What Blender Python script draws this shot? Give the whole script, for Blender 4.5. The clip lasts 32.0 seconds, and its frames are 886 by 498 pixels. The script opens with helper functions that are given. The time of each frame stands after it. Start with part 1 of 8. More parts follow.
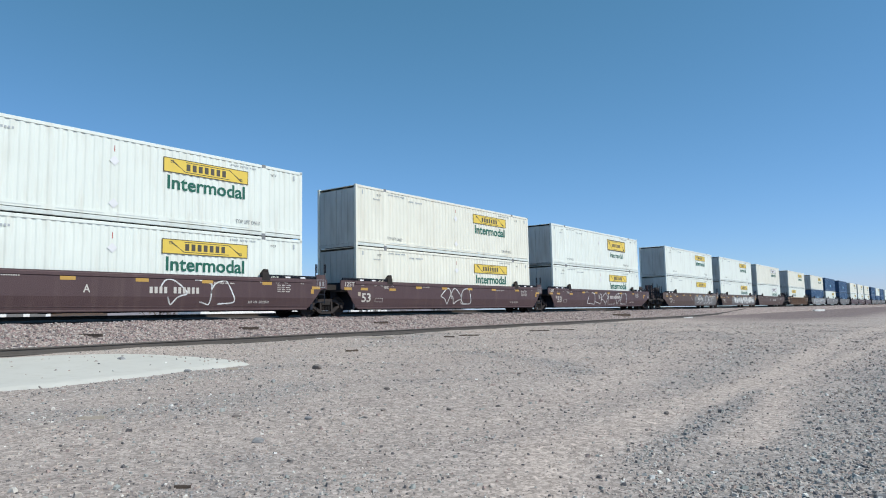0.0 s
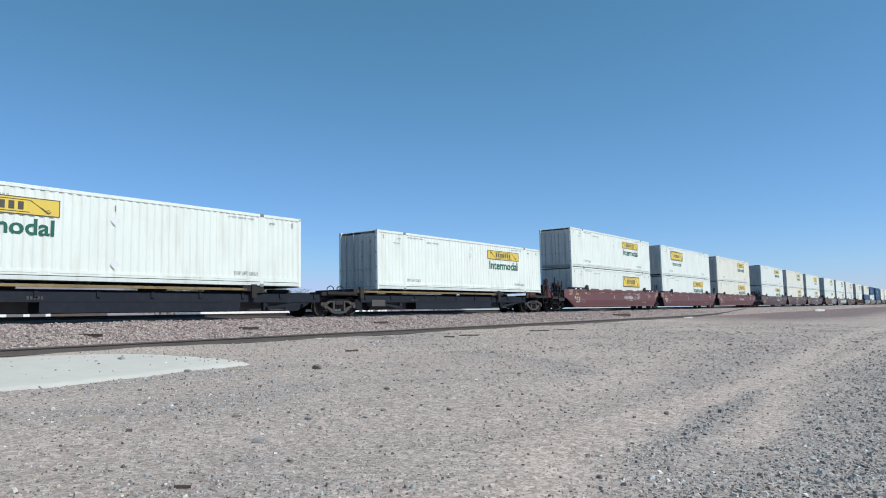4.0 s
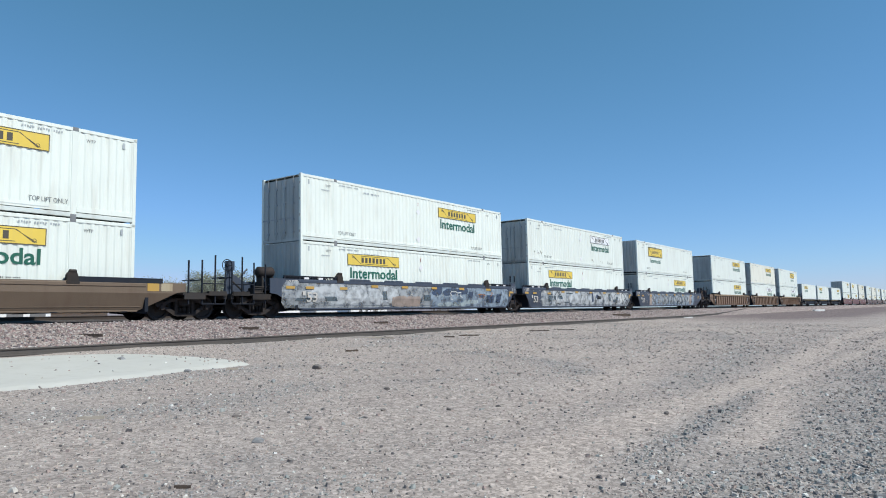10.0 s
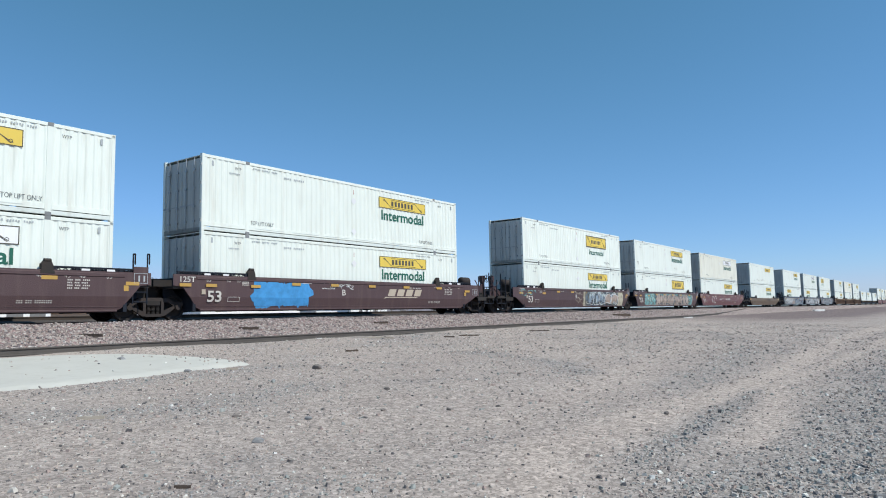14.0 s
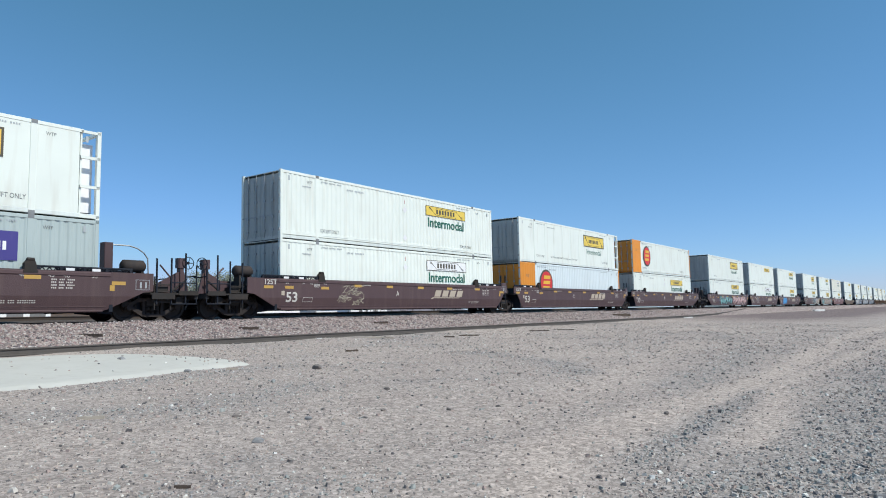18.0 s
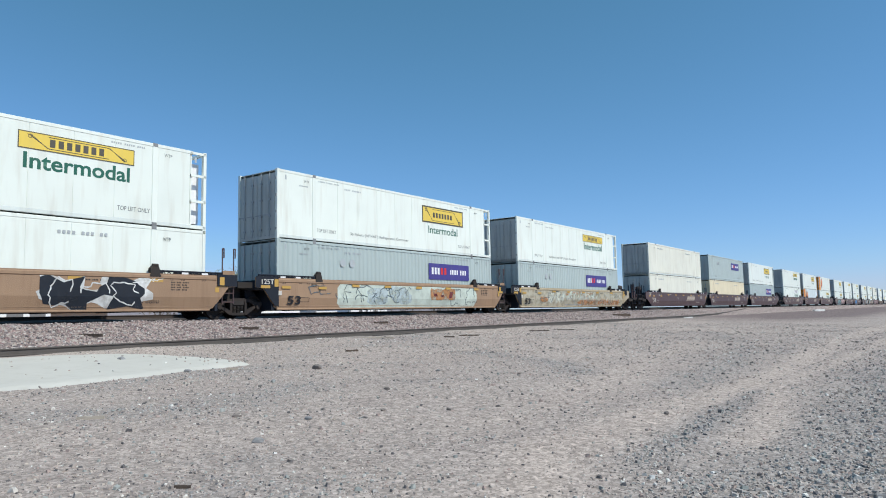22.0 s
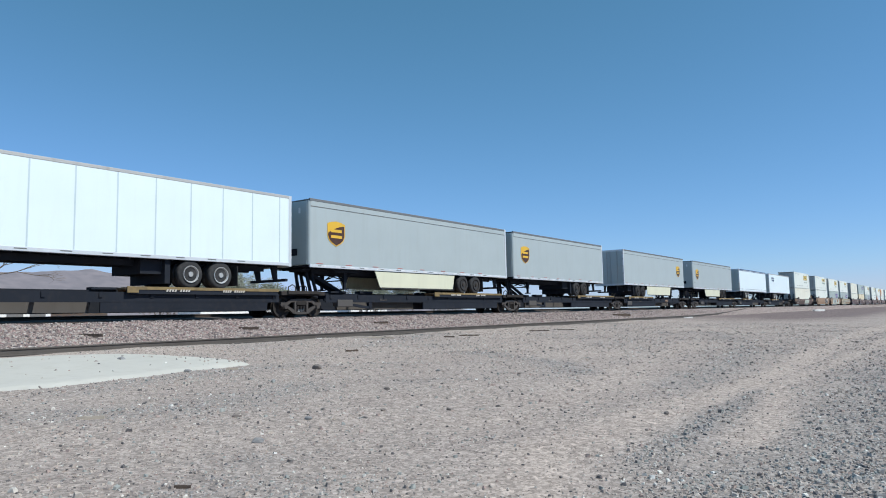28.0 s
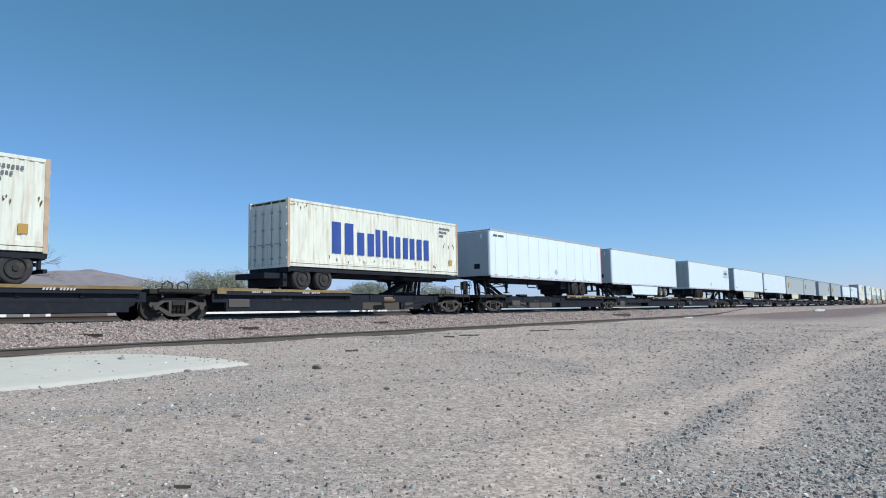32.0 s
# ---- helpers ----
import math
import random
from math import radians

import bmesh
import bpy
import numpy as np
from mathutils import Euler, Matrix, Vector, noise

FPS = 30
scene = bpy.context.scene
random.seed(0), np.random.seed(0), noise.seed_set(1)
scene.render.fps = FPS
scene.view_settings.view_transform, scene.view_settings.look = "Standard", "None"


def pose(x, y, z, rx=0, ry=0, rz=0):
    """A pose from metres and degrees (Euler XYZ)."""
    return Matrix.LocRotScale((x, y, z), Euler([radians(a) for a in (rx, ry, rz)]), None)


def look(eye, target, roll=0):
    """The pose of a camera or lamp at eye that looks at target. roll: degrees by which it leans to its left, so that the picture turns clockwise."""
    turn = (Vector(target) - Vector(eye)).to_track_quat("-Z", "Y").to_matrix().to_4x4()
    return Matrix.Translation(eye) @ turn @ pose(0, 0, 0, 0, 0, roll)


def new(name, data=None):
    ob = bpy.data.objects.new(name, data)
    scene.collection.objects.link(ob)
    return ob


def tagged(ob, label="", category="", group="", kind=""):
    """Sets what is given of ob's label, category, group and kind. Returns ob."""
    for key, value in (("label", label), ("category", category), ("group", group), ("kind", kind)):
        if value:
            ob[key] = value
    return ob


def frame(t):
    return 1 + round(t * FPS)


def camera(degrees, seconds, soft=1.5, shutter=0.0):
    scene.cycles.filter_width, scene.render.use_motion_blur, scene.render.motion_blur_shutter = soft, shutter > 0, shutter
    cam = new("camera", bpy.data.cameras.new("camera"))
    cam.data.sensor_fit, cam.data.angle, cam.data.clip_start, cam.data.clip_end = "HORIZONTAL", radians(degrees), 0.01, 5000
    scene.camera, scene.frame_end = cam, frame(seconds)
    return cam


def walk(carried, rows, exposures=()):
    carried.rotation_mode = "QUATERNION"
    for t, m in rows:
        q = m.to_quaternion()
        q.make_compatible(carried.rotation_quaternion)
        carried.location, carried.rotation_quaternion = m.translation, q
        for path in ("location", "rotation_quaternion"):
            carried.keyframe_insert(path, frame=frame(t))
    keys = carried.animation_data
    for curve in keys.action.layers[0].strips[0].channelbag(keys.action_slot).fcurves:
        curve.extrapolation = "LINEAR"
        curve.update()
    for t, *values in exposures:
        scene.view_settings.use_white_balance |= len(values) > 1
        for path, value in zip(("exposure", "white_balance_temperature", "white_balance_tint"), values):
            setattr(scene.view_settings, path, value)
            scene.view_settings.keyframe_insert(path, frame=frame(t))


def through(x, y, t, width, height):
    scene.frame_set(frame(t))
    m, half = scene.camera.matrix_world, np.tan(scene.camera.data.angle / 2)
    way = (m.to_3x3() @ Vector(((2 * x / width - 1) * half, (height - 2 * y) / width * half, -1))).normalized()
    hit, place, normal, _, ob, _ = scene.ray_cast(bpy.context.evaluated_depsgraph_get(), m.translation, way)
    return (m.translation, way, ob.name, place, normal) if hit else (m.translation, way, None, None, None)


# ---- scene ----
from functools import lru_cache

# ---- camera: on a tripod beside the track, x along the train's way, y towards the track, z = 0 at the rail heads ----
EYE_Z = 0.08
cam = camera(66.33, 32.0, soft=1.0)
walk(cam, [(0, pose(0, 0, EYE_Z, 95.349, 1.093, -53.291)), (32, pose(0, 0, EYE_Z, 95.349, 1.093, -53.291))])

# ---- light: clear desert sky, one sun high behind the camera ----
SUN_EL, SUN_AZ = radians(50), math.atan2(0.20, -0.98)
SUN_STRENGTH, SKY_STRENGTH = 4.15, 0.104
scene.view_settings.exposure = 0.0
world = bpy.data.worlds.new("desert_sky")
scene.world = world
world.use_nodes = True
wn = world.node_tree.nodes
sky = wn.new("ShaderNodeTexSky")
sky.sky_type, sky.sun_disc = "NISHITA", False
sky.sun_elevation, sky.sun_rotation = SUN_EL, SUN_AZ
sky.altitude, sky.air_density, sky.dust_density, sky.ozone_density = 600, 1.0, 0.0, 3.0
wn["Background"].inputs["Strength"].default_value = SKY_STRENGTH
# dry clear air: deep blue overhead, paler and a little violet towards the horizon
split, join = wn.new("ShaderNodeSeparateColor"), wn.new("ShaderNodeCombineColor")
world.node_tree.links.new(sky.outputs["Color"], split.inputs["Color"])
for channel, gain, power, most in (("Red", 0.76, 0.95, 4.5), ("Green", 1.43, 0.75, 5.8), ("Blue", 1.12, 1.06, 8.5)):
    bend, scale_up, even = wn.new("ShaderNodeMath"), wn.new("ShaderNodeMath"), wn.new("ShaderNodeMath")
    bend.operation, scale_up.operation, even.operation = "POWER", "MULTIPLY", "SMOOTH_MIN"
    bend.inputs[1].default_value, scale_up.inputs[1].default_value = power, gain
    even.inputs[1].default_value, even.inputs[2].default_value = most, 0.5
    world.node_tree.links.new(split.outputs[channel], bend.inputs[0])
    world.node_tree.links.new(bend.outputs["Value"], scale_up.inputs[0])
    world.node_tree.links.new(scale_up.outputs["Value"], even.inputs[0])
    world.node_tree.links.new(even.outputs["Value"], join.inputs[channel])
world.node_tree.links.new(join.outputs["Color"], wn["Background"].inputs["Color"])
sun_way = Vector((math.sin(SUN_AZ) * math.cos(SUN_EL), math.cos(SUN_AZ) * math.cos(SUN_EL), math.sin(SUN_EL)))
sun = new("sun", bpy.data.lights.new("sun", "SUN"))
sun.data.energy, sun.data.angle, sun.data.color = SUN_STRENGTH, radians(0.53), (1.0, 0.985, 0.91)
sun.matrix_basis = look(sun_way * 50, (0, 0, 0))


# ---- materials ----
def nodes_of(name):
    mat = bpy.data.materials.new(name)
    mat.use_nodes = True
    nt = mat.node_tree
    return mat, nt.nodes, nt.links, nt.nodes["Principled BSDF"]


@lru_cache(maxsize=None)
def paint(name, colour, rough=0.45, metal=0.0, dirt=0.25, dirt_colour=(0.16, 0.12, 0.09), streak=1.0, vary=0.06, bump=0.02, scale=1.0):
    """Weathered paint: broad fading, fine grain, dirt that runs down in streaks, a little unlike on each thing."""
    mat, n, l, b = nodes_of(name)
    tc = n.new("ShaderNodeTexCoord")
    mp = n.new("ShaderNodeMapping")
    mp.inputs["Scale"].default_value = (3.0 * scale, 3.0 * scale, 0.35 * scale if streak else 3.0 * scale)
    l.new(tc.outputs["Object"], mp.inputs["Vector"])
    runs = n.new("ShaderNodeTexNoise")
    runs.inputs["Scale"].default_value, runs.inputs["Detail"].default_value = 1.4, 6
    l.new(mp.outputs["Vector"], runs.inputs["Vector"])
    broad = n.new("ShaderNodeTexNoise")
    broad.inputs["Scale"].default_value, broad.inputs["Detail"].default_value = 0.7 * scale, 3
    l.new(tc.outputs["Object"], broad.inputs["Vector"])
    fine = n.new("ShaderNodeTexNoise")
    fine.inputs["Scale"].default_value, fine.inputs["Detail"].default_value = 38 * scale, 4
    l.new(tc.outputs["Object"], fine.inputs["Vector"])
    ramp = n.new("ShaderNodeMapRange")
    ramp.inputs["From Min"].default_value, ramp.inputs["From Max"].default_value = 0.5, 0.8
    ramp.inputs["To Max"].default_value = dirt
    l.new(runs.outputs["Fac"], ramp.inputs["Value"])
    info = n.new("ShaderNodeObjectInfo")
    hsv = n.new("ShaderNodeHueSaturation")
    hsv.inputs["Color"].default_value = (*colour, 1)
    val = n.new("ShaderNodeMapRange")
    val.inputs["To Min"].default_value, val.inputs["To Max"].default_value = 1 - vary, 1 + vary
    l.new(info.outputs["Random"], val.inputs["Value"])
    fade = n.new("ShaderNodeMapRange")
    fade.inputs["From Min"].default_value, fade.inputs["From Max"].default_value = 0.3, 0.7
    fade.inputs["To Min"].default_value, fade.inputs["To Max"].default_value = 1 - vary, 1 + vary
    l.new(broad.outputs["Fac"], fade.inputs["Value"])
    mul = n.new("ShaderNodeMath")
    mul.operation = "MULTIPLY"
    l.new(val.outputs["Result"], mul.inputs[0])
    l.new(fade.outputs["Result"], mul.inputs[1])
    l.new(mul.outputs["Value"], hsv.inputs["Value"])
    mix = n.new("ShaderNodeMix")
    mix.data_type = "RGBA"
    mix.inputs["B"].default_value = (*dirt_colour, 1)
    l.new(hsv.outputs["Color"], mix.inputs["A"])
    l.new(ramp.outputs["Result"], mix.inputs["Factor"])
    l.new(mix.outputs["Result"], b.inputs["Base Color"])
    rg = n.new("ShaderNodeMapRange")
    rg.inputs["To Min"].default_value, rg.inputs["To Max"].default_value = max(0.05, rough - 0.12), min(1, rough + 0.15)
    l.new(fine.outputs["Fac"], rg.inputs["Value"])
    l.new(rg.outputs["Result"], b.inputs["Roughness"])
    b.inputs["Metallic"].default_value = metal
    if max(colour) < 0.05:
        b.inputs["Specular IOR Level"].default_value = 0.12
    if bump:
        bp = n.new("ShaderNodeBump")
        bp.inputs["Strength"].default_value, bp.inputs["Distance"].default_value = 0.4, bump
        l.new(fine.outputs["Fac"], bp.inputs["Height"])
        l.new(bp.outputs["Normal"], b.inputs["Normal"])
    return mat


def flat_paint(name, colour, rough=0.5):
    return paint(name, colour, rough, 0.0, 0.12, (0.3, 0.27, 0.24), 1.0, 0.04, 0.0)


WHITE = paint("white_paint", (0.775, 0.815, 0.745), 0.4, 0, 0.28, (0.42, 0.34, 0.24), 1, 0.03, 0.004)
# white container ends: their shade is painted in as grey, with dirt streaks
SHADED_END_GREY = paint("dirty_grey_door_paint", (0.50, 0.51, 0.48), 0.6, 0, 0.45, (0.20, 0.18, 0.15), 1, 0.08, 0.004)
CREAM = paint("cream_white_paint", (0.79, 0.78, 0.67), 0.45, 0, 0.28, (0.42, 0.31, 0.2), 1, 0.04, 0.004)
BEIGE = paint("beige_paint", (0.77, 0.68, 0.48), 0.5, 0, 0.3, (0.35, 0.22, 0.12), 1, 0.04, 0.004)
PALE_BLUE_GREY = paint("pale_blue_grey_paint", (0.66, 0.73, 0.74), 0.45, 0, 0.2, (0.3, 0.28, 0.25), 1, 0.03, 0.004)
LOW_RAIL = paint("grey_bottom_rail_paint", (0.66, 0.71, 0.67), 0.55, 0, 0.35, (0.30, 0.26, 0.21), 1, 0.05, 0.003)
GREY = paint("light_grey_paint", (0.42, 0.49, 0.475), 0.45, 0, 0.2, (0.2, 0.18, 0.16), 1, 0.03, 0.004)
SILVER = paint("silver_grey_trailer_paint", (0.42, 0.475, 0.475), 0.4, 0.1, 0.12, (0.3, 0.27, 0.22), 1, 0.03, 0.002)
TRAILER_WHITE = paint("trailer_white", (0.745, 0.85, 0.87), 0.3, 0, 0.08, (0.5, 0.45, 0.38), 1, 0.02, 0.002)
NOSE_GREY = paint("grey_nose_panel", (0.40, 0.44, 0.47), 0.5, 0.1, 0.25, (0.2, 0.18, 0.16), 1, 0.04, 0.002)
DUSTY_PANEL = paint("dusty_grey_brown_steel", (0.088, 0.081, 0.076), 0.8, 0, 0.4, (0.06, 0.052, 0.046), 1, 0.08, 0.004)
NAVY = paint("dark_blue_paint", (0.025, 0.075, 0.16), 0.4, 0, 0.15, (0.2, 0.18, 0.16))
ORANGE = paint("orange_paint", (0.75, 0.27, 0.02), 0.45, 0, 0.15, (0.3, 0.15, 0.06))
RUSTY_WHITE = paint("rust_stained_white_paint", (0.76, 0.78, 0.68), 0.55, 0, 0.6, (0.42, 0.23, 0.09), 1, 0.05, 0.006, 1.6)
BROWN = paint("brown_car_paint", (0.080, 0.046, 0.047), 0.5, 0, 0.35, (0.16, 0.11, 0.09))
REDDISH = paint("red_brown_car_paint", (0.140, 0.056, 0.056), 0.5, 0, 0.3, (0.17, 0.11, 0.09))
TAN = paint("tan_car_paint", (0.205, 0.132, 0.086), 0.65, 0, 0.6, (0.085, 0.055, 0.04))
OCHRE_SILL = paint("ochre_sill_paint", (0.30, 0.215, 0.125), 0.65, 0, 0.6, (0.14, 0.09, 0.06))
DULL_BROWN = paint("dull_brown_car_paint", (0.092, 0.060, 0.050), 0.6, 0, 0.5, (0.15, 0.11, 0.09))
YELLOW_TAN = paint("yellow_tan_car_paint", (0.32, 0.205, 0.125), 0.55, 0, 0.4, (0.16, 0.09, 0.05))
TAN_BROWN = paint("tan_brown_car_paint", (0.150, 0.108, 0.074), 0.6, 0, 0.5, (0.11, 0.065, 0.045))
SAND_CAR = paint("sand_car_paint", (0.40, 0.33, 0.22), 0.6, 0, 0.6, (0.22, 0.14, 0.08))
BLUE_GREY = paint("dark_blue_grey_car_paint", (0.045, 0.058, 0.085), 0.5, 0, 0.3, (0.14, 0.12, 0.11))
CAR_GREY = paint("grey_car_paint", (0.16, 0.16, 0.16), 0.6, 0, 0.4, (0.12, 0.08, 0.06))
BLACK = paint("black_steel", (0.021, 0.025, 0.034), 0.75, 0, 0.35, (0.050, 0.045, 0.043), 0, 0.1, 0.006)
GRIME = paint("brake_dust_steel", (0.040, 0.036, 0.034), 0.75, 0, 0.5, (0.07, 0.05, 0.038), 0, 0.15, 0.01)
# darker copy of the cast steel: under-car shade in the colour, plus grime
GRIMY_SHADED_CAST = paint("grimy_shaded_cast_steel", (0.042, 0.036, 0.034), 0.75, 0, 0.6, (0.09, 0.06, 0.045), 0, 0.15, 0.01)
CASTING = paint("grey_steel_casting", (0.20, 0.21, 0.215), 0.7, 0, 0.5, (0.12, 0.09, 0.07), 0, 0.12, 0.006)
DARK_TRIM = paint("dark_grey_trim", (0.15, 0.16, 0.17), 0.6, 0.1, 0.3, (0.2, 0.17, 0.14), 1, 0.05, 0.0)
TOP_RAIL = paint("weathered_top_rail", (0.44, 0.445, 0.44), 0.6, 0.1, 0.4, (0.2, 0.17, 0.14), 1, 0.05, 0.0)
TRUCK_STEEL = paint("weathered_cast_steel", (0.072, 0.063, 0.058), 0.75, 0, 0.6, (0.05, 0.035, 0.03), 0, 0.15, 0.01)
RUBBER = paint("tyre_rubber", (0.045, 0.046, 0.048), 0.85, 0, 0.6, (0.14, 0.13, 0.12), 0, 0.1, 0.006)
ALLOY = paint("polished_wheel_alloy", (0.50, 0.50, 0.49), 0.4, 0.35, 0.5, (0.2, 0.17, 0.14), 0, 0.05, 0.0)
GALV = paint("galvanised_steel", (0.42, 0.43, 0.43), 0.45, 0.6, 0.25, (0.2, 0.17, 0.14), 1, 0.06, 0.003)
ALU_RAIL = paint("pale_aluminium_rail", (0.60, 0.64, 0.67), 0.45, 0.15, 0.2, (0.35, 0.33, 0.3), 1, 0.04, 0.0)
OCHRE_EDGE = paint("worn_ochre_deck_edge", (0.23, 0.165, 0.075), 0.8, 0, 0.7, (0.07, 0.05, 0.035), 0, 0.15, 0.006, 0.8)
PALE_RUST = paint("pale_rusted_post", (0.50, 0.38, 0.27), 0.8, 0, 0.7, (0.34, 0.16, 0.07), 0, 0.1, 0.006)
WOOD = paint("worn_deck_planking", (0.26, 0.165, 0.09), 0.85, 0, 0.5, (0.12, 0.085, 0.06), 0, 0.12, 0.01)
LOGO_YELLOW = flat_paint("panel_yellow", (0.76, 0.55, 0.09))
LOGO_DARK = flat_paint("panel_dark", (0.085, 0.075, 0.055))
LETTER_GREEN = flat_paint("letter_green", (0.012, 0.115, 0.075))
LETTER_GREY = flat_paint("stencil_grey", (0.14, 0.15, 0.15))
SEAM = flat_paint("pale_seam_grey", (0.50, 0.60, 0.64))
FAINT = flat_paint("faded_stencil_grey", (0.40, 0.43, 0.44))
LETTER_WHITE = flat_paint("stencil_white", (0.56, 0.53, 0.48))
LETTER_BLACK = flat_paint("stencil_black", (0.03, 0.03, 0.035))
REFLECT = flat_paint("reflective_yellow", (0.50, 0.30, 0.07))
WORN_REFLECT = flat_paint("worn_reflective_strip", (0.27, 0.125, 0.055))
PURPLE = flat_paint("sign_purple", (0.055, 0.045, 0.22))
SIGN_RED = flat_paint("sign_red", (0.60, 0.03, 0.03))
SIGN_WHITE = flat_paint("sign_white", (0.82, 0.82, 0.82))
SIGN_BLUE = flat_paint("sign_blue", (0.03, 0.075, 0.32))
SIGN_NAVY = flat_paint("sign_navy", (0.03, 0.05, 0.14))
GOLD = flat_paint("sign_gold", (0.72, 0.43, 0.04))
SHIELD_BROWN = flat_paint("sign_brown", (0.06, 0.022, 0.012))
CAR_CREAM = flat_paint("car_cream", (0.46, 0.385, 0.30))
SKIRT = paint("yellowed_skirt_panel", (0.66, 0.66, 0.50), 0.5, 0, 0.15, (0.4, 0.36, 0.28), 1, 0.04, 0.002)
TAPE_RED, TAPE_WHITE = flat_paint("tape_red", (0.46, 0.15, 0.13)), flat_paint("tape_white", (0.75, 0.75, 0.75))


# ---- small mesh tools ----
def box(bm, x0, x1, y0, y1, z0, z1):
    v = [bm.verts.new(p) for p in ((x0, y0, z0), (x1, y0, z0), (x1, y1, z0), (x0, y1, z0), (x0, y0, z1), (x1, y0, z1), (x1, y1, z1), (x0, y1, z1))]
    for f in ((3, 2, 1, 0), (4, 5, 6, 7), (0, 1, 5, 4), (1, 2, 6, 5), (2, 3, 7, 6), (3, 0, 4, 7)):
        bm.faces.new([v[i] for i in f])


def chamfered(bm, x0, x1, y0, y1, z0, z1, c=0.012):
    """A box whose long x or z edges are broken by a small chamfer."""
    if x1 - x0 >= z1 - z0:
        pts = [(y0 + c, z0), (y1 - c, z0), (y1, z0 + c), (y1, z1 - c), (y1 - c, z1), (y0 + c, z1), (y0, z1 - c), (y0, z0 + c)]
        a = [bm.verts.new((x0, y, z)) for y, z in pts]
        b = [bm.verts.new((x1, y, z)) for y, z in pts]
        bm.faces.new(a[::-1])
        bm.faces.new(b)
    else:
        pts = [(x0 + c, y0), (x1 - c, y0), (x1, y0 + c), (x1, y1 - c), (x1 - c, y1), (x0 + c, y1), (x0, y1 - c), (x0, y0 + c)]
        a = [bm.verts.new((x, y, z0)) for x, y in pts]
        b = [bm.verts.new((x, y, z1)) for x, y in pts]
        bm.faces.new(a[::-1])
        bm.faces.new(b)
    for i in range(8):
        j = (i + 1) % 8
        bm.faces.new((a[i], a[j], b[j], b[i]))


def rod(bm, p0, p1, r, n=8):
    p0, p1 = Vector(p0), Vector(p1)
    d = (p1 - p0).normalized()
    u = d.orthogonal().normalized()
    w = d.cross(u)
    a, b = [], []
    for i in range(n):
        t = 2 * math.pi * i / n
        o = (u * math.cos(t) + w * math.sin(t)) * r
        a.append(bm.verts.new(p0 + o))
        b.append(bm.verts.new(p1 + o))
    for i in range(n):
        j = (i + 1) % n
        bm.faces.new((a[i], a[j], b[j], b[i]))
    bm.faces.new(a[::-1])
    bm.faces.new(b)


def pipe(bm, pts, r, n=6):
    for a, b in zip(pts, pts[1:]):
        rod(bm, a, b, r, n)


def lathe(bm, profile, n=24):
    """Turns (radius, along) round the y axis."""
    rings = []
    for r, y in profile:
        rings.append([bm.verts.new((r * math.cos(2 * math.pi * i / n), y, r * math.sin(2 * math.pi * i / n))) for i in range(n)])
    for a, b in zip(rings, rings[1:]):
        for i in range(n):
            j = (i + 1) % n
            bm.faces.new((a[i], a[j], b[j], b[i]))
    bm.faces.new(rings[0][::-1])
    bm.faces.new(rings[-1])


def prism(bm, outline, y0, y1):
    """An outline in x and z, given thickness along y."""
    a = [bm.verts.new((x, y0, z)) for x, z in outline]
    b = [bm.verts.new((x, y1, z)) for x, z in outline]
    bm.faces.new(a)
    bm.faces.new(b[::-1])
    for i in range(len(a)):
        j = (i + 1) % len(a)
        bm.faces.new((a[j], a[i], b[i], b[j]))


def quad_strip(bm, left, right, y):
    """A ribbon between two lines of (x, z), facing the camera's side."""
    a = [bm.verts.new((x, y, z)) for x, z in left]
    b = [bm.verts.new((x, y, z)) for x, z in right]
    for i in range(len(a) - 1):
        bm.faces.new((a[i], a[i + 1], b[i + 1], b[i]))


MESHES = {}


def mesh_of(key, build, material):
    k = (key, material.name)
    if k not in MESHES:
        bm = bmesh.new()
        build(bm)
        bmesh.ops.recalc_face_normals(bm, faces=bm.faces)
        me = bpy.data.meshes.new(str(key).split("|")[0])
        bm.to_mesh(me)
        bm.free()
        me.materials.append(material)
        MESHES[k] = me
    return MESHES[k]


def part(name, key, build, material, parent, loc=(0, 0, 0), label=""):
    """One mesh under a thing or a part; alike parts share their mesh by key."""
    ob = new(name, mesh_of(key, build, material))
    ob.parent = parent
    ob.location = loc
    if label:
        tagged(ob, label)
    if name.endswith(("_marking", "_stroke")):
        tagged(ob, kind="stuff")
    return ob


def smooth(ob):
    ob.data.polygons.foreach_set("use_smooth", [True] * len(ob.data.polygons))
    return ob


@lru_cache(maxsize=None)
def letters(text, width, height, material_name, weight=0.0, fold_z=None):
    """Letters as one thin mesh, width by height, standing up and facing -y."""
    cu = bpy.data.curves.new("letters", "FONT")
    cu.body, cu.offset, cu.resolution_u = text, weight, 3
    tmp = new("letters", cu)
    bpy.context.view_layer.update()
    me = bpy.data.meshes.new_from_object(tmp.evaluated_get(bpy.context.evaluated_depsgraph_get()))
    bpy.data.objects.remove(tmp)
    co = np.empty(len(me.vertices) * 3)
    me.vertices.foreach_get("co", co)
    co = co.reshape(-1, 3)
    lo, hi = co.min(0), co.max(0)
    out = np.zeros_like(co)
    out[:, 0] = (co[:, 0] - lo[0]) / (hi[0] - lo[0]) * width
    out[:, 2] = (co[:, 1] - lo[1]) / (hi[1] - lo[1]) * height
    me.vertices.foreach_set("co", out.ravel())
    me.materials.clear()
    me.materials.append(bpy.data.materials[material_name])
    me.update()
    if fold_z is not None:
        bm = bmesh.new()
        bm.from_mesh(me)
        fold(bm, -1, fold_z)
        bm.to_mesh(me)
        bm.free()
    return me


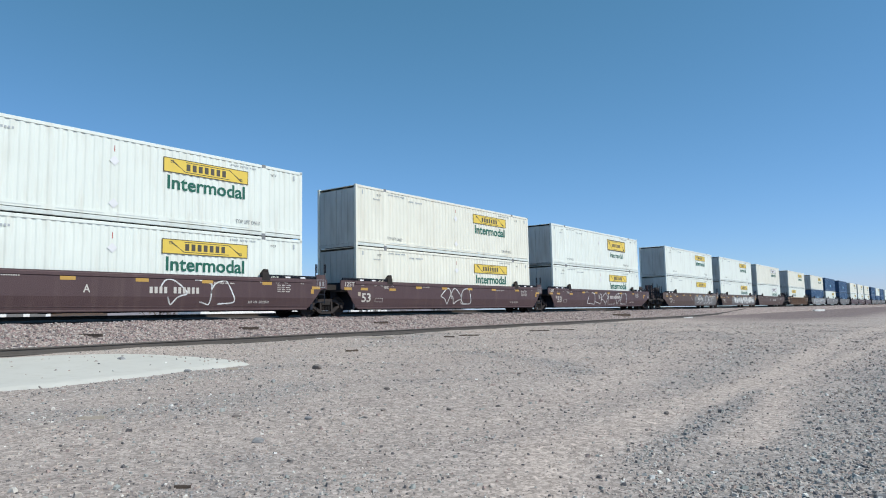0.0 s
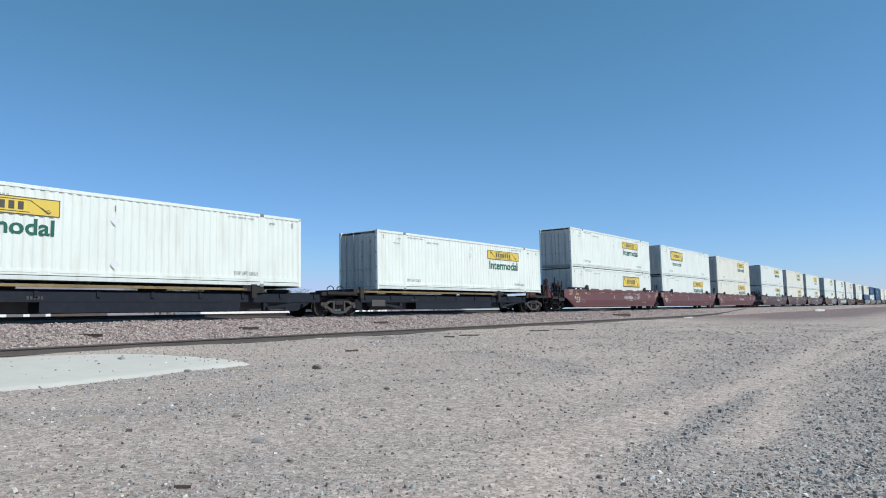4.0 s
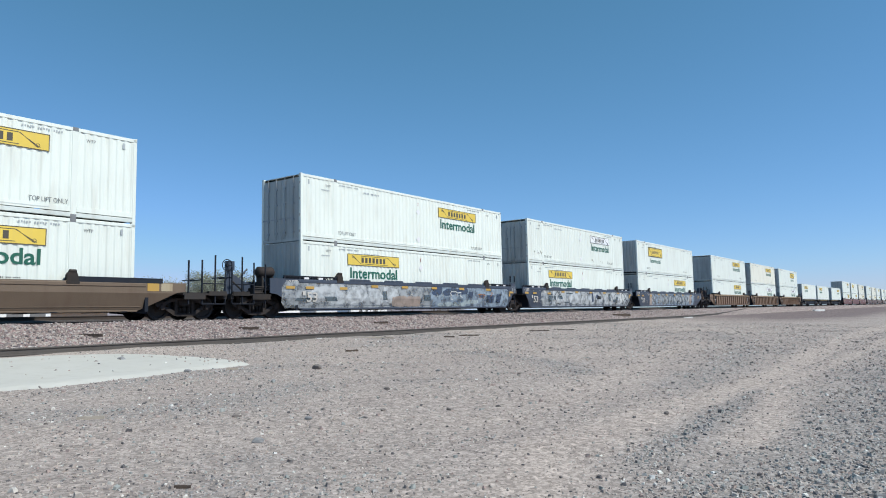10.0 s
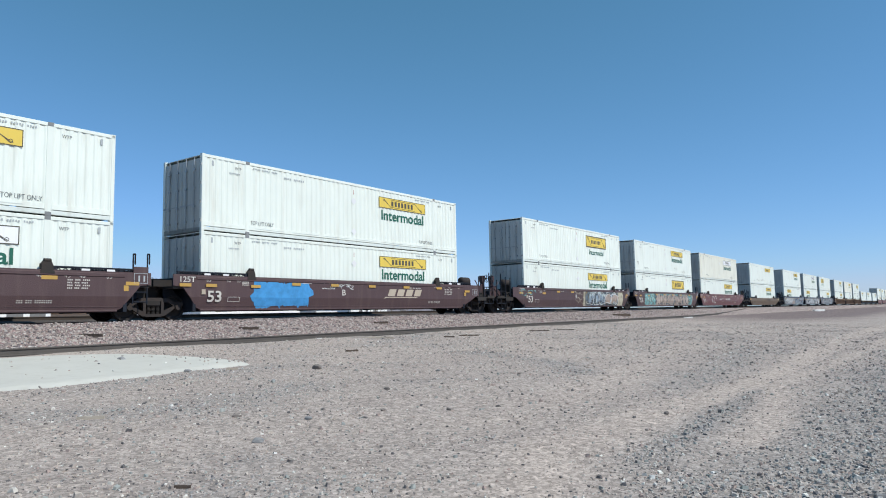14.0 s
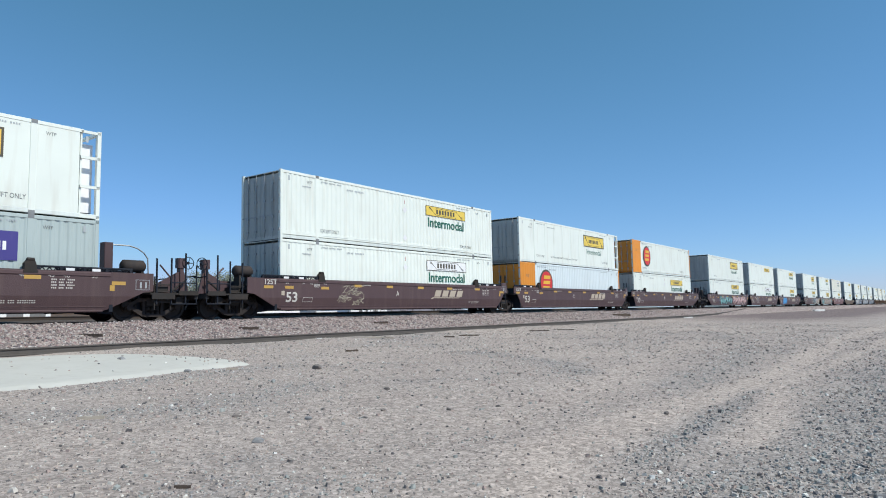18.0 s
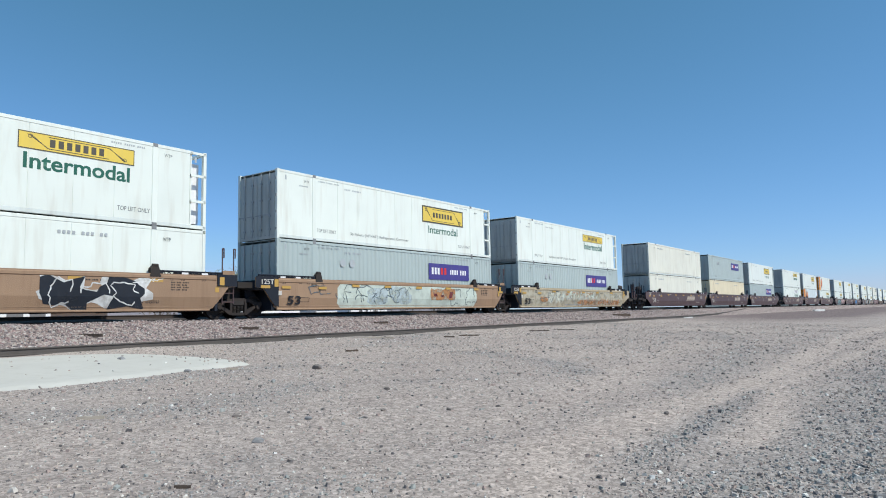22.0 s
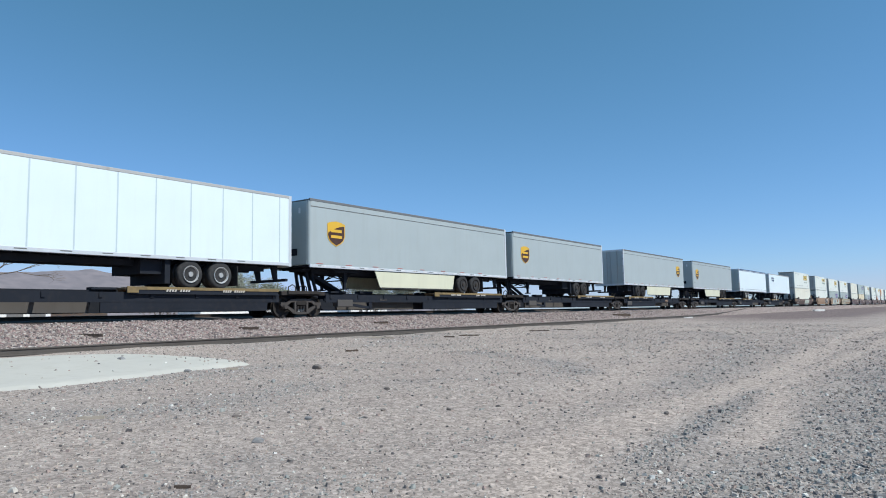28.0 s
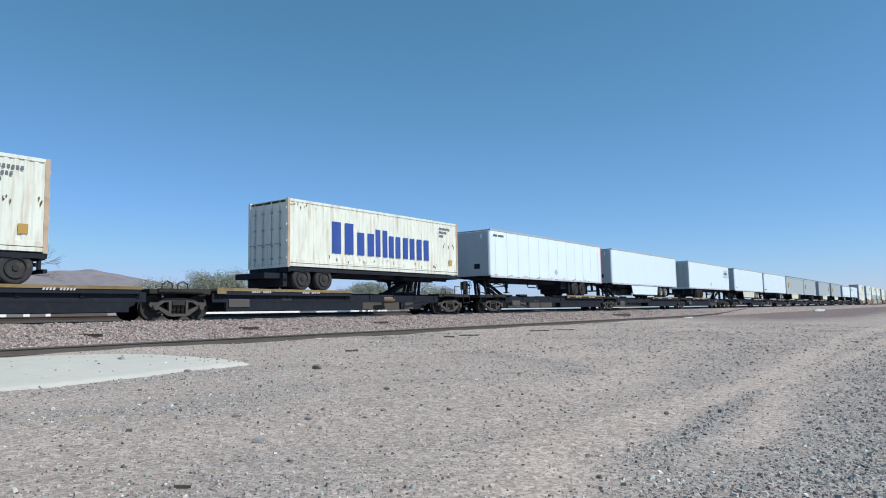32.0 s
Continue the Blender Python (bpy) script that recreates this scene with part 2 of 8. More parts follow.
def lettering(text, x, z, width, height, material, parent, y, weight=0.0, name="lettering", label="", folded=False):
    ob = new(name, letters(text, width, height, material.name, weight, z if folded else None))
    ob.parent = parent
    ob.location = (x, y, z)
    tagged(ob, label or "painted lettering")
    return ob


def bars(bm, x0, z0, width, height, count, y, slant=0.0, gaps=()):
    """A row of plain upright bars, for writing that is not reproduced."""
    step = width / count
    for i in range(count):
        if i in gaps:
            continue
        a = x0 + i * step
        w = step * 0.62
        prism(bm, [(a, z0), (a + w, z0), (a + w + slant, z0 + height), (a + slant, z0 + height)], y - 0.002, y + 0.002)


# ---- the train's plan: every place along the train is a distance from one point of it, which passes x = 0 at 16 s ----
TRACK_Y = 23.165


def advance(t):
    """Metres by which the train has moved at t seconds, gathering speed slightly."""
    u = (t - 16) / 16
    return 419.283 * u + 2.876 * u * u + 1.0 * u ** 3


MOVERS = []


def rider(name, c, z, label, category, group):
    """A thing that rides with the train: an empty at its base, keyed in motions()."""
    ob = new(name)
    ob.empty_display_size = 0.3
    ob.location = (c + advance(0), TRACK_Y, z)
    tagged(ob, label, category, group)
    MOVERS.append((ob, c, z))
    return ob


# ---- containers ----
CL, CW, CH = 16.154, 2.591, 2.905
F = -CW / 2
POSTS = (2.04, CL - 2.04)


def corrugated(bm, x0, x1, z0, z1, y_out, depth, pitch=0.277, shape=((0.22, 0), (0.40, 1), (0.72, 1), (0.90, 0))):
    """A pressed wall with upright troughs; y_out is the outer face, depth is signed inwards."""
    xs, ys = [x0], [y_out]
    n = max(1, round((x1 - x0) / pitch))
    p = (x1 - x0) / n
    for i in range(n):
        a = x0 + i * p
        for f, d in shape:
            xs.append(a + f * p)
            ys.append(y_out + depth * d)
    xs.append(x1)
    ys.append(y_out)
    lo = [bm.verts.new((x, y, z0)) for x, y in zip(xs, ys)]
    hi = [bm.verts.new((x, y, z1)) for x, y in zip(xs, ys)]
    for i in range(len(xs) - 1):
        bm.faces.new((lo[i], lo[i + 1], hi[i + 1], hi[i]))


def container_shell(th, body, end_mat, L, posts, flip, smooth_wall=False, open_nose=False, near=True):
    """Walls, rails, posts, castings, roof, doors with their bars."""
    k = f"{L:.2f}|{flip}|{smooth_wall}|{open_nose}|{len(posts)}"
    x_end = L - 0.55 if open_nose else L
    # long walls, in bays between the lifting posts
    edges = [0.13] + [q + s for q in posts for s in (-0.1, 0.1)] + [x_end - 0.13]

    def wall(bm, side):
        y = side * CW / 2
        for a, b in zip(edges[::2], edges[1::2]):
            if smooth_wall:
                corrugated(bm, a, b, 0.17, CH - 0.1, y - side * 0.012, -side * 0.008, 1.25, ((0.984, 0), (0.987, 1), (0.997, 1), (0.999, 0)))
            else:
                corrugated(bm, a, b, 0.36, CH - 0.13, y - side * 0.012, -side * 0.021)
                box(bm, a, b, min(y - side * 0.006, y - side * 0.06), max(y - side * 0.006, y - side * 0.06), 0.195, 0.36)

    for side in (-1, 1):
        part("side_wall", f"side_wall|{side}|{k}", lambda bm: wall(bm, side), body, th)

        def top_rail(bm):
            chamfered(bm, 0.13, x_end - 0.02, min(side * CW / 2, side * (CW / 2 - 0.08)), max(side * CW / 2, side * (CW / 2 - 0.08)), CH - 0.13, CH - 0.012)

        def bottom_rail(bm):
            chamfered(bm, 0.13, L - 0.13, min(side * (CW / 2 - 0.004), side * (CW / 2 - 0.1)), max(side * (CW / 2 - 0.004), side * (CW / 2 - 0.1)), 0.035, 0.17)
            if not smooth_wall:
                for i in range(int((L - 3.5) / 1.9)):
                    box(bm, 2.4 + i * 1.9, 3.9 + i * 1.9, min(side * (CW / 2 + 0.002), side * (CW / 2 - 0.03)), max(side * (CW / 2 + 0.002), side * (CW / 2 - 0.03)), 0.262, 0.285)

        part("top_rail", f"top_rail|{side}|{k}", top_rail, body, th)
        part("bottom_rail", f"bottom_rail|{side}|{k}", bottom_rail, LOW_RAIL if body in (WHITE, CREAM) else body, th)
        for q in (posts if side < 0 else ()):
            part("lifting_post", f"lift_post|{side}", lambda bm: chamfered(bm, -0.1, 0.1, min(side * CW / 2, side * (CW / 2 - 0.09)), max(side * CW / 2, side * (CW / 2 - 0.09)), 0.12, CH - 0.1), body, th, (q, 0, 0))
            for zz in (0, CH - 0.12):
                part("corner_casting", f"casting|{side}", lambda bm: (box(bm, -0.09, 0.09, min(side * (CW / 2 + 0.006), side * (CW / 2 - 0.16)), max(side * (CW / 2 + 0.006), side * (CW / 2 - 0.16)), 0, 0.12)), CASTING, th, (q, 0, zz), "grey steel lifting casting")
        for x in (0, L - 0.13):
            part("corner_post", f"corner_post|{side}", lambda bm: chamfered(bm, 0, 0.13, min(side * CW / 2, side * (CW / 2 - 0.14)), max(side * CW / 2, side * (CW / 2 - 0.14)), 0, CH), body, th, (x, 0, 0))

    def roof(bm):
        n, p = 26, (x_end - 0.1) / 26
        line = [(0.05, CH - 0.03)]
        for i in range(n):
            a = 0.05 + i * p
            line += [(a + 0.1 * p, CH - 0.03), (a + 0.2 * p, CH - 0.006), (a + 0.8 * p, CH - 0.006), (a + 0.9 * p, CH - 0.03)]
        prism(bm, line + [(x_end - 0.05, CH - 0.03), (x_end - 0.05, CH - 0.06), (0.05, CH - 0.06)], -CW / 2 + 0.06, CW / 2 - 0.06)

    def floor(bm):
        box(bm, 0.05, L - 0.05, -CW / 2 + 0.05, CW / 2 - 0.05, 0.09, 0.17)
        for i in range(14):
            a = 0.5 + i * (L - 1) / 13
            box(bm, a - 0.05, a + 0.05, -CW / 2 + 0.06, CW / 2 - 0.06, 0.02, 0.09)

    part("roof", f"roof|{k}", roof, body, th)
    part("floor", f"floor|{L:.2f}", floor, GRIME, th)
    door_x, front_x = (L, 0) if flip else (0, L)
    s = -1 if flip else 1
    # doors
    for leaf in (-1, 1):
        def door(bm):
            y0, y1 = (-CW / 2 + 0.15, -0.01) if leaf < 0 else (0.01, CW / 2 - 0.15)
            box(bm, *sorted((s * 0.03, s * 0.07)), y0, y1, 0.16, CH - 0.16)
            w = (y1 - y0) / 3
            for i in range(3):
                box(bm, *sorted((s * 0.018, s * 0.035)), y0 + i * w + 0.05, y0 + (i + 1) * w - 0.05, 0.25, CH - 0.25)
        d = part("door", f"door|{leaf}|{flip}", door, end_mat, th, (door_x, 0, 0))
        for i, yy in enumerate((0.28, 0.82) if near else ()):
            def bar(bm):
                rod(bm, (0, 0, 0.1), (0, 0, CH - 0.1), 0.019, 6)
                for z in (0.35, 0.9, 1.6, 2.3):
                    box(bm, -0.03, 0.03, -0.06, 0.06, z, z + 0.08)
                box(bm, -0.035, -0.015, 0.0, 0.34, 0.98, 1.03)
            part("locking_bar", "locking_bar", bar, GALV, d, (-s * 0.01, leaf * yy, 0))
        for z in ((0.4, 1.1, 1.8, 2.5) if near and leaf < 0 else ()):
            part("hinge", "hinge", lambda bm: box(bm, -0.03, 0.03, -0.05, 0.05, -0.05, 0.05), end_mat, d, (-s * 0.0, leaf * (CW / 2 - 0.08), z))
    for z0, z1 in ((0, 0.15), (CH - 0.15, CH - 0.005)):
        part("end_rail", f"end_rail|{z1 - z0:.2f}|{s}", lambda bm: box(bm, *sorted((s * 0.005, s * 0.12)), -CW / 2 + 0.13, CW / 2 - 0.13, z0, z1), end_mat, th, (door_x, 0, 0))
    if open_nose:
        def nose(bm):
            box(bm, x_end - 0.1, x_end - 0.04, -CW / 2 + 0.05, CW / 2 - 0.05, 0.05, CH - 0.02)

        def frame_bars(bm):
            for side in (-1, 1):
                for z in (0.04, 1.0, 1.95, CH - 0.12):
                    box(bm, x_end - 0.1, L - 0.02, *sorted((side * CW / 2, side * (CW / 2 - 0.07))), z, z + 0.09)
            for z in (0.02, CH - 0.12):
                box(bm, L - 0.1, L - 0.01, -CW / 2 + 0.1, CW / 2 - 0.1, z, z + 0.1)

        def cooler(bm):
            box(bm, x_end - 0.05, L - 0.12, -0.95, 0.95, 0.25, 2.5)
            rod(bm, (L - 0.13, 0.35, 1.8), (L - 0.09, 0.35, 1.8), 0.4, 18)
        part("front_wall", f"nose|{k}", nose, body, th)
        part("nose_frame", f"nose_frame|{k}", frame_bars, body, th, label="open steel frame round the cooling unit")
        part("cooling_unit", f"cooler|{k}", cooler, SIGN_WHITE, th)
    else:
        def front(bm):
            q = -s
            line, y0, p = [(q * 0.1, -CW / 2 + 0.13), (q * 0.05, -CW / 2 + 0.13)], -CW / 2 + 0.16, 0.285
            for i in range(8):
                a = y0 + i * p
                line += [(q * 0.05, a), (q * 0.02, a + 0.05), (q * 0.02, a + 0.17), (q * 0.05, a + 0.22)]
            line += [(q * 0.05, CW / 2 - 0.13), (q * 0.1, CW / 2 - 0.13)]
            lo = [bm.verts.new((x, y, 0.1)) for x, y in line]
            hi = [bm.verts.new((x, y, CH - 0.02)) for x, y in line]
            bm.faces.new(lo)
            bm.faces.new(hi[::-1])
            for i in range(len(lo)):
                j = (i + 1) % len(lo)
                bm.faces.new((lo[i], lo[j], hi[j], hi[i]))
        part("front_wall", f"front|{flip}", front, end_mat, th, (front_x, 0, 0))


def logo_panel(th, L, flip, ztop, style):
    """The haulier's panel: a yellow board with a dark banner of plain bars; the word below it in green."""
    at = (lambda a, w: L - a - w) if flip else (lambda a, w: a)
    y = F + 0.006
    if style in "JY":
        x, w, h, z, bw = at(9.75, 3.6), 3.6, 0.53, ztop - 0.93, 0.025
    elif style == "W":
        x, w, h, z, bw = at(9.75, 3.6), 3.6, 0.55, ztop - 0.95, 0.03
    else:
        x, w, h, z, bw = at(9.6, 3.7), 3.7, 0.88, ztop - 1.31, 0.07
    board = part("logo_panel", f"board|{style}|{w}", lambda bm: box(bm, 0, w, -0.004, 0.004, 0, h), SIGN_WHITE if style == "W" else LOGO_YELLOW, th, (x, y, z), "white panel with thin outline" if style == "W" else "yellow panel with dark banner marks")

    def border(bm):
        for a, b, c, d in ((0, w, 0, bw), (0, w, h - bw, h), (0, bw, bw, h - bw), (w - bw, w, bw, h - bw)):
            box(bm, a, b, -0.003, 0.003, c, d)

    def banner(bm):
        m = h * 0.16
        x0, x1 = w * 0.07, w * 0.93
        t = 0.02
        for z0 in (m, h - m):
            box(bm, w * 0.24, w * 0.76, -0.003, 0.003, z0 - t / 2, z0 + t / 2)
        for sx, a, b in ((1, x0, w * 0.24), (-1, x1, w * 0.76)):
            for i in range(3):
                o = i * 0.05
                prism(bm, [(a + sx * o, h - m), (a + sx * (o + t), h - m), (b + sx * (t - o * 0.4), m), (b - sx * o * 0.4, m)] if sx > 0 else [(a - o, m), (a - o - t, m), (b - t + o * 0.4, h - m), (b + o * 0.4, h - m)], -0.003, 0.003)
            c = a + sx * 0.08
            zz = h - m - 0.05 if sx > 0 else m + 0.05
            for i in range(8):
                t0, t1 = 2 * math.pi * i / 8, 2 * math.pi * (i + 1) / 8
                r0, r1 = h * 0.09, h * 0.12
                prism(bm, [(c + r0 * math.cos(t0), zz + r0 * math.sin(t0)), (c + r1 * math.cos(t0), zz + r1 * math.sin(t0)), (c + r1 * math.cos(t1), zz + r1 * math.sin(t1)), (c + r0 * math.cos(t1), zz + r0 * math.sin(t1))], -0.003, 0.003)

    def name_bars(bm):
        lh = h * 0.46 if style != "B" else h * 0.30
        bars(bm, w * 0.25, h * 0.5 - lh / 2, w * 0.49, lh, 7, 0)
    part("panel_border", f"border|{style}", border, LOGO_DARK, board, (0, -0.006, 0))
    part("panel_banner", f"banner|{style}", banner, LOGO_DARK, board, (0, -0.006, 0))
    part("panel_marking", f"marks|{style}", name_bars, LOGO_DARK, board, (0, -0.007, 0))
    if style in "JW":
        lettering("Intermodal", x + 0.16, z - 0.60, 3.3, 0.50, LETTER_GREEN, th, y + 0.003, 0.022, label="green lettering")
    elif style == "B":
        lettering("Intermodal", x + 0.52, z - 0.56, 2.65, 0.40, LETTER_GREEN, th, y + 0.003, 0.012, label="green lettering")


def container_marks(th, L, flip, reefer=False):
    """Lifting notes, weights, numbers as bars, stick-on diamonds."""
    y = F + 0.008
    lettering("TOP LIFT ONLY", 2.2, 0.42, 1.15, 0.15, LETTER_GREY, th, y, label="grey stencilled lettering")
    lettering("TOP LIFT ONLY", L - 3.35, 0.42, 1.15, 0.15, LETTER_GREY, th, y, label="grey stencilled lettering")
    lettering("WTP", 1.45, CH - 0.42, 0.30, 0.11, LETTER_GREY, th, y)
    lettering("WTP", L - 1.7, CH - 0.42, 0.30, 0.11, LETTER_GREY, th, y)

    def small(bm):
        bars(bm, 2.3, CH - 0.27, 1.25, 0.06, 16, 0, gaps=(5, 11))
        bars(bm, L - 3.6, CH - 0.27, 1.2, 0.06, 16, 0, gaps=(5, 11))
        bars(bm, 3.9, CH - 0.42, 1.1, 0.07, 11, 0, gaps=(4,))
        bars(bm, 1.2, CH - 0.60, 0.5, 0.05, 9, 0)
        box(bm, 0.42, 0.50, -0.002, 0.002, CH - 0.42, CH - 0.22)
        box(bm, L - 0.5, L - 0.42, -0.002, 0.002, CH - 0.42, CH - 0.22)
    part("number_marking", f"numbers|{L:.1f}", small, FAINT, th, (0, y, 0))
    if not reefer:
        def placard(bm):
            prism(bm, [(-0.17, 0), (0, -0.17), (0.17, 0), (0, 0.17)], -0.003, 0.003)
        for z in (0.62, 2.05):
            part("placard_holder", "placard", placard, TAPE_WHITE, th, (8.0 if not flip else L - 8.0, y - 0.002, z))
        part("reflector_strip", "red_strip", lambda bm: box(bm, -0.015, 0.015, -0.002, 0.002, 0, 0.2), TAPE_RED, th, (8.0 if not flip else L - 8.0, y, 2.36))


STAIN = paint("dark_rust_drip", (0.16, 0.10, 0.06), 0.8, 0, 0.6, (0.08, 0.06, 0.05), 0, 0.1, 0.0)


def rust_drips(th, u0, u1, z0, count, seed):
    """Irregular rust runs on the lower wall."""
    r = random.Random(seed)

    def runs(bm):
        for _ in range(count):
            x, z, w, h = r.uniform(u0, u1), z0 + r.uniform(0, 0.22), r.uniform(0.02, 0.06), r.uniform(0.04, 0.2)
            pts = [(x, z), (x + w * 0.4, z - h * r.uniform(0.6, 1)), (x + w, z - h * r.uniform(0.2, 0.5)), (x + w * 1.2, z + 0.02), (x + w * 0.5, z + 0.05)]
            bm.faces.new([bm.verts.new((q, 0, max(p, 0.20))) for q, p in pts])
    part("rust_stain", f"drips{seed}", runs, STAIN, th, (0, F + 0.002, 0), "dark rust runs on the wall")


def container(name, c, z, body=None, style="J", flip=False, end=None):
    """A 53-foot box in one of the liveries that the train carries."""
    body = body or WHITE
    # ends of white and cream boxes get the grey with painted-in shade
    end = end or (SHADED_END_GREY if body in (WHITE, CREAM) else body)
    looks = {
        "J": "white corrugated 53-foot container with yellow panel and green lettering",
        "Y": "white corrugated 53-foot container with a yellow panel",
        "F": "white corrugated 53-foot container with a dark-framed yellow panel",
        "W": "white corrugated 53-foot container with outlined white panel and green lettering",
        "B": "white 53-foot container with dark-framed yellow panel and green lettering",
        "R": "white smooth-sided refrigerated container with framed yellow panel, open nose frame",
        "Q": "white smooth-sided refrigerated container with yellow panel and open nose frame",
        "P": "plain cream-beige corrugated 53-foot container",
        "S": "plain bright white smooth-panelled container",
        "X": "light grey corrugated container with purple sign panel",
        "E": "white corrugated container with orange door end and round red emblem",
        "N": "dark blue corrugated container with pale curved stripe",
    }
    th = rider(name, c, z, looks[style], "container", "containers on the train")
    reefer = style in "RQ"
    if style == "E":
        container_shell(th, PALE_BLUE_GREY if z < 2 else WHITE, ORANGE, CL, POSTS, flip)
        part("orange_end_wall", "orange_end", lambda bm: (corrugated(bm, 0.135, POSTS[0] - 0.11, 0.18, CH - 0.10, F - 0.005, 0.007), box(bm, 0.0, 0.13, F - 0.005, F + 0.01, 0.0, CH - 0.004), box(bm, 0.13, POSTS[0] - 0.1, F - 0.006, F + 0.01, CH - 0.13, CH - 0.02), box(bm, 0.13, POSTS[0] - 0.1, F - 0.006, F + 0.01, 0.04, 0.18)), ORANGE, th, label="orange-painted end section")
        part("orange_end_post", "orange_post", lambda bm: box(bm, CL - 0.14, CL + 0.004, F - 0.005, F + 0.01, 0.0, CH - 0.004), ORANGE, th)
        disc = part("round_emblem", "disc", lambda bm: rod(bm, (0, -0.004, 0), (0, 0.004, 0), 0.93, 40), LOGO_DARK, th, (3.45, F - 0.006, 1.58), "round red emblem with dark rim and yellow bars")
        part("emblem_face", "disc_face", lambda bm: rod(bm, (0.03, -0.004, 0), (0.03, 0.004, 0), 0.80, 40), SIGN_RED, disc, (0, -0.006, 0))
        part("emblem_bars", "disc_bars", lambda bm: [prism(bm, q, -0.003, 0.003) for q in ([(-0.42, 0.28), (0.50, 0.28), (0.56, 0.52), (-0.36, 0.52)], [(-0.50, -0.06), (0.42, -0.06), (0.48, 0.16), (-0.44, 0.16)], [(-0.58, -0.42), (0.34, -0.42), (0.40, -0.2), (-0.52, -0.2)])], GOLD, disc, (0.05, -0.011, 0))
        lettering("53'", 0.75, 1.9, 0.36, 0.22, LETTER_GREY, th, F - 0.012)
        container_marks(th, CL, False, True)
        return th
    container_shell(th, body, end, CL, POSTS, flip, style in "RQS", reefer, near=c < 430)
    if style in "JWBYF":
        logo_panel(th, CL, flip, CH, style)
        c < 520 and container_marks(th, CL, flip)
    elif reefer:
        logo_panel(th, CL, flip, CH, "B" if style == "R" else "J")
        container_marks(th, CL, flip, True)
        lettering('30 Pallets (48"X40") Refrigerated Container' if style == "R" else '30 Pallets (48"X40") Reefer Container', 4.25, 0.40, 4.2, 0.17, LETTER_GREY, th, F + 0.008, label="grey lettering")
    elif style == "X":
        sign = part("sign_panel", "purple_sign", lambda bm: box(bm, 0, 3.7, -0.004, 0.004, 0, 0.86), PURPLE, th, (10.08, F - 0.004, CH - 1.42), "purple sign with white and red marks")
        part("sign_marking", "sign_white", lambda bm: (bars(bm, 0.24, 0.28, 0.78, 0.36, 3, 0), bars(bm, 1.9, 0.30, 1.55, 0.26, 10, 0, gaps=(5,))), SIGN_WHITE, sign, (0, -0.007, 0))
        part("sign_red_marking", "sign_red", lambda bm: bars(bm, 1.04, 0.28, 0.62, 0.36, 2, 0), SIGN_RED, sign, (0, -0.007, 0))
        container_marks(th, CL, flip, True)
        for x in (3.76, 4.36):
            part("placard_holder", "hex_placard", lambda bm: rod(bm, (0, -0.003, 0), (0, 0.003, 0), 0.20, 6), FAINT, th, (x, F - 0.006, 2.05), "grey six-sided placard holder")
    elif style in "PS":
        lettering("WTP", 1.45, CH - 0.5, 0.30, 0.13, LETTER_GREY, th, F - 0.004)
        lettering("WTP", CL - 1.7, CH - 0.5, 0.30, 0.13, LETTER_GREY, th, F - 0.004)
        part("number_marking", "plain_numbers", lambda bm: (bars(bm, 2.4, CH - 0.46, 1.5, 0.10, 11, 0, gaps=(4, 8)), bars(bm, CL - 5.2, CH - 0.5, 1.6, 0.10, 11, 0, gaps=(4, 8))), FAINT, th, (0, F - 0.004, 0))
    elif style == "N":
        def swoosh(bm):
            left, right = [], []
            for i in range(15):
                a = math.pi * (1.1 + 0.8 * i / 14)
                w = 0.17 * math.sin(math.pi * (i + 0.4) / 14.8)
                left.append((1.3 * math.cos(a), 0.75 * math.sin(a) + w))
                right.append((1.3 * math.cos(a), 0.75 * math.sin(a) - w))
            quad_strip(bm, left, right, 0)
        part("curved_stripe", "stripe", swoosh, flat_paint("pale_blue", (0.3, 0.55, 0.7)), th, (8.2, F - 0.006, 1.9))
        container_marks(th, CL, flip, True)
    return th


# ---- trucks ----
def mirror_y(bm):
    for v in bm.verts:
        v.co.y = -v.co.y


WHEEL_R = 0.44


def rail_wheel(bm):
    lathe(bm, [(0.07, -0.075), (0.12, -0.07), (0.15, -0.03), (0.33, -0.02), (0.36, -0.07), (WHEEL_R, -0.07), (WHEEL_R, 0.05), (WHEEL_R + 0.028, 0.055), (WHEEL_R + 0.024, 0.08), (0.36, 0.085), (0.33, 0.03), (0.15, 0.03), (0.12, 0.085), (0.07, 0.09)], 26)


def side_frame(bm):
    for s in (-1, 1):
        prism(bm, [(s * 0.28, 0.76), (s * 0.52, 0.76), (s * 0.80, 0.62), (s * 1.10, 0.62), (s * 1.12, 0.52), (s * 1.04, 0.44), (s * 0.92, 0.50), (s * 0.74, 0.50), (s * 0.56, 0.62), (s * 0.28, 0.64)][::s], -0.055, 0.055)
        prism(bm, [(s * 0.78, 0.50), (s * 0.86, 0.44), (s * 0.40, 0.14), (s * 0.28, 0.14), (s * 0.28, 0.26)][::s], -0.055, 0.055)
        prism(bm, [(s * 0.28, 0.14), (s * 0.38, 0.14), (s * 0.38, 0.76), (s * 0.28, 0.76)][::s], -0.06, 0.06)
        box(bm, *sorted((s * 0.80, s * 1.0)), -0.09, 0.05, 0.36, 0.52)
        rod(bm, (s * 0.89, -0.13, 0.44), (s * 0.89, 0.0, 0.44), 0.095, 12)
    box(bm, -0.30, 0.30, -0.055, 0.055, 0.66, 0.78)
    box(bm, -0.30, 0.30, -0.055, 0.055, 0.12, 0.22)


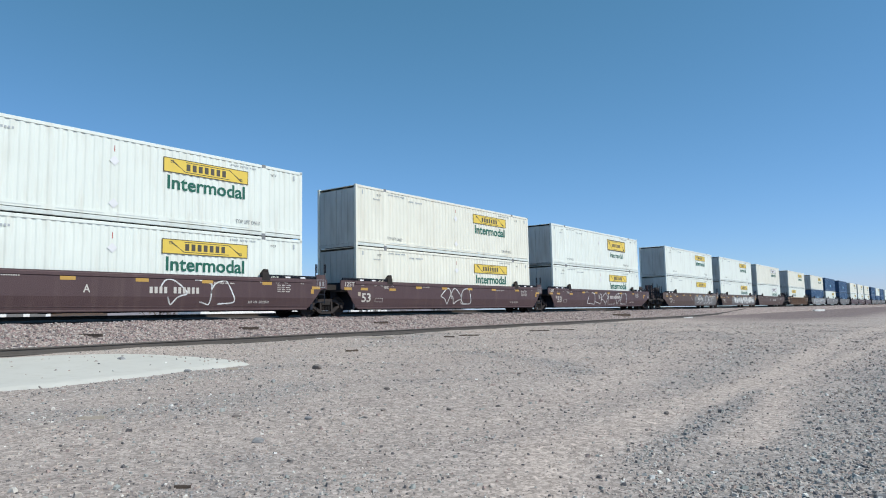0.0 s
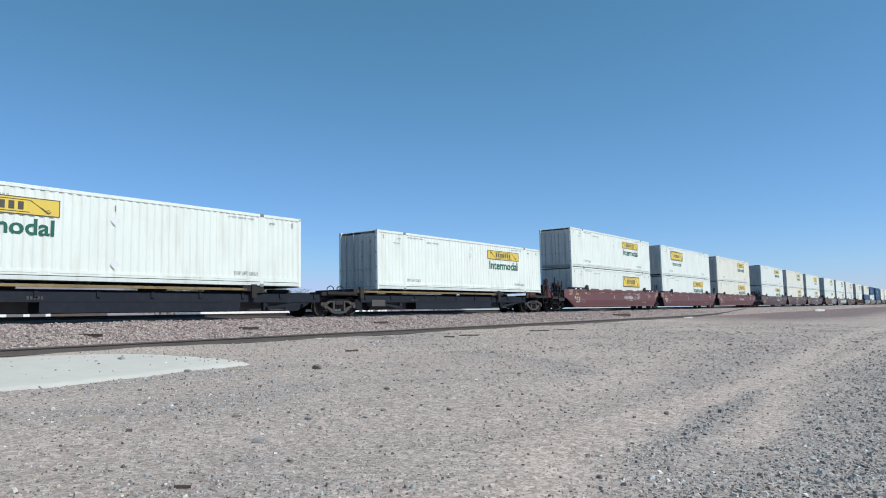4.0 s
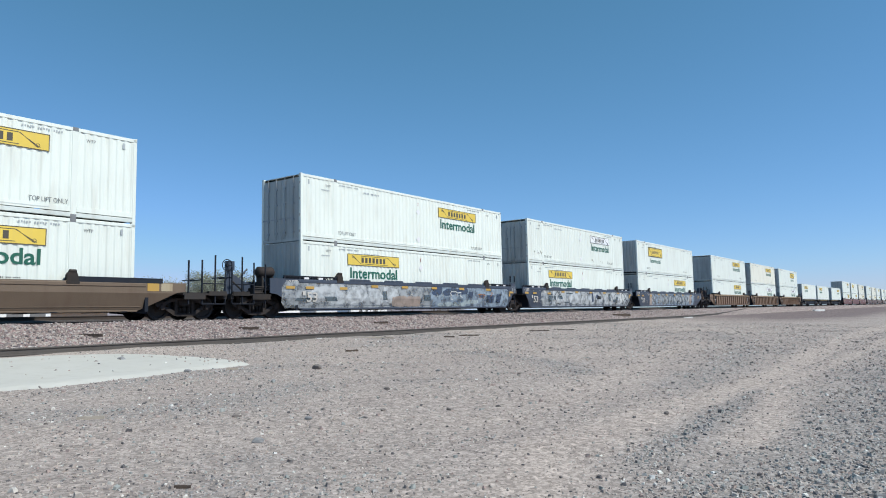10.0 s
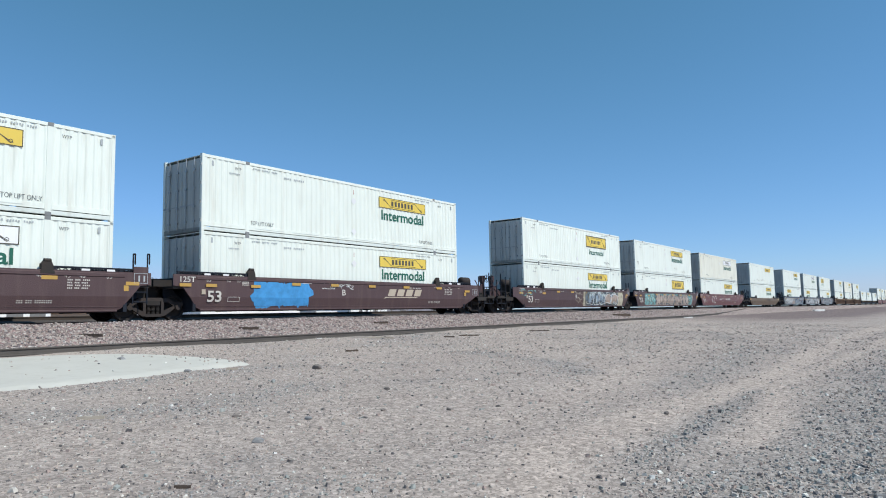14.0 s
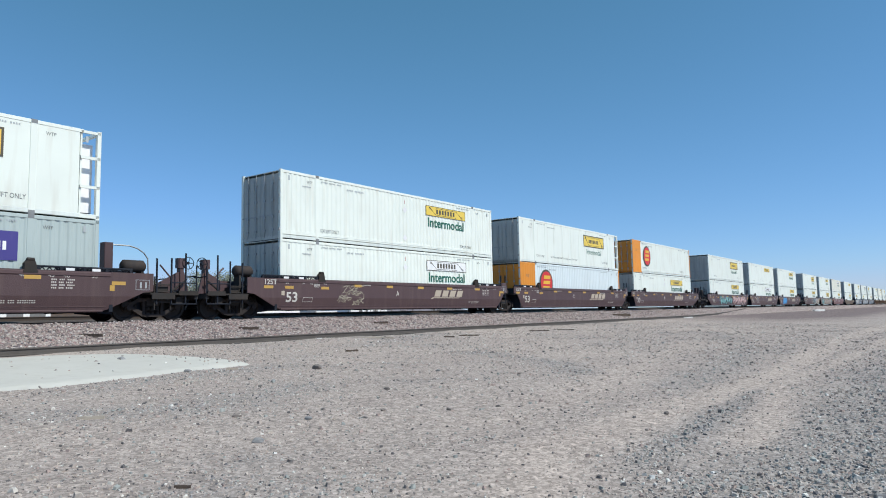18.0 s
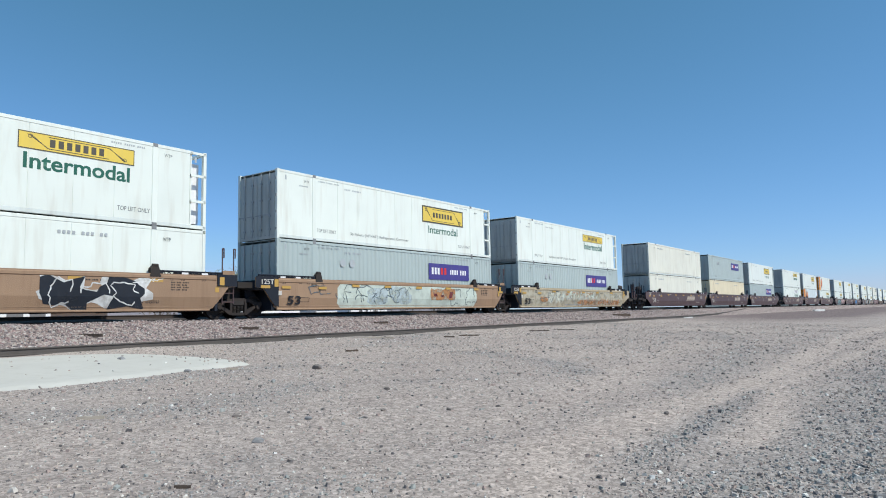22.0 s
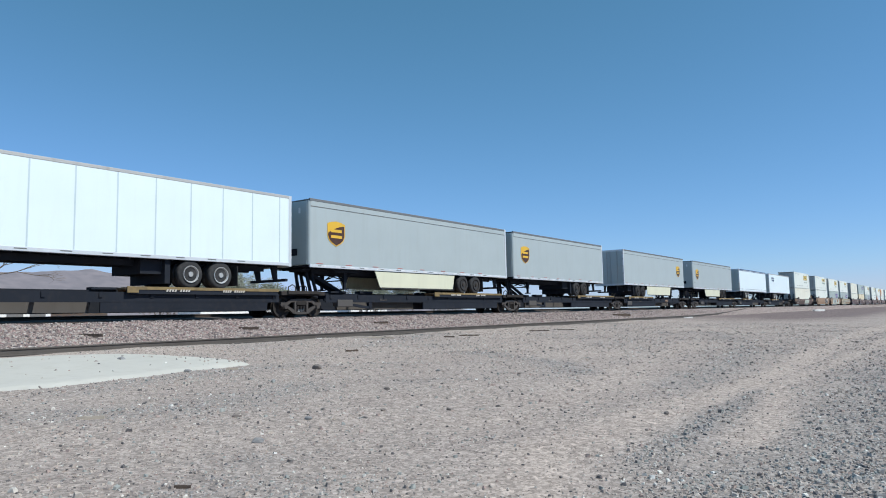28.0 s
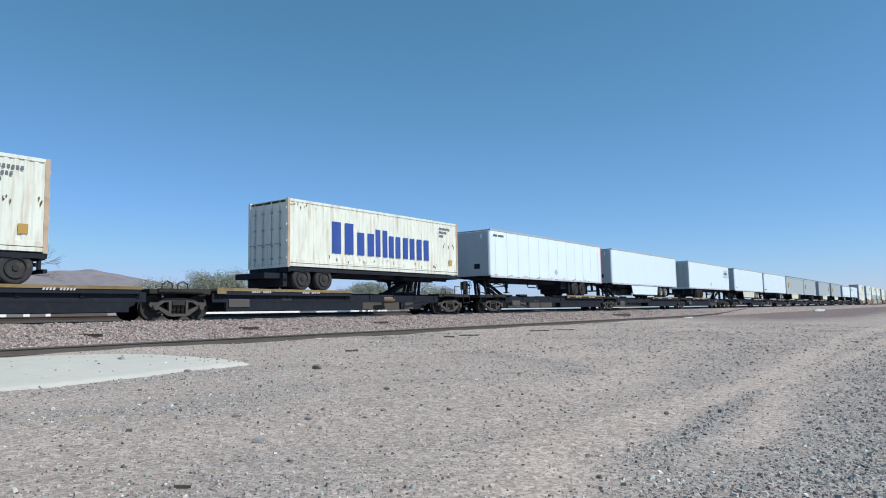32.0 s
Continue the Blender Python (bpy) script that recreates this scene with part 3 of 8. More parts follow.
def springs(bm):
    for i in range(3):
        x = -0.17 + 0.17 * i
        for j in range(6):
            rod(bm, (x, 0, 0.22 + j * 0.045), (x, 0, 0.245 + j * 0.045), 0.07, 9)


def bolster(bm):
    chamfered(bm, -0.24, 0.24, -1.05, 1.05, 0.49, 0.70, 0.03)
    rod(bm, (0, 0, 0.7), (0, 0, 0.82), 0.2, 16)
    for s in (-1, 1):
        box(bm, -0.62, 0.62, s * 0.42 - 0.04, s * 0.42 + 0.04, 0.34, 0.42)
        box(bm, s * 0.42 - 0.06, s * 0.42 + 0.06, -0.75, 0.75, 0.36, 0.5)


def truck(th, x, cast=None):
    tr = part("truck", "bolster", bolster, GRIME, th, (x, 0, 0), "rusty cast-steel railway truck")
    for s in (-1, 1):
        part("side_frame", f"side_frame{s}", lambda bm: (side_frame(bm), mirror_y(bm) if s > 0 else None), cast or TRUCK_STEEL, tr, (0, s * 0.99, 0))
        part("spring_group", "springs", springs, GRIME, tr, (0, s * 0.99, 0))
    for dx in (-0.89, 0.89):
        part("axle", "axle", lambda bm: rod(bm, (0, -0.98, 0), (0, 0.98, 0), 0.08, 12), GRIME, tr, (dx, 0, WHEEL_R))
        for s in (-1, 1):
            ob = part("wheel", f"rail_wheel{s}", lambda bm: (rail_wheel(bm), mirror_y(bm) if s > 0 else None), GRIME, tr, (dx, s * 0.755, WHEEL_R))
    return tr


# ---- well cars ----
SIDE = 1.515


def spray_line(bm, pts, w):
    """A sprayed line of width w along points of (x, z), lying flat on the car's side."""
    left, right = [], []
    for i, (x, z) in enumerate(pts):
        a, b = pts[max(0, i - 1)], pts[min(len(pts) - 1, i + 1)]
        dx, dz = b[0] - a[0], b[1] - a[1]
        d = math.hypot(dx, dz) or 1
        ww = w * (0.7 + 0.5 * abs(math.sin(i * 1.7)))
        left.append((x - dz / d * ww / 2, z + dx / d * ww / 2))
        right.append((x + dz / d * ww / 2, z - dx / d * ww / 2))
    quad_strip(bm, left, right, 0)


def blob(r, cx, cz, w, h, spiky, n=18):
    """An uneven closed shape, rounded or spiky."""
    ph = [r.uniform(0, 6.3) for _ in range(3)]
    pts = []
    for i in range(n):
        t = 2 * math.pi * i / n
        k = 0.80 + 0.16 * math.sin(2 * t + ph[0]) + spiky * (0.20 * math.sin(5 * t + ph[1]) + (0.18 if i % 3 == 0 else -0.08))
        c, s = math.cos(t), math.sin(t)
        e = max(abs(c), abs(s)) ** 0.6
        pts.append((cx + w / 2 * k * c / e, cz + h / 2 * k * s / e))
    return pts


def graffiti(th, ops, seed, kind):
    """Sprayed paint in layers: patches of ground colour, swelling shapes with outlines, blocks, loops and scribbles; none of it writing."""
    base = -SIDE - 0.005 if kind != "ribbed" else -SIDE + 0.08
    for k, op in enumerate(ops):
        what, u0, u1, z0, z1, ink = op[:6]
        m = op[6] if len(op) > 6 else 5
        wide = op[7] if len(op) > 7 else 0.04
        r = random.Random(seed * 31 + k)

        def clamp(pts):
            return [(min(max(x, u0 - 0.1), u1 + 0.1), min(max(z, z0), z1)) for x, z in pts]

        def make(bm):
            if what == "patch":
                n = 44
                up, dn, e = [], [], 0.0
                for i in range(n + 1):
                    t = i / n
                    e = 0.7 * e + r.gauss(0, 0.035)
                    edge = min(1, min(t, 1 - t) * 40 + 0.55 + r.uniform(-0.2, 0.2))
                    mid = (z0 + z1) / 2
                    up.append((u0 + (u1 - u0) * t + m * 0.0, mid + (z1 - mid) * edge - abs(e)))
                    dn.append((u0 + (u1 - u0) * t, mid - (mid - z0) * edge + abs(e) * 0.5))
                quad_strip(bm, dn, up, 0)
            elif what in ("blobs", "spikes"):
                w = (u1 - u0) / m
                for i in range(m):
                    pts = clamp(blob(r, u0 + (i + 0.5) * w + r.gauss(0, w * 0.07), (z0 + z1) / 2 + r.gauss(0, 0.04), w * r.uniform(1.0, 1.35), (z1 - z0) * r.uniform(0.9, 1.2), 1.0 if what == "spikes" else 0.15))
                    o = 0.0009 * (i % 3)
                    bm.faces.new([bm.verts.new((x, -o, z)) for x, z in pts])
            elif what == "rims":
                w = (u1 - u0) / m
                for i in range(m):
                    pts = clamp(blob(r, u0 + (i + 0.5) * w + r.gauss(0, w * 0.07), (z0 + z1) / 2 + r.gauss(0, 0.04), w * r.uniform(0.8, 1.15), (z1 - z0) * r.uniform(0.8, 1.05), 0.5, 22))
                    cut = r.randint(12, 22)
                    spray_line(bm, pts[:cut], wide)
            elif what == "blocks":
                w = (u1 - u0) / m
                for i in range(m):
                    a, ww, sl = u0 + i * w + r.uniform(0, 0.2 * w), w * r.uniform(0.35, 0.85), r.uniform(-0.15, 0.15)
                    za = r.uniform(z0, z0 + 0.45 * (z1 - z0))
                    zb = za + (z1 - za) * r.uniform(0.25, 0.9)
                    prism(bm, [(a, za), (a + ww, za), (a + ww + sl, zb), (a + sl, zb)], -0.001, 0.001)
            elif what == "loops":
                w = (u1 - u0) / m
                for i in range(m):
                    cx, cz = u0 + (i + 0.5) * w, (z0 + z1) / 2
                    a0, sp, ph = r.uniform(0, 6.3), r.uniform(3.5, 7.5), r.uniform(0, 6.3)
                    pts = []
                    for j in range(26):
                        t = a0 + sp * j / 25
                        pts.append((cx + w * 0.52 * math.cos(t + 0.5 * math.sin(t * 1.3 + ph)), cz + (z1 - z0) * 0.47 * math.sin(t * r.choice((1,)) + 0.4 * math.sin(2 * t + ph))))
                    spray_line(bm, clamp(pts), wide)
            elif what == "zigzag":
                x = u0
                while x < u1:
                    h0, h1, sl = r.uniform(z0, z0 + 0.5 * (z1 - z0)), r.uniform(z0 + 0.5 * (z1 - z0), z1), r.uniform(-0.25, 0.3)
                    bend = (x + sl * 0.6 + r.uniform(-0.12, 0.12), (h0 + h1) / 2)
                    spray_line(bm, clamp([(x, h0), bend, (x + sl, h1), (x + sl + r.uniform(0.05, 0.4), h1 - r.uniform(0.0, 0.12))]), wide)
                    x += r.uniform(0.2, 0.7)
            else:
                for i in range(m * 4):
                    x, z, d = r.uniform(u0, u1 - 0.2), z0 + (z1 - z0) * ((i % 4) + r.uniform(0.2, 0.8)) / 4, 0.0
                    pts = []
                    for j in range(8):
                        d = r.uniform(-2.2, 2.2)
                        x, z = x + 0.05 + 0.05 * math.cos(d), z + 0.07 * math.sin(d)
                        pts.append((x, z))
                    spray_line(bm, clamp(pts), wide)
            if kind != "ribbed":
                fold(bm, -1, 0.0, kind)
        part("graffiti_ground" if what == "patch" else "graffiti_stroke", f"graf{seed}_{k}", make, ink, th, (0, base - 0.002 * k, 0), "sprayed paint on the car side")


FOLDS = {"plain": (0.80, 0.19), "deep": (0.92, 0.35)}


def fold(bm, side=-1, z_off=0.0, kind="plain"):
    """Leans everything below the side's fold line inwards."""
    fold_z, slope = FOLDS[kind]
    z = fold_z - z_off
    bmesh.ops.bisect_plane(bm, geom=bm.verts[:] + bm.edges[:] + bm.faces[:], plane_co=(0, 0, z), plane_no=(0, 0, 1))
    for v in bm.verts:
        if v.co.z < z:
            v.co.y -= side * (z - v.co.z) * slope


def outline(left_coupled, right_coupled, drop=0.0):
    """The side sheet's outline in x and z, with its ends cut away over the trucks."""
    l = [(-1.78, 1.66), (-1.78, 0.98), (-1.45, 0.94), (-0.30, 0.40), (-0.1, 0.33)] if left_coupled else [(-1.22, 1.68), (-1.22, 1.20), (-0.85, 1.16), (-0.25, 0.42), (-0.05, 0.33)]
    r = [(CL - x, z) for x, z in ([(-1.78, 1.66), (-1.78, 0.98), (-1.45, 0.94), (-0.30, 0.40), (-0.1, 0.33)] if right_coupled else [(-1.22, 1.68), (-1.22, 1.20), (-0.85, 1.16), (-0.25, 0.42), (-0.05, 0.33)])]
    return [(x, z - drop if z > 1.3 else z) for x, z in l + r[::-1]]


def well_car(c, colour, left_coupled, right_coupled, letter="B", kind="plain", humps=False, label="", emblem=False, dark_mark=False, number=True, over=0.0):
    """One unit of an articulated double-stack well car; its truck at the rear end, and one more at a coupled front."""
    ink = LETTER_BLACK if dark_mark else LETTER_WHITE
    th = rider("well_car", c, 0.0, label, "rail car", "well cars of the train")
    key = f"{left_coupled}{right_coupled}{kind}{humps}"
    lean = {"ribbed": 0.0, "plain": 0.085, "deep": 0.2}[kind]
    drop = 0.38 if kind == "deep" else 0.08
    close = c < 520
    for s in (-1, 1):
        yo, yi = s * SIDE, s * (SIDE - 0.05)
        if kind == "ribbed":
            yo2, yi2 = s * (SIDE - 0.09), s * (SIDE - 0.13)
            part("side_sheet", f"sheet{s}{key}", lambda bm: prism(bm, outline(left_coupled, right_coupled, drop), min(yo2, yi2), max(yo2, yi2)), colour, th)
            for i in range(18):
                x = -0.32 + i * 0.988
                (s < 0 or i % 6 == 0) and part("rib", f"rib{s}", lambda bm: box(bm, -0.06, 0.06, *sorted((s * (SIDE + 0.005), s * (SIDE - 0.1))), 0.36, 1.42), colour, th, (x, 0, 0))
        else:
            part("side_sheet", f"sheet{s}{key}", lambda bm: (prism(bm, outline(left_coupled, right_coupled, drop), min(yo, yi), max(yo, yi)), fold(bm, s, 0.0, kind)), colour, th)
        part("top_sill", f"top_sill{s}{kind}", lambda bm: chamfered(bm, -0.3, CL + 0.3, *sorted((s * (SIDE + 0.025), s * (SIDE - 0.12))), 1.50 - drop, 1.63 - drop, 0.02), OCHRE_SILL if kind == "ribbed" else colour, th)
        part("bottom_sill", f"bottom_sill{s}{kind}", lambda bm: (chamfered(bm, -0.1, CL + 0.1, *sorted((s * (SIDE + 0.03 - lean), s * (SIDE - 0.15))), 0.30, 0.375, 0.02), chamfered(bm, -0.2, CL + 0.2, *sorted((s * (SIDE + 0.012 - lean * 0.78), s * (SIDE - 0.3))), 0.455, 0.475, 0.006)), colour, th)
        if humps and s < 0:
            for i in range(5):
                part("stiffener", f"hump{s}", lambda bm: prism(bm, [(-0.75, 1.6), (0.75, 1.6), (0.62, 1.74), (-0.62, 1.74)], *sorted((s * (SIDE + 0.02), s * (SIDE - 0.05)))), colour, th, (3.4 + i * 2.35, 0, -drop))
        for e, sg in (((0.0, 1), (CL, -1)) if s < 0 else ()):
            yg = s * (SIDE - 0.06)

            def guide(bm):
                if kind == "deep":
                    box(bm, *sorted((-sg * 0.9, sg * 1.95)), yg - 0.07, yg + 0.04, 1.63, 1.80)
                else:
                    rod(bm, (-sg * 1.05, yg, 1.77), (sg * 1.95, yg, 1.77), 0.034, 8)
                    for i in range(15):
                        x = -1.02 + i * 0.205
                        rod(bm, (sg * x, yg, 1.63), (sg * (x + 0.1), yg, 1.75), 0.018, 5)
                        rod(bm, (sg * (x + 0.1), yg, 1.75), (sg * (x + 0.2), yg, 1.63), 0.018, 5)
                    for q in (-1.0, -0.2, 0.5, 1.2, 1.85):
                        box(bm, sg * q - 0.045, sg * q + 0.045, yg - 0.03, yg + 0.03, 1.62, 1.76)
                    box(bm, *sorted((-sg * 1.0, sg * 1.3)), yg + 0.08, yg + 0.12, 1.62, 1.74)
            part("guide_rail", f"guide{s}{sg}{kind == 'deep'}", guide, BLACK, th, (e, 0, -drop), "black container guide rail on open brackets")
            if kind == "plain" and close:
                for q in (0.15, 0.95):
                    part("load_plate", "load_plate", lambda bm: box(bm, -0.13, 0.13, -0.004, 0.004, 0, 0.09), TAPE_WHITE, th, (e + sg * q, yg - 0.045, 1.655 - drop), "small white load plate")
            part("container_guide", f"guide_block{s}", lambda bm: (prism(bm, [(-0.17, 1.60), (0.17, 1.60), (0.17, 1.78), (0.10, 1.95), (-0.06, 1.97), (-0.17, 1.84)], *sorted((s * (SIDE + 0.02), s * (SIDE - 0.14)))), box(bm, -0.2, 0.2, *sorted((s * (SIDE + 0.035), s * (SIDE - 0.1))), 1.56, 1.64), rod(bm, (-0.1, s * (SIDE - 0.02), 1.95), (0.1, s * (SIDE - 0.02), 1.95), 0.06, 8)), GRIME, th, (e + sg * 2.09, 0, -drop), "dark steel container guide")
    # black plates added to stand for the deep shade behind the cut-away ends
    for e, sg, coupled in ((0.0, 1, left_coupled), (CL, -1, right_coupled)):
        for s in (-1, 1):
            part("end_plate", f"end_plate{s}{sg}{coupled}", lambda bm: prism(bm, [(sg * x, z) for x, z in ([(-1.74, 0.98), (-1.45, 0.94), (-0.25, 0.40), (-0.25, 0.27), (-1.74, 0.13)] if coupled else [(-1.2, 1.2), (-0.85, 1.16), (-0.2, 0.42), (-0.2, 0.27), (-0.75, 0.2), (-1.12, 0.72)])][::sg], *sorted((s * (SIDE - 0.78), s * (SIDE - 0.74)))), BLACK, th, (e, 0, 0), "black plate added in place of the shade around the truck")
    # well floor and ends
    part("well_floor", "well_floor", lambda bm: (box(bm, -0.1, CL + 0.1, -SIDE + 0.16, SIDE - 0.16, 0.31, 0.345), [box(bm, 0.3 + i * 2.2, 0.5 + i * 2.2, -SIDE + 0.15, SIDE - 0.15, 0.285, 0.31) for i in range(8)]), BLACK, th)
    for e, sg, coupled in ((0.0, 1, left_coupled), (CL, -1, right_coupled)):
        reach = 3.55 if coupled else 1.45
        part("end_bulkhead", f"bulkhead{sg}{drop}", lambda bm: box(bm, *sorted((-sg * 0.30, -sg * 0.42)), -SIDE + 0.05, SIDE - 0.05, 0.3, 1.62 - drop), BLACK, th, (e, 0, 0))
        part("end_deck", f"end_deck{sg}{coupled}", lambda bm: (box(bm, *sorted((-sg * 0.4, -sg * (1.72 if coupled else 1.2))), -SIDE + 0.06, SIDE - 0.06, 1.10, 1.18), box(bm, *sorted((-sg * 0.4, -sg * reach)), -0.28, 0.28, 0.72, 1.02)), GRIME, th, (e, 0, 0))
        if coupled:
            part("end_platform", f"platform{sg}", lambda bm: (box(bm, *sorted((-sg * 1.7, -sg * 3.55)), -1.48, 1.48, 0.88, 0.94), box(bm, *sorted((-sg * 1.75, -sg * 2.6)), -1.5, -1.44, 0.72, 0.90), box(bm, *sorted((-sg * 3.42, -sg * 3.55)), -1.42, 1.42, 0.74, 0.94), box(bm, *sorted((-sg * 2.75, -sg * 3.5)), -1.5, -1.34, 0.86, 1.02)), GRIME, th, (e, 0, 0))
            part("coupler", f"coupler{sg}", lambda bm: (box(bm, *sorted((-sg * 3.4, -sg * 3.72)), -0.12, 0.12, 0.76, 0.96), box(bm, *sorted((-sg * 3.62, -sg * 3.86)), -0.17, 0.17, 0.72, 1.0)), GRIME, th, (e, 0, 0))

            def rails(bm):
                for s in (-1,):
                    for x, zt in ((1.95, 2.12), (2.5, 2.16), (3.05, 2.36)):
                        rod(bm, (-sg * x, s * 1.42, 0.55), (-sg * x, s * 1.42, zt), 0.034, 6)
                    pipe(bm, [(-sg * 3.5, s * 1.40, 0.6), (-sg * 3.5, s * 1.40, 1.95)], 0.026)
                    for z in (0.55, 0.9, 1.3):
                        rod(bm, (-sg * 2.5, s * 1.42, z), (-sg * 3.5, s * 1.42, z), 0.022, 6)
                rod(bm, (-sg * 3.5, -1.4, 1.55), (-sg * 3.5, -0.6, 1.55), 0.022, 6)
                rod(bm, (-sg * 3.5, 0.6, 1.55), (-sg * 3.5, 1.4, 1.55), 0.022, 6)
            part("handrail", f"end_rails{sg}", rails, BLACK, th, (e, 0, 0))
            part("brake_hose", f"hose{sg}", lambda bm: pipe(bm, [(-sg * 3.5, -0.3, 0.8), (-sg * 3.6, -0.32, 0.5), (-sg * 3.72, -0.3, 0.36), (-sg * 3.86, -0.25, 0.42)], 0.03), BLACK, th, (e, 0, 0))
            if sg == 1 or letter == "B":
                def wheel(bm):
                    n = 20
                    for i in range(n):
                        a, b = 2 * math.pi * i / n, 2 * math.pi * (i + 1) / n
                        rod(bm, (0.22 * math.cos(a), 0, 0.22 * math.sin(a)), (0.22 * math.cos(b), 0, 0.22 * math.sin(b)), 0.016, 5)
                    for i in range(5):
                        a = 2 * math.pi * i / 5
                        rod(bm, (0, 0, 0), (0.22 * math.cos(a), 0, 0.22 * math.sin(a)), 0.013, 5)
                    rod(bm, (0, -0.03, 0), (0, 0.1, 0), 0.05, 8)

                def stand(bm):
                    box(bm, -0.07, 0.07, -0.95, -0.72, 0.94, 2.05)
                    prism(bm, [(-0.32, 0.94), (0.95 * sg, 0.94), (0.90 * sg, 1.30), (0.12 * sg, 1.72), (-0.12 * sg, 1.72)] if sg > 0 else [(0.32, 0.94), (0.12, 1.72), (-0.12, 1.72), (-0.90, 1.30), (-0.95, 0.94)], -0.90, -0.84)
                    chamfered(bm, -0.15, 0.15, -0.98, -0.70, 1.86, 2.22, 0.04)
                    rod(bm, (0.1 * sg, -0.85, 1.2), (0.8 * sg, -0.85, 1.95), 0.03, 6)
                st = part("brake_stand", f"brake_stand{sg}", stand, colour, th, (e - sg * 3.2, 0, 0), "painted bracket with the brake gear box")

                def rigging(bm):
                    for z in (0.62, 0.98, 1.22):
                        rod(bm, (-sg * 1.9, -1.38, z), (-sg * 2.5, -1.38, z), 0.022, 6)
                    rod(bm, (-sg * 1.9, -1.38, 0.35), (-sg * 1.9, -1.38, 1.5), 0.026, 6)
                    rod(bm, (-sg * 2.5, -1.38, 0.35), (-sg * 2.5, -1.38, 1.5), 0.026, 6)
                    pipe(bm, [(-sg * 1.1, -1.2, 1.3), (-sg * 1.6, -1.3, 1.36), (-sg * 2.0, -1.32, 1.1), (-sg * 2.2, -1.3, 0.7)], 0.03)
                    pipe(bm, [(-sg * 2.6, -1.2, 1.05), (-sg * 3.0, -1.25, 0.8), (-sg * 3.4, -1.2, 0.95)], 0.03)
                    chamfered(bm, *sorted((-sg * 2.0, -sg * 2.45)), -1.3, -1.0, 0.96, 1.18, 0.02)
                    chamfered(bm, *sorted((-sg * 2.75, -sg * 3.05)), -1.3, -1.05, 0.55, 0.82, 0.02)
                    rod(bm, (-sg * 2.7, -1.1, 1.0), (-sg * 3.3, -1.1, 1.45), 0.035, 6)
                part("side_ladder", f"rigging{sg}", rigging, GRIME, th, (e, 0, 0), "dark ladder with pipes and valve boxes")
                part("brake_wheel", "brake_wheel", wheel, BLACK, st, (-sg * 0.22, -0.99, 2.05))

            def tank(bm):
                lathe(bm, [(0.02, -0.42), (0.15, -0.40), (0.22, -0.33), (0.22, 0.33), (0.15, 0.40), (0.02, 0.42)], 14)
                for v in bm.verts:
                    v.co = Vector((v.co.y, v.co.x, v.co.z))
            if kind != "deep":
                smooth(part("air_tank", "air_tank", tank, GRIMY_SHADED_CAST, th, (e - sg * 1.45, -0.75, 1.86)))
                part("tank_bracket", f"tank_bracket{sg}", lambda bm: (box(bm, -0.3, -0.2, -0.95, -0.6, 1.16, 1.68), box(bm, 0.2, 0.3, -0.95, -0.6, 1.16, 1.68)), GRIME, th, (e - sg * 1.45, 0, 0))
        else:
            def end_gear(bm):
                for x, zt in ((0.62, 2.22 if c > -100 else 2.62), (1.12, 2.24 if c > -100 else 2.63)):
                    pipe(bm, [(-sg * x, -SIDE + 0.07, 0.55), (-sg * x, -SIDE + 0.07, zt), (-sg * (x + 0.07), -SIDE + 0.07, zt), (-sg * (x + 0.07), -SIDE + 0.07, zt - 0.35)], 0.026)
                for z in (0.62, 0.95, 1.3):
                    rod(bm, (-sg * 0.65, -SIDE + 0.07, z), (-sg * 1.15, -SIDE + 0.07, z), 0.02, 6)
            if sg < 0:
                part("handrail", f"mid_rails{sg}{c > -100}", end_gear, BLACK if c > -100 else BROWN, th, (e, 0, 0))
            part("articulation_block", f"artic{sg}", lambda bm: (box(bm, *sorted((-sg * 1.2, -sg * 1.66)), -0.5, 0.5, 0.78, 1.25), box(bm, *sorted((-sg * 0.9, -sg * 1.6)), -0.9, -0.55, 1.18, 1.42)), GRIME, th, (e, 0, 0))
    if c < -100 and dark_mark:
        for x, w, sg in ((-1.22, 1.12, 1), (CL + 0.35, 0.87, -1)):
            part("black_end_panel", f"black_end{sg}", lambda bm: prism(bm, [(0, 1.2), (w, 1.16 if sg > 0 else 1.2), (w, 1.64), (0, 1.64)] if sg < 0 else [(0, 1.2), (0.37, 1.16), (0.9, 0.5), (w, 0.42), (w, 1.64), (0, 1.64)], -0.003, 0.003), BLACK, th, (x, -SIDE - 0.028, 0), "black-painted end of the car side")
            part("yellow_end_square", "yellow_square", lambda bm: box(bm, 0, 0.2, -0.003, 0.003, 0, 0.3), REFLECT, th, (x + (0.9 if sg > 0 else 0.1), -SIDE - 0.033, 1.24))
    # markings on the side towards the camera
    y = -SIDE - 0.004 if kind != "ribbed" else -SIDE + 0.086
    if kind == "plain":
        close and lettering("53", 0.12 if c > -100 else 0.36, 0.62 if c > -100 else 0.52, 0.60 if c > -100 else 0.7, 0.42 if c > -100 else 0.36, ink, th, y - over, 0.02, folded=kind == "plain", label="painted number on the car side")
    if kind == "ribbed":
        for x in (-0.26, 15.5):
            part("dark_panel", "dark_panel", lambda bm: box(bm, 0, 0.88, -0.004, 0.004, 0.42, 1.36), BLACK, th, (x, y, 0))
        lettering("125T", -0.18, 0.72, 0.72, 0.30, LETTER_WHITE, th, y - 0.008, 0.02)
        lettering("53", 14.72, 0.74, 0.56, 0.34, LETTER_BLACK, th, y, 0.02, label="dark painted number on the car side")
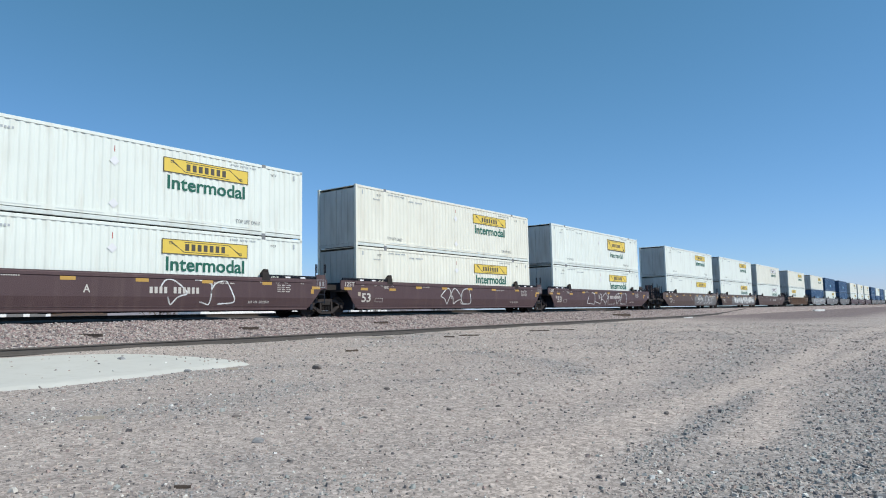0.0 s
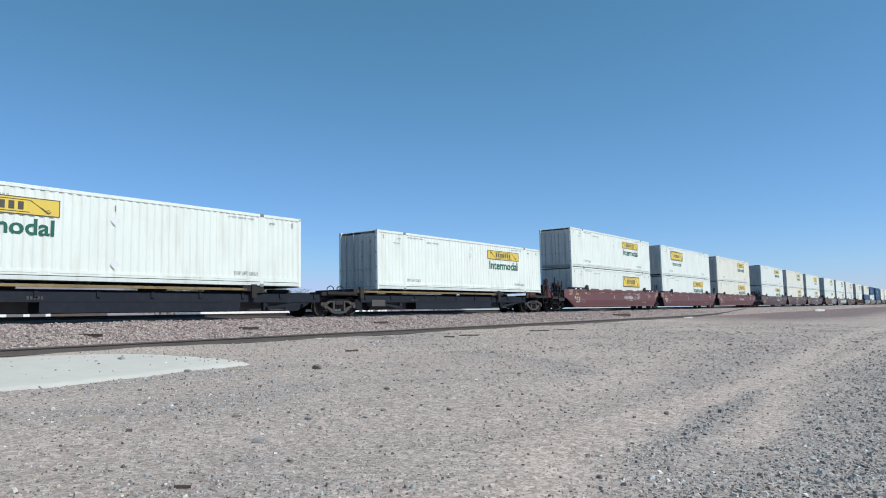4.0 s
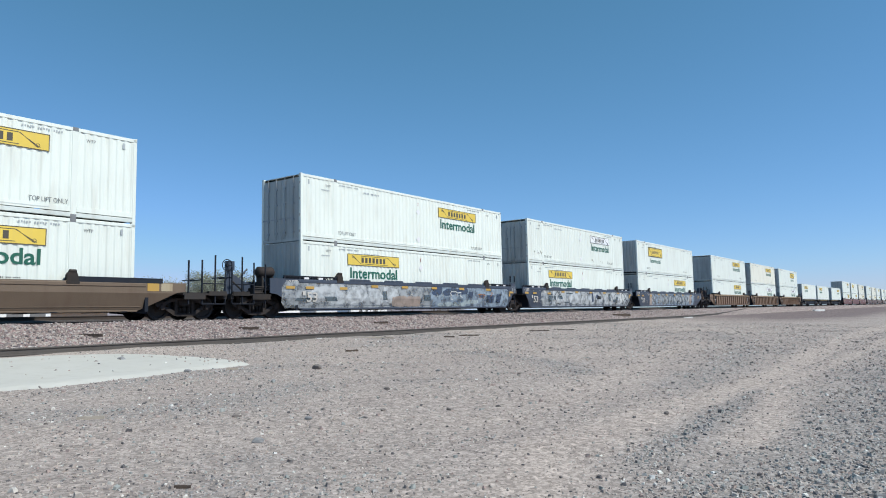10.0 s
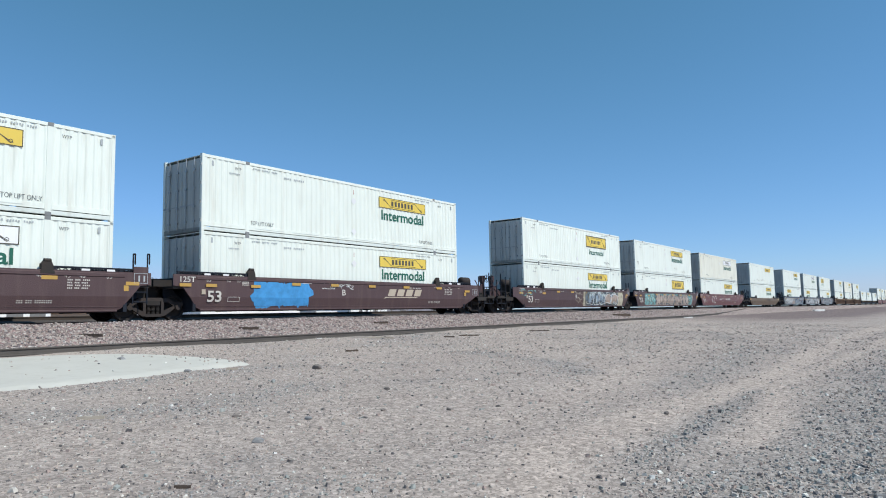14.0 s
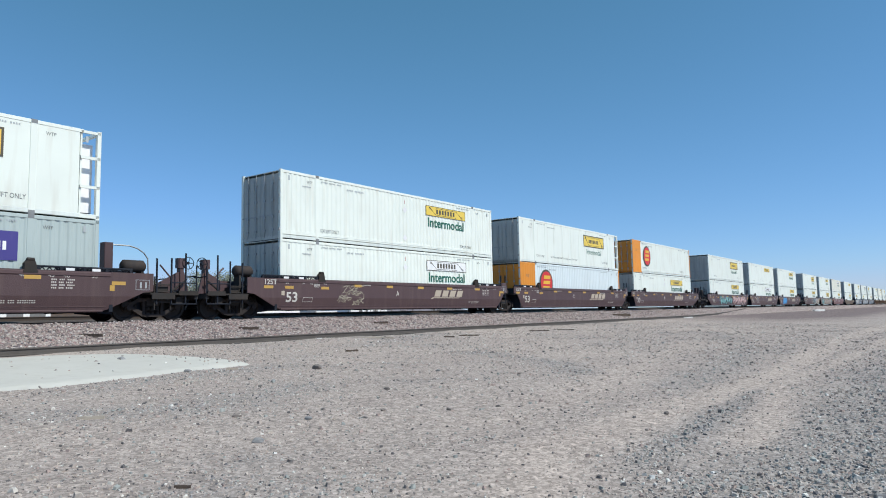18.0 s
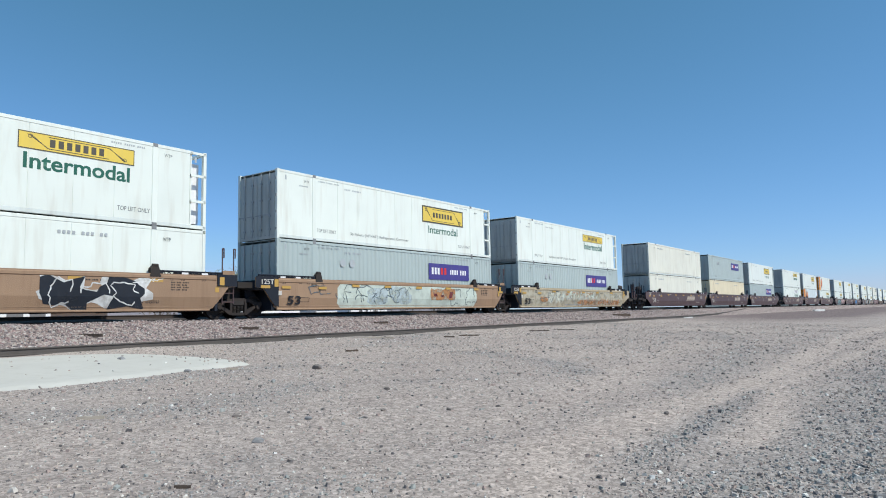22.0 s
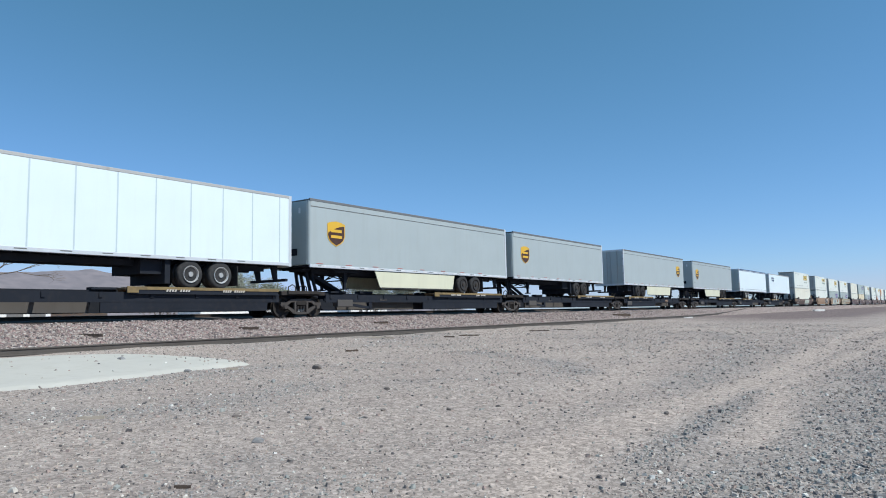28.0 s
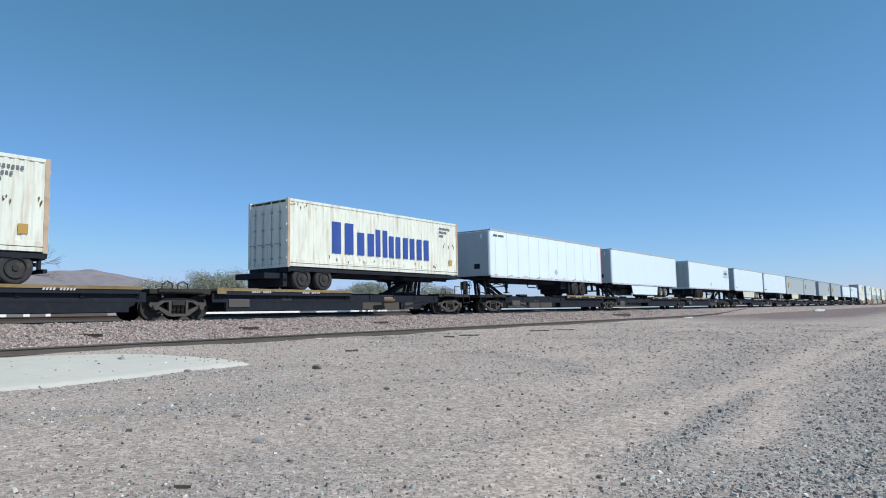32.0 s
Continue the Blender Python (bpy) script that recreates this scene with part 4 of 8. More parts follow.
        part("notice_marking", "panel_notes", lambda bm: [bars(bm, 0.1 + 0.03 * (i % 2), 1.2 - i * 0.11, 0.66 - 0.06 * (i % 2), 0.05, 12, 0, gaps=(3, 8)) for i in range(7)], FAINT, th, (15.5, y - 0.008, 0))
    else:
        if kind != "deep":
            close and lettering("125T", -0.95, 1.33, 0.60, 0.20, LETTER_WHITE if c < -100 else ink, th, y - (0.03 if c < -100 else 0), 0.012)
            for i, q in enumerate(("53", "48", "45", "40") if close else ()):
                lettering(q, 0.10 + (0, 0.85, 1.3, 2.1)[i], 1.37, 0.18, 0.12, ink, th, y)
                lettering(q, CL - 0.3 - (0, 0.85, 1.3, 2.1)[i], 1.37, 0.18, 0.12, ink, th, y)

        def stencil_rows(bm):
            if number:
                bars(bm, 9.2, 0.92, 1.95, 0.22, 11, 0, gaps=(4,))
            bars(bm, 4.3, 1.38 - (0.3 if kind == "deep" else 0), 0.9, 0.05, 14, 0, gaps=(5,))
            bars(bm, 11.7, 1.30, 0.9, 0.045, 18, 0, gaps=(4, 9, 13))
            for i in (range(4) if kind != "deep" else ()):
                bars(bm, CL - 1.5, 1.28 - i * 0.085, 0.7 - 0.06 * (i % 2), 0.045, 12, 0, gaps=(3, 7))
                bars(bm, CL - 2.9, 0.62 - i * 0.06 + 0.02, 1.0, 0.03, 16, 0, gaps=(3, 7)) if i < 2 else None
                bars(bm, 1.65, 1.42 - i * 0.055, 0.34, 0.035, 7, 0)
            for x0, x1, z0, z1 in ((1.02, 1.55, 0.63, 0.645), (1.02, 1.55, 0.80, 0.815), (1.02, 1.035, 0.63, 0.815), (1.535, 1.55, 0.63, 0.815)):
                box(bm, x0, x1, -0.002, 0.002, z0, z1)
        part("stencil_marking", f"notes{number}{kind}", lambda bm: (stencil_rows(bm), fold(bm, -1, 0.0, kind)), ink, th, (0, y, 0))
        if kind == "plain" and close:
            # notice panels and plates at the two ends of the side
            def frame_box(bm, w, h):
                for x0, x1, z0, z1 in ((0, w, 0, 0.014), (0, w, h - 0.014, h), (0, 0.014, 0, h), (w - 0.014, w, 0, h)):
                    box(bm, x0, x1, -0.002, 0.002, z0, z1)
            part("framed_notice", "framed_notice", lambda bm: (frame_box(bm, 0.48, 0.34), bars(bm, 0.06, 0.06, 0.36, 0.2, 4, 0, gaps=(0, 2))), FAINT, th, (CL + (0.62 if not right_coupled else 1.15), y - 0.001, 1.02 if right_coupled else 1.24), "thin outlined notice box")
            part("end_plate_panel", "end_panel", lambda bm: box(bm, 0, 0.52, -0.004, 0.004, 0, 0.58), colour, th, (CL + (0.6 if not right_coupled else 1.13), y + 0.0055, 0.99 if right_coupled else 1.21))
            part("cream_square", "cream_square", lambda bm: box(bm, 0, 0.16, -0.002, 0.002, 0, 0.18), CAR_CREAM if colour is BROWN else LETTER_WHITE, th, (-0.12, y - 0.001 - over, 0.90), "small cream square")
            part("cream_square", "cream_square", lambda bm: box(bm, 0, 0.16, -0.002, 0.002, 0, 0.18), REFLECT, th, (CL + 0.28, y - 0.001 - over, 0.98), "small yellow square")
        if letter and kind != "deep":
            lettering(letter, 7.0, 0.92, 0.22, 0.26, ink, th, y, 0.015)
        for i in (() if colour is TAN_BROWN or not close else range(9)):
            x = (-1.0, 0.06, 2.05, 4.1, 6.3, 8.7, 11.2, 13.9, 16.5)[i]
            part("reflector_strip", "reflector", lambda bm: box(bm, 0, 0.46, -0.003, 0.003, 0, 0.115), WORN_REFLECT if colour is REDDISH and i in (2, 3, 4, 5, 6, 7) else REFLECT, th, (x, y - over, (1.17 if i in (0, 1, 2, 8) else 1.30) if kind != "deep" else 1.02), "faded yellow reflective strip")
        if emblem:
            def italic(bm):
                for i in range(4):
                    a = 0.25 + i * 0.66
                    prism(bm, [(a, 0.0), (a + 0.50, 0.0), (a + 0.66, 0.33), (a + 0.16, 0.33)], -0.003, 0.003)
                    prism(bm, [(a + 0.07, 0.15), (a + 0.57, 0.15), (a + 0.59, 0.19), (a + 0.09, 0.19)], -0.006, 0.006)
                prism(bm, [(-0.05, -0.13), (0.12, -0.04), (2.55, -0.04), (2.48, -0.08), (0.3, -0.08)], -0.003, 0.003)
            part("emblem", "italic_emblem", italic, CAR_CREAM, th, (9.8, y, 0.92), "cream slanted emblem with a swoosh")
    if kind == "deep":
        for x, paint_ in ((CL + 0.35, REFLECT), (CL + 0.85, SAND_CAR), (-1.5, REFLECT)):
            part("end_square", "end_square", lambda bm: box(bm, 0, 0.42, -0.003, 0.003, 0, 0.27), paint_, th, (x, -SIDE - 0.005, 0.99), "painted square at the car's end")
    # well-car trucks use the darker cast, their shade painted in
    truck(th, -2.05 if left_coupled else -1.66, GRIMY_SHADED_CAST)
    if right_coupled:
        truck(th, CL + 2.05, GRIMY_SHADED_CAST)
    return th


# ---- spine cars for trailers ----
def spine_unit(c, length, left_coupled, right_coupled, tyres=(), stand=None, boxed=False):
    """A skeleton unit from truck to truck; tyre decks where trailers stand, a folding stand under the trailer's nose."""
    th = rider("spine_car", c, 0.0, "black skeleton flat car with worn yellow-edged tyre decks", "rail car", "spine cars of the train")
    L = length

    def beam(bm):
        a, b = (-3.2 if left_coupled else 0.3), (L + 3.2 if right_coupled else L - 0.3)
        prism(bm, [(a, 1.05), (a, 0.74), (0.9, 0.72), (1.9, 0.28), (L - 1.9, 0.28), (L - 0.9, 0.72), (b, 0.74), (b, 1.05)], -0.42, 0.42)
        for i in range(9):
            x = 1.6 + i * (L - 3.2) / 8
            box(bm, x - 0.06, x + 0.06, -1.2, 1.2, 0.78, 0.96)
        for q in (-1, 1):
            box(bm, 1.3, L - 1.3, *sorted((q * 1.10, q * 1.16)), 0.62, 0.96)
    part("centre_beam", f"spine_beam{L:.2f}{left_coupled}{right_coupled}", beam, BLACK, th)
    # deep side plates under the tyre decks, dusty girder panels and slanting braces in the open stretch
    low, high = (tyres[0][0] - 0.8, tyres[0][1] + 0.8) if tyres else (L * 0.3, L * 0.7)
    low, high = max(low, 1.9), min(high, L - 1.9)
    for q in (-1, 1):
        part("side_plate", f"side_plate{q}{low:.2f}{high:.2f}", lambda bm: prism(bm, [(low, 0.63), (low, 0.29), (high, 0.29), (high, 0.63)], *sorted((q * 1.10, q * 1.16))), BLACK, th)
    for x0, x1, tip in ((2.6, low - 0.05, 1.25), (high + 0.05, L - 2.6, L - 1.25)):
        if x1 - x0 < 1.0:
            continue
        part("girder_panel", f"girder{x0:.2f}{x1:.2f}", lambda bm: box(bm, x0, x1, -0.52, -0.44, 0.30, 0.70), DUSTY_PANEL, th, label="dusty grey-brown girder panel")
        ax, bx = (x0 + 1.6, tip) if tip < x0 else (x1 - 1.6, tip)
        part("slanting_brace", f"slant{ax:.2f}{bx:.2f}", lambda bm: (prism(bm, sorted([(bx, 0.80), (bx, 0.68)], reverse=bx < ax) + sorted([(ax, 0.30), (ax, 0.42)], reverse=bx > ax), -1.14, -1.04), box(bm, ax - 0.1, ax + 0.1, -1.14, -1.0, 0.29, 0.66)), BLACK, th, label="black slanting brace")
    part("floor_block", f"blocks{L:.1f}", lambda bm: [chamfered(bm, x, x + 0.9, -0.55, -0.2, 1.05, 1.14 + 0.03 * (i % 2), 0.015) for i, x in enumerate((2.2, 4.1, L * 0.5, L - 3.4))], BLACK, th)
    part("equipment_box", "equipment_box", lambda bm: chamfered(bm, 0, 0.95, -1.2, -0.9, 0.42, 0.74, 0.02), DUSTY_PANEL, th, (2.0, 0, 0), "dusty steel equipment box")
    for a, b in tyres:
        for s in (-1, 1):
            d = part("tyre_deck", f"deck{s}{b - a:.2f}", lambda bm: (box(bm, 0, b - a, *sorted((s * 0.62, s * 1.27)), 1.05, 1.12), box(bm, 0.05, b - a - 0.05, *sorted((s * 0.62, s * 0.70)), 0.90, 1.06)), WOOD, th, (a, 0, 0), "worn steel tyre deck")
            part("deck_edge", f"deck_edge{s}{b - a:.2f}", lambda bm: (box(bm, 0.02, b - a - 0.02, *sorted((s * 1.272, s * 1.30)), 1.045, 1.15), box(bm, 0.0, 0.4, *sorted((s * 1.29, s * 1.33)), 0.94, 1.15)), OCHRE_EDGE if s < 0 else GRIME, d, (0, 0, 0), "worn yellow deck edge")
            part("deck_fascia", f"fascia{s}{b - a:.2f}", lambda bm: box(bm, 0.05, b - a - 0.05, *sorted((s * 1.17, s * 1.278)), 0.90, 1.05), BLACK, d, (0, 0, 0), "black steel fascia under the deck")
            if s < 0 and b - a > 3:
                part("deck_marking", f"deck_marks{b - a:.2f}", lambda bm: (bars(bm, (b - a) * 0.22, 0.985, 0.95, 0.08, 9, 0, 0.03, gaps=(4,)), bars(bm, (b - a) * 0.58, 0.985, 1.0, 0.08, 10, 0, 0.03, gaps=(4,))), LETTER_WHITE, d, (0, -1.305, 0))
    part("side_marking", f"side_marks{L:.1f}", lambda bm: bars(bm, L * 0.28, 0.70, 0.5, 0.1, 5, 0), TRUCK_STEEL, th, (0, -1.166, 0))
    if stand is not None:
        x, lean = stand
        def hitch(bm):
            for s in (-1, 1):
                pipe(bm, [(0.12 * lean, s * 0.40, 1.02), (-0.12 * lean, s * 0.34, 2.04)], 0.085)
                pipe(bm, [(0.45 * lean, s * 0.40, 1.02), (0.16 * lean, s * 0.34, 2.04)], 0.085)
                pipe(bm, [(2.3 * lean, s * 0.2, 1.05), (0.2 * lean, s * 0.2, 1.95)], 0.10)
            box(bm, -0.4, 0.4, -0.45, 0.45, 2.0, 2.09)
            box(bm, *sorted((1.6 * lean, 2.3 * lean)), -0.42, 0.42, 1.02, 1.16)
        part("trailer_stand", f"hitch{lean}", hitch, BLACK, th, (x, 0, 0), "black folding stand under the trailer")
    for sg, e, coupled in ((1, 0.0, left_coupled), (-1, L, right_coupled)):
        part("end_sill", f"end_sill{sg}{coupled}", lambda bm: (box(bm, *sorted((-sg * 0.35 if not coupled else -sg * 1.7, sg * 1.2)), -1.2, -0.4, 0.92, 1.08), box(bm, *sorted((-sg * 0.35 if not coupled else -sg * 1.7, sg * 1.2)), 0.4, 1.2, 0.92, 1.08), box(bm, *sorted((-sg * 0.2, sg * 0.9)), -1.28, -1.2, 0.97, 1.1)), GRIME, th, (e, 0, 0))
        part("grab_loop", f"loop{sg}", lambda bm: pipe(bm, [(sg * 0.1, -0.8, 1.05), (sg * 0.12, -0.8, 1.30), (sg * 0.3, -0.8, 1.38), (sg * 0.5, -0.8, 1.28), (sg * 0.52, -0.8, 1.05)], 0.022), GRIME, th, (e, 0, 0))
        if coupled:
            part("coupler", f"spine_coupler{sg}", lambda bm: (box(bm, *sorted((-sg * 1.2, -sg * 1.98)), -0.12, 0.12, 0.76, 0.96), box(bm, *sorted((-sg * 1.85, -sg * 2.1)), -0.17, 0.17, 0.72, 1.0)), GRIME, th, (e, 0, 0))

            def rails(bm):
                for x in (1.05, 1.65):
                    pipe(bm, [(-sg * x, -1.2, 0.55), (-sg * x, -1.2, 1.75)], 0.026)
                for z in (0.6, 1.2):
                    rod(bm, (-sg * 1.05, -1.2, z), (-sg * 1.65, -1.2, z), 0.02, 6)
                pipe(bm, [(-sg * 0.3, -1.15, 1.05), (-sg * 0.3, -1.15, 1.5), (-sg * 0.95, -1.15, 1.5), (-sg * 0.95, -1.15, 1.05)], 0.02)
            part("handrail", f"spine_rails{sg}", rails, BLACK, th, (e, 0, 0))

            def wheel(bm):
                n = 20
                for i in range(n):
                    a, b = 2 * math.pi * i / n, 2 * math.pi * (i + 1) / n
                    rod(bm, (0.22 * math.cos(a), 0, 0.22 * math.sin(a)), (0.22 * math.cos(b), 0, 0.22 * math.sin(b)), 0.016, 5)
                for i in range(5):
                    a = 2 * math.pi * i / 5
                    rod(bm, (0, 0, 0), (0.22 * math.cos(a), 0, 0.22 * math.sin(a)), 0.013, 5)
                rod(bm, (0, -0.03, 0), (0, 0.1, 0), 0.05, 8)
            if sg < 0:
                st = part("brake_stand", f"spine_stand{sg}", lambda bm: (box(bm, -0.09, 0.09, -1.0, -0.8, 1.0, 1.85), box(bm, *sorted((0, sg * 0.28)), -1.0, -0.75, 1.35, 1.8)), GRIME, th, (e - sg * 1.7, 0, 0))
                part("brake_wheel", "spine_wheel", wheel, BLACK, st, (-sg * 0.15, -1.06, 1.62))
            part("brake_hose", f"spine_hose{sg}", lambda bm: pipe(bm, [(-sg * 1.7, -0.35, 0.82), (-sg * 1.8, -0.36, 0.5), (-sg * 1.95, -0.34, 0.34), (-sg * 2.08, -0.3, 0.42)], 0.03), BLACK, th, (e, 0, 0))

            def tank(bm):
                lathe(bm, [(0.02, -0.45), (0.15, -0.43), (0.2, -0.36), (0.2, 0.36), (0.15, 0.43), (0.02, 0.45)], 14)
                for v in bm.verts:
                    v.co = Vector((v.co.y, v.co.x, v.co.z))
            if sg < 0 and not boxed:
                smooth(part("air_tank", "spine_tank", tank, TAN, th, (e - 5.2, -1.0, 0.78)))
    if boxed:
        for x in (1.2, 13.2):
            part("container_pedestal", "pedestal", lambda bm: (box(bm, -0.5, 0.5, -1.28, 1.28, 1.05, 1.24), box(bm, -0.12, 0.12, -1.34, -1.2, 0.8, 1.32)), GRIME, th, (x, 0, 0), "dark steel container pedestal")
        part("side_ledge", "ledge", lambda bm: box(bm, 1.0, L * 0.72, -1.28, -1.16, 1.08, 1.17), OCHRE_EDGE, th)
    truck(th, 0.0)
    if right_coupled:
        truck(th, L)
    return th


# ---- road trailers ----
def road_wheel(bm):
    lathe(bm, [(0.30, -0.14), (0.44, -0.15), (0.49, -0.12), (0.508, -0.06), (0.508, 0.06), (0.49, 0.12), (0.44, 0.15), (0.30, 0.14)], 28)


def rim(bm):
    lathe(bm, [(0.03, -0.15), (0.09, -0.15), (0.10, -0.09), (0.18, -0.075), (0.25, -0.10), (0.285, -0.155), (0.31, -0.16), (0.30, 0.05), (0.1, 0.06), (0.05, 0.06)], 24)
    for i in range(8):
        a = 2 * math.pi * i / 8
        rod(bm, (0.14 * math.cos(a), -0.10, 0.14 * math.sin(a)), (0.14 * math.cos(a), -0.02, 0.14 * math.sin(a)), 0.016, 6)


def axles(th, xs, z, under_z, rim_mat, name_key):
    """Twin-tyred axles with their bogie frame, hanging from the floor."""
    bo = part("bogie", f"bogie{name_key}{under_z:.2f}{len(xs)}", lambda bm: (box(bm, -0.85, xs[-1] - xs[0] + 0.85, -0.62, -0.5, z + 0.1, under_z), box(bm, -0.85, xs[-1] - xs[0] + 0.85, 0.5, 0.62, z + 0.1, under_z), box(bm, -0.95, -0.75, -1.15, 1.15, z - 0.35, under_z), box(bm, -1.75, -0.95, -0.95, 0.95, z - 0.02, under_z)), BLACK, th, (xs[0], 0, 0))
    for x in xs:
        part("axle", "trailer_axle", lambda bm: rod(bm, (0, -0.95, 0), (0, 0.95, 0), 0.075, 10), BLACK, bo, (x - xs[0], 0, z))
        for s in (-1, 1):
            for yy in (1.10, 0.76):
                smooth(part("tyre", "tyre", road_wheel, RUBBER, bo, (x - xs[0], s * yy, z), "black road tyre"))
            part("rim", f"rim{s}", lambda bm: (rim(bm), mirror_y(bm) if s > 0 else None), rim_mat, bo, (x - xs[0], s * 1.13, z), "steel wheel rim")
            if s < 0:
                part("hand_hole_ring", "rim_holes", lambda bm: [rod(bm, (0.215 * math.cos(q * math.pi / 5), -0.10, 0.215 * math.sin(q * math.pi / 5)), (0.215 * math.cos(q * math.pi / 5), -0.04, 0.215 * math.sin(q * math.pi / 5)), 0.028, 8) for q in range(10)], BLACK, bo, (x - xs[0], s * 1.13, z), "dark openings in the rim")
    return bo


def landing_gear(th, x, under_z, foot_z):
    def leg(bm):
        for s in (-1, 1):
            box(bm, -0.08, 0.08, s * 0.75 - 0.08, s * 0.75 + 0.08, foot_z + 0.3, under_z)
            box(bm, -0.055, 0.055, s * 0.75 - 0.055, s * 0.75 + 0.055, foot_z, under_z - 0.3)
            box(bm, -0.14, 0.14, s * 0.75 - 0.14, s * 0.75 + 0.14, foot_z - 0.03, foot_z + 0.03)
            rod(bm, (0, s * 0.75, foot_z + 0.35), (0.75, s * 0.6, under_z), 0.03, 6)
            rod(bm, (0, s * 0.75, foot_z + 0.35), (-0.75, s * 0.6, under_z), 0.03, 6)
        rod(bm, (0, -0.75, foot_z + 0.4), (0, 0.75, foot_z + 0.4), 0.03, 6)
        rod(bm, (0, -0.75, foot_z + 0.4), (0, 0.75, under_z - 0.08), 0.03, 6)
        rod(bm, (0, 0.75, foot_z + 0.4), (0, -0.75, under_z - 0.08), 0.03, 6)
        prism(bm, [(-1.0, under_z), (-0.7, under_z - 0.14), (0.7, under_z - 0.14), (1.0, under_z)], -0.95, 0.95)
    part("landing_gear", f"landing{under_z:.2f}", leg, BLACK, th, (x, 0, 0), "black landing legs with braces")


def trailer(c, L=CL, body=None, nose_left=True, skirt=None, rim_mat=None, look_text="", top_band=None, seams=False, rounded=True, dark_end=None, tape=True, lamps=False, gap_band=False, panel_lines=False):
    """A box trailer on its own wheels. Heights above the rails; the body from 2.10 to 5.06."""
    body = body or TRAILER_WHITE
    th = rider("road_trailer", c, 0.0, look_text, "trailer", "trailers on the train")
    z0, z1, W = 2.12, 5.06 if body is not SILVER else 5.13, 2.591
    nose, tail = (0.0, L) if nose_left else (L, 0.0)
    s = 1 if nose_left else -1
    k = f"{L:.2f}{nose_left}{seams}{rounded}{z1}"

    def shell(bm):
        r = 0.13 if rounded else 0.03
        pts = []
        for i in range(5):
            a = math.pi / 2 * i / 4
            pts.append((r - r * math.sin(a), -W / 2 + r - r * math.cos(a)))
        outline_pts = [(L, -W / 2)] + pts + [(x, -y) for x, y in pts[::-1]] + [(L, W / 2)]
        if not nose_left:
            outline_pts = [(L - x, y) for x, y in outline_pts]
        lo = [bm.verts.new((x, y, z0 + 0.12)) for x, y in outline_pts]
        hi = [bm.verts.new((x, y, z1 - 0.1)) for x, y in outline_pts]
        n = len(lo)
        for i in range(n):
            j = (i + 1) % n
            bm.faces.new((lo[i], lo[j], hi[j], hi[i]))
        bm.faces.new(lo)
        bm.faces.new(hi)
    if nose_left:
        part("nose_panel", f"nose_panel{z1}", lambda bm: (box(bm, -0.012, 0.02, -W / 2 + 0.135, W / 2 - 0.135, z0 + 0.13, z1 - 0.13), box(bm, -0.02, 0.0, -W / 2 + 0.15, W / 2 - 0.15, z0 + 0.13, z0 + 0.3)), NOSE_GREY if body is not SILVER else body, th, label="grey front panel of the trailer")
        part("nose_vent", "nose_vent", lambda bm: box(bm, -0.03, -0.01, -0.55, -0.15, z0 + 0.55, z0 + 0.85), BLACK, th, label="black service plate on the nose")
        part("nose_lamp", "nose_lamp", lambda bm: box(bm, -0.03, -0.01, -0.75, -0.65, z1 - 0.62, z1 - 0.38), TAPE_WHITE, th, label="small white plate on the nose")
    if panel_lines or seams:
        for i in range(12):
            part("panel_seam", "panel_seam", lambda bm: box(bm, -0.025, 0.025, -W / 2 - 0.002, -W / 2 + 0.01, z0 + 0.14, z1 - 0.12), SEAM, th, (0.6 + i * (L - 1.2) / 11, 0, 0))
    part("body", f"trailer_body{k}", shell, body, th)

    def top_rail(bm):
        for q in (-1, 1):
            chamfered(bm, 0.05, L - 0.02, *sorted((q * (W / 2 + 0.012), q * (W / 2 - 0.06))), z1 - 0.12, z1, 0.015)
        box(bm, 0.06, L - 0.03, -W / 2 + 0.05, W / 2 - 0.05, z1 - 0.06, z1 - 0.02)
    part("top_rail", f"trailer_top{k}", top_rail, top_band or TOP_RAIL, th)
    if gap_band:
        part("side_moulding", f"moulding{L:.2f}", lambda bm: box(bm, 0.1, L - 0.1, -W / 2 - 0.01, -W / 2 + 0.01, z1 - 0.36, z1 - 0.33), LETTER_GREY, th)
        part("top_panel_strip", f"top_strip{L:.2f}", lambda bm: box(bm, 0.1, L - 0.1, -W / 2 - 0.007, -W / 2 + 0.01, z1 - 0.33, z1 - 0.12), body, th)

    def bottom_rail(bm):
        for q in (-1, 1):
            chamfered(bm, 0.05, L - 0.02, *sorted((q * (W / 2 + 0.01), q * (W / 2 - 0.08))), z0, z0 + 0.14, 0.015)
    tagged(part("cross_member", f"cross_members{L:.2f}", lambda bm: [box(bm, 0.5 + i * (L - 1) / 29 - 0.03, 0.5 + i * (L - 1) / 29 + 0.03, -W / 2 + 0.28, W / 2 - 0.28, z0 - 0.03, z0 + 0.06) for i in range(30)], BLACK, th), kind="stuff")
    part("bottom_rail", f"trailer_bottom{k}", bottom_rail, ALU_RAIL, th)
    part("floor", f"trailer_floor{L:.2f}", lambda bm: (box(bm, 0.1, L - 0.1, -W / 2 + 0.05, W / 2 - 0.05, z0 + 0.05, z0 + 0.12), box(bm, 0.8, L - 0.8, -0.55, -0.42, z0 - 0.22, z0), box(bm, 0.8, L - 0.8, 0.42, 0.55, z0 - 0.22, z0)), BLACK, th)
    part("rail_marking", f"ticks{L:.2f}", lambda bm: [box(bm, 0.5 + i * 1.3, 0.85 + i * 1.3, -0.002, 0.002, z0 + 0.07, z0 + 0.10) for i in range(int((L - 0.8) / 1.3))], LETTER_GREY, th, (0, -W / 2 - 0.014, 0))
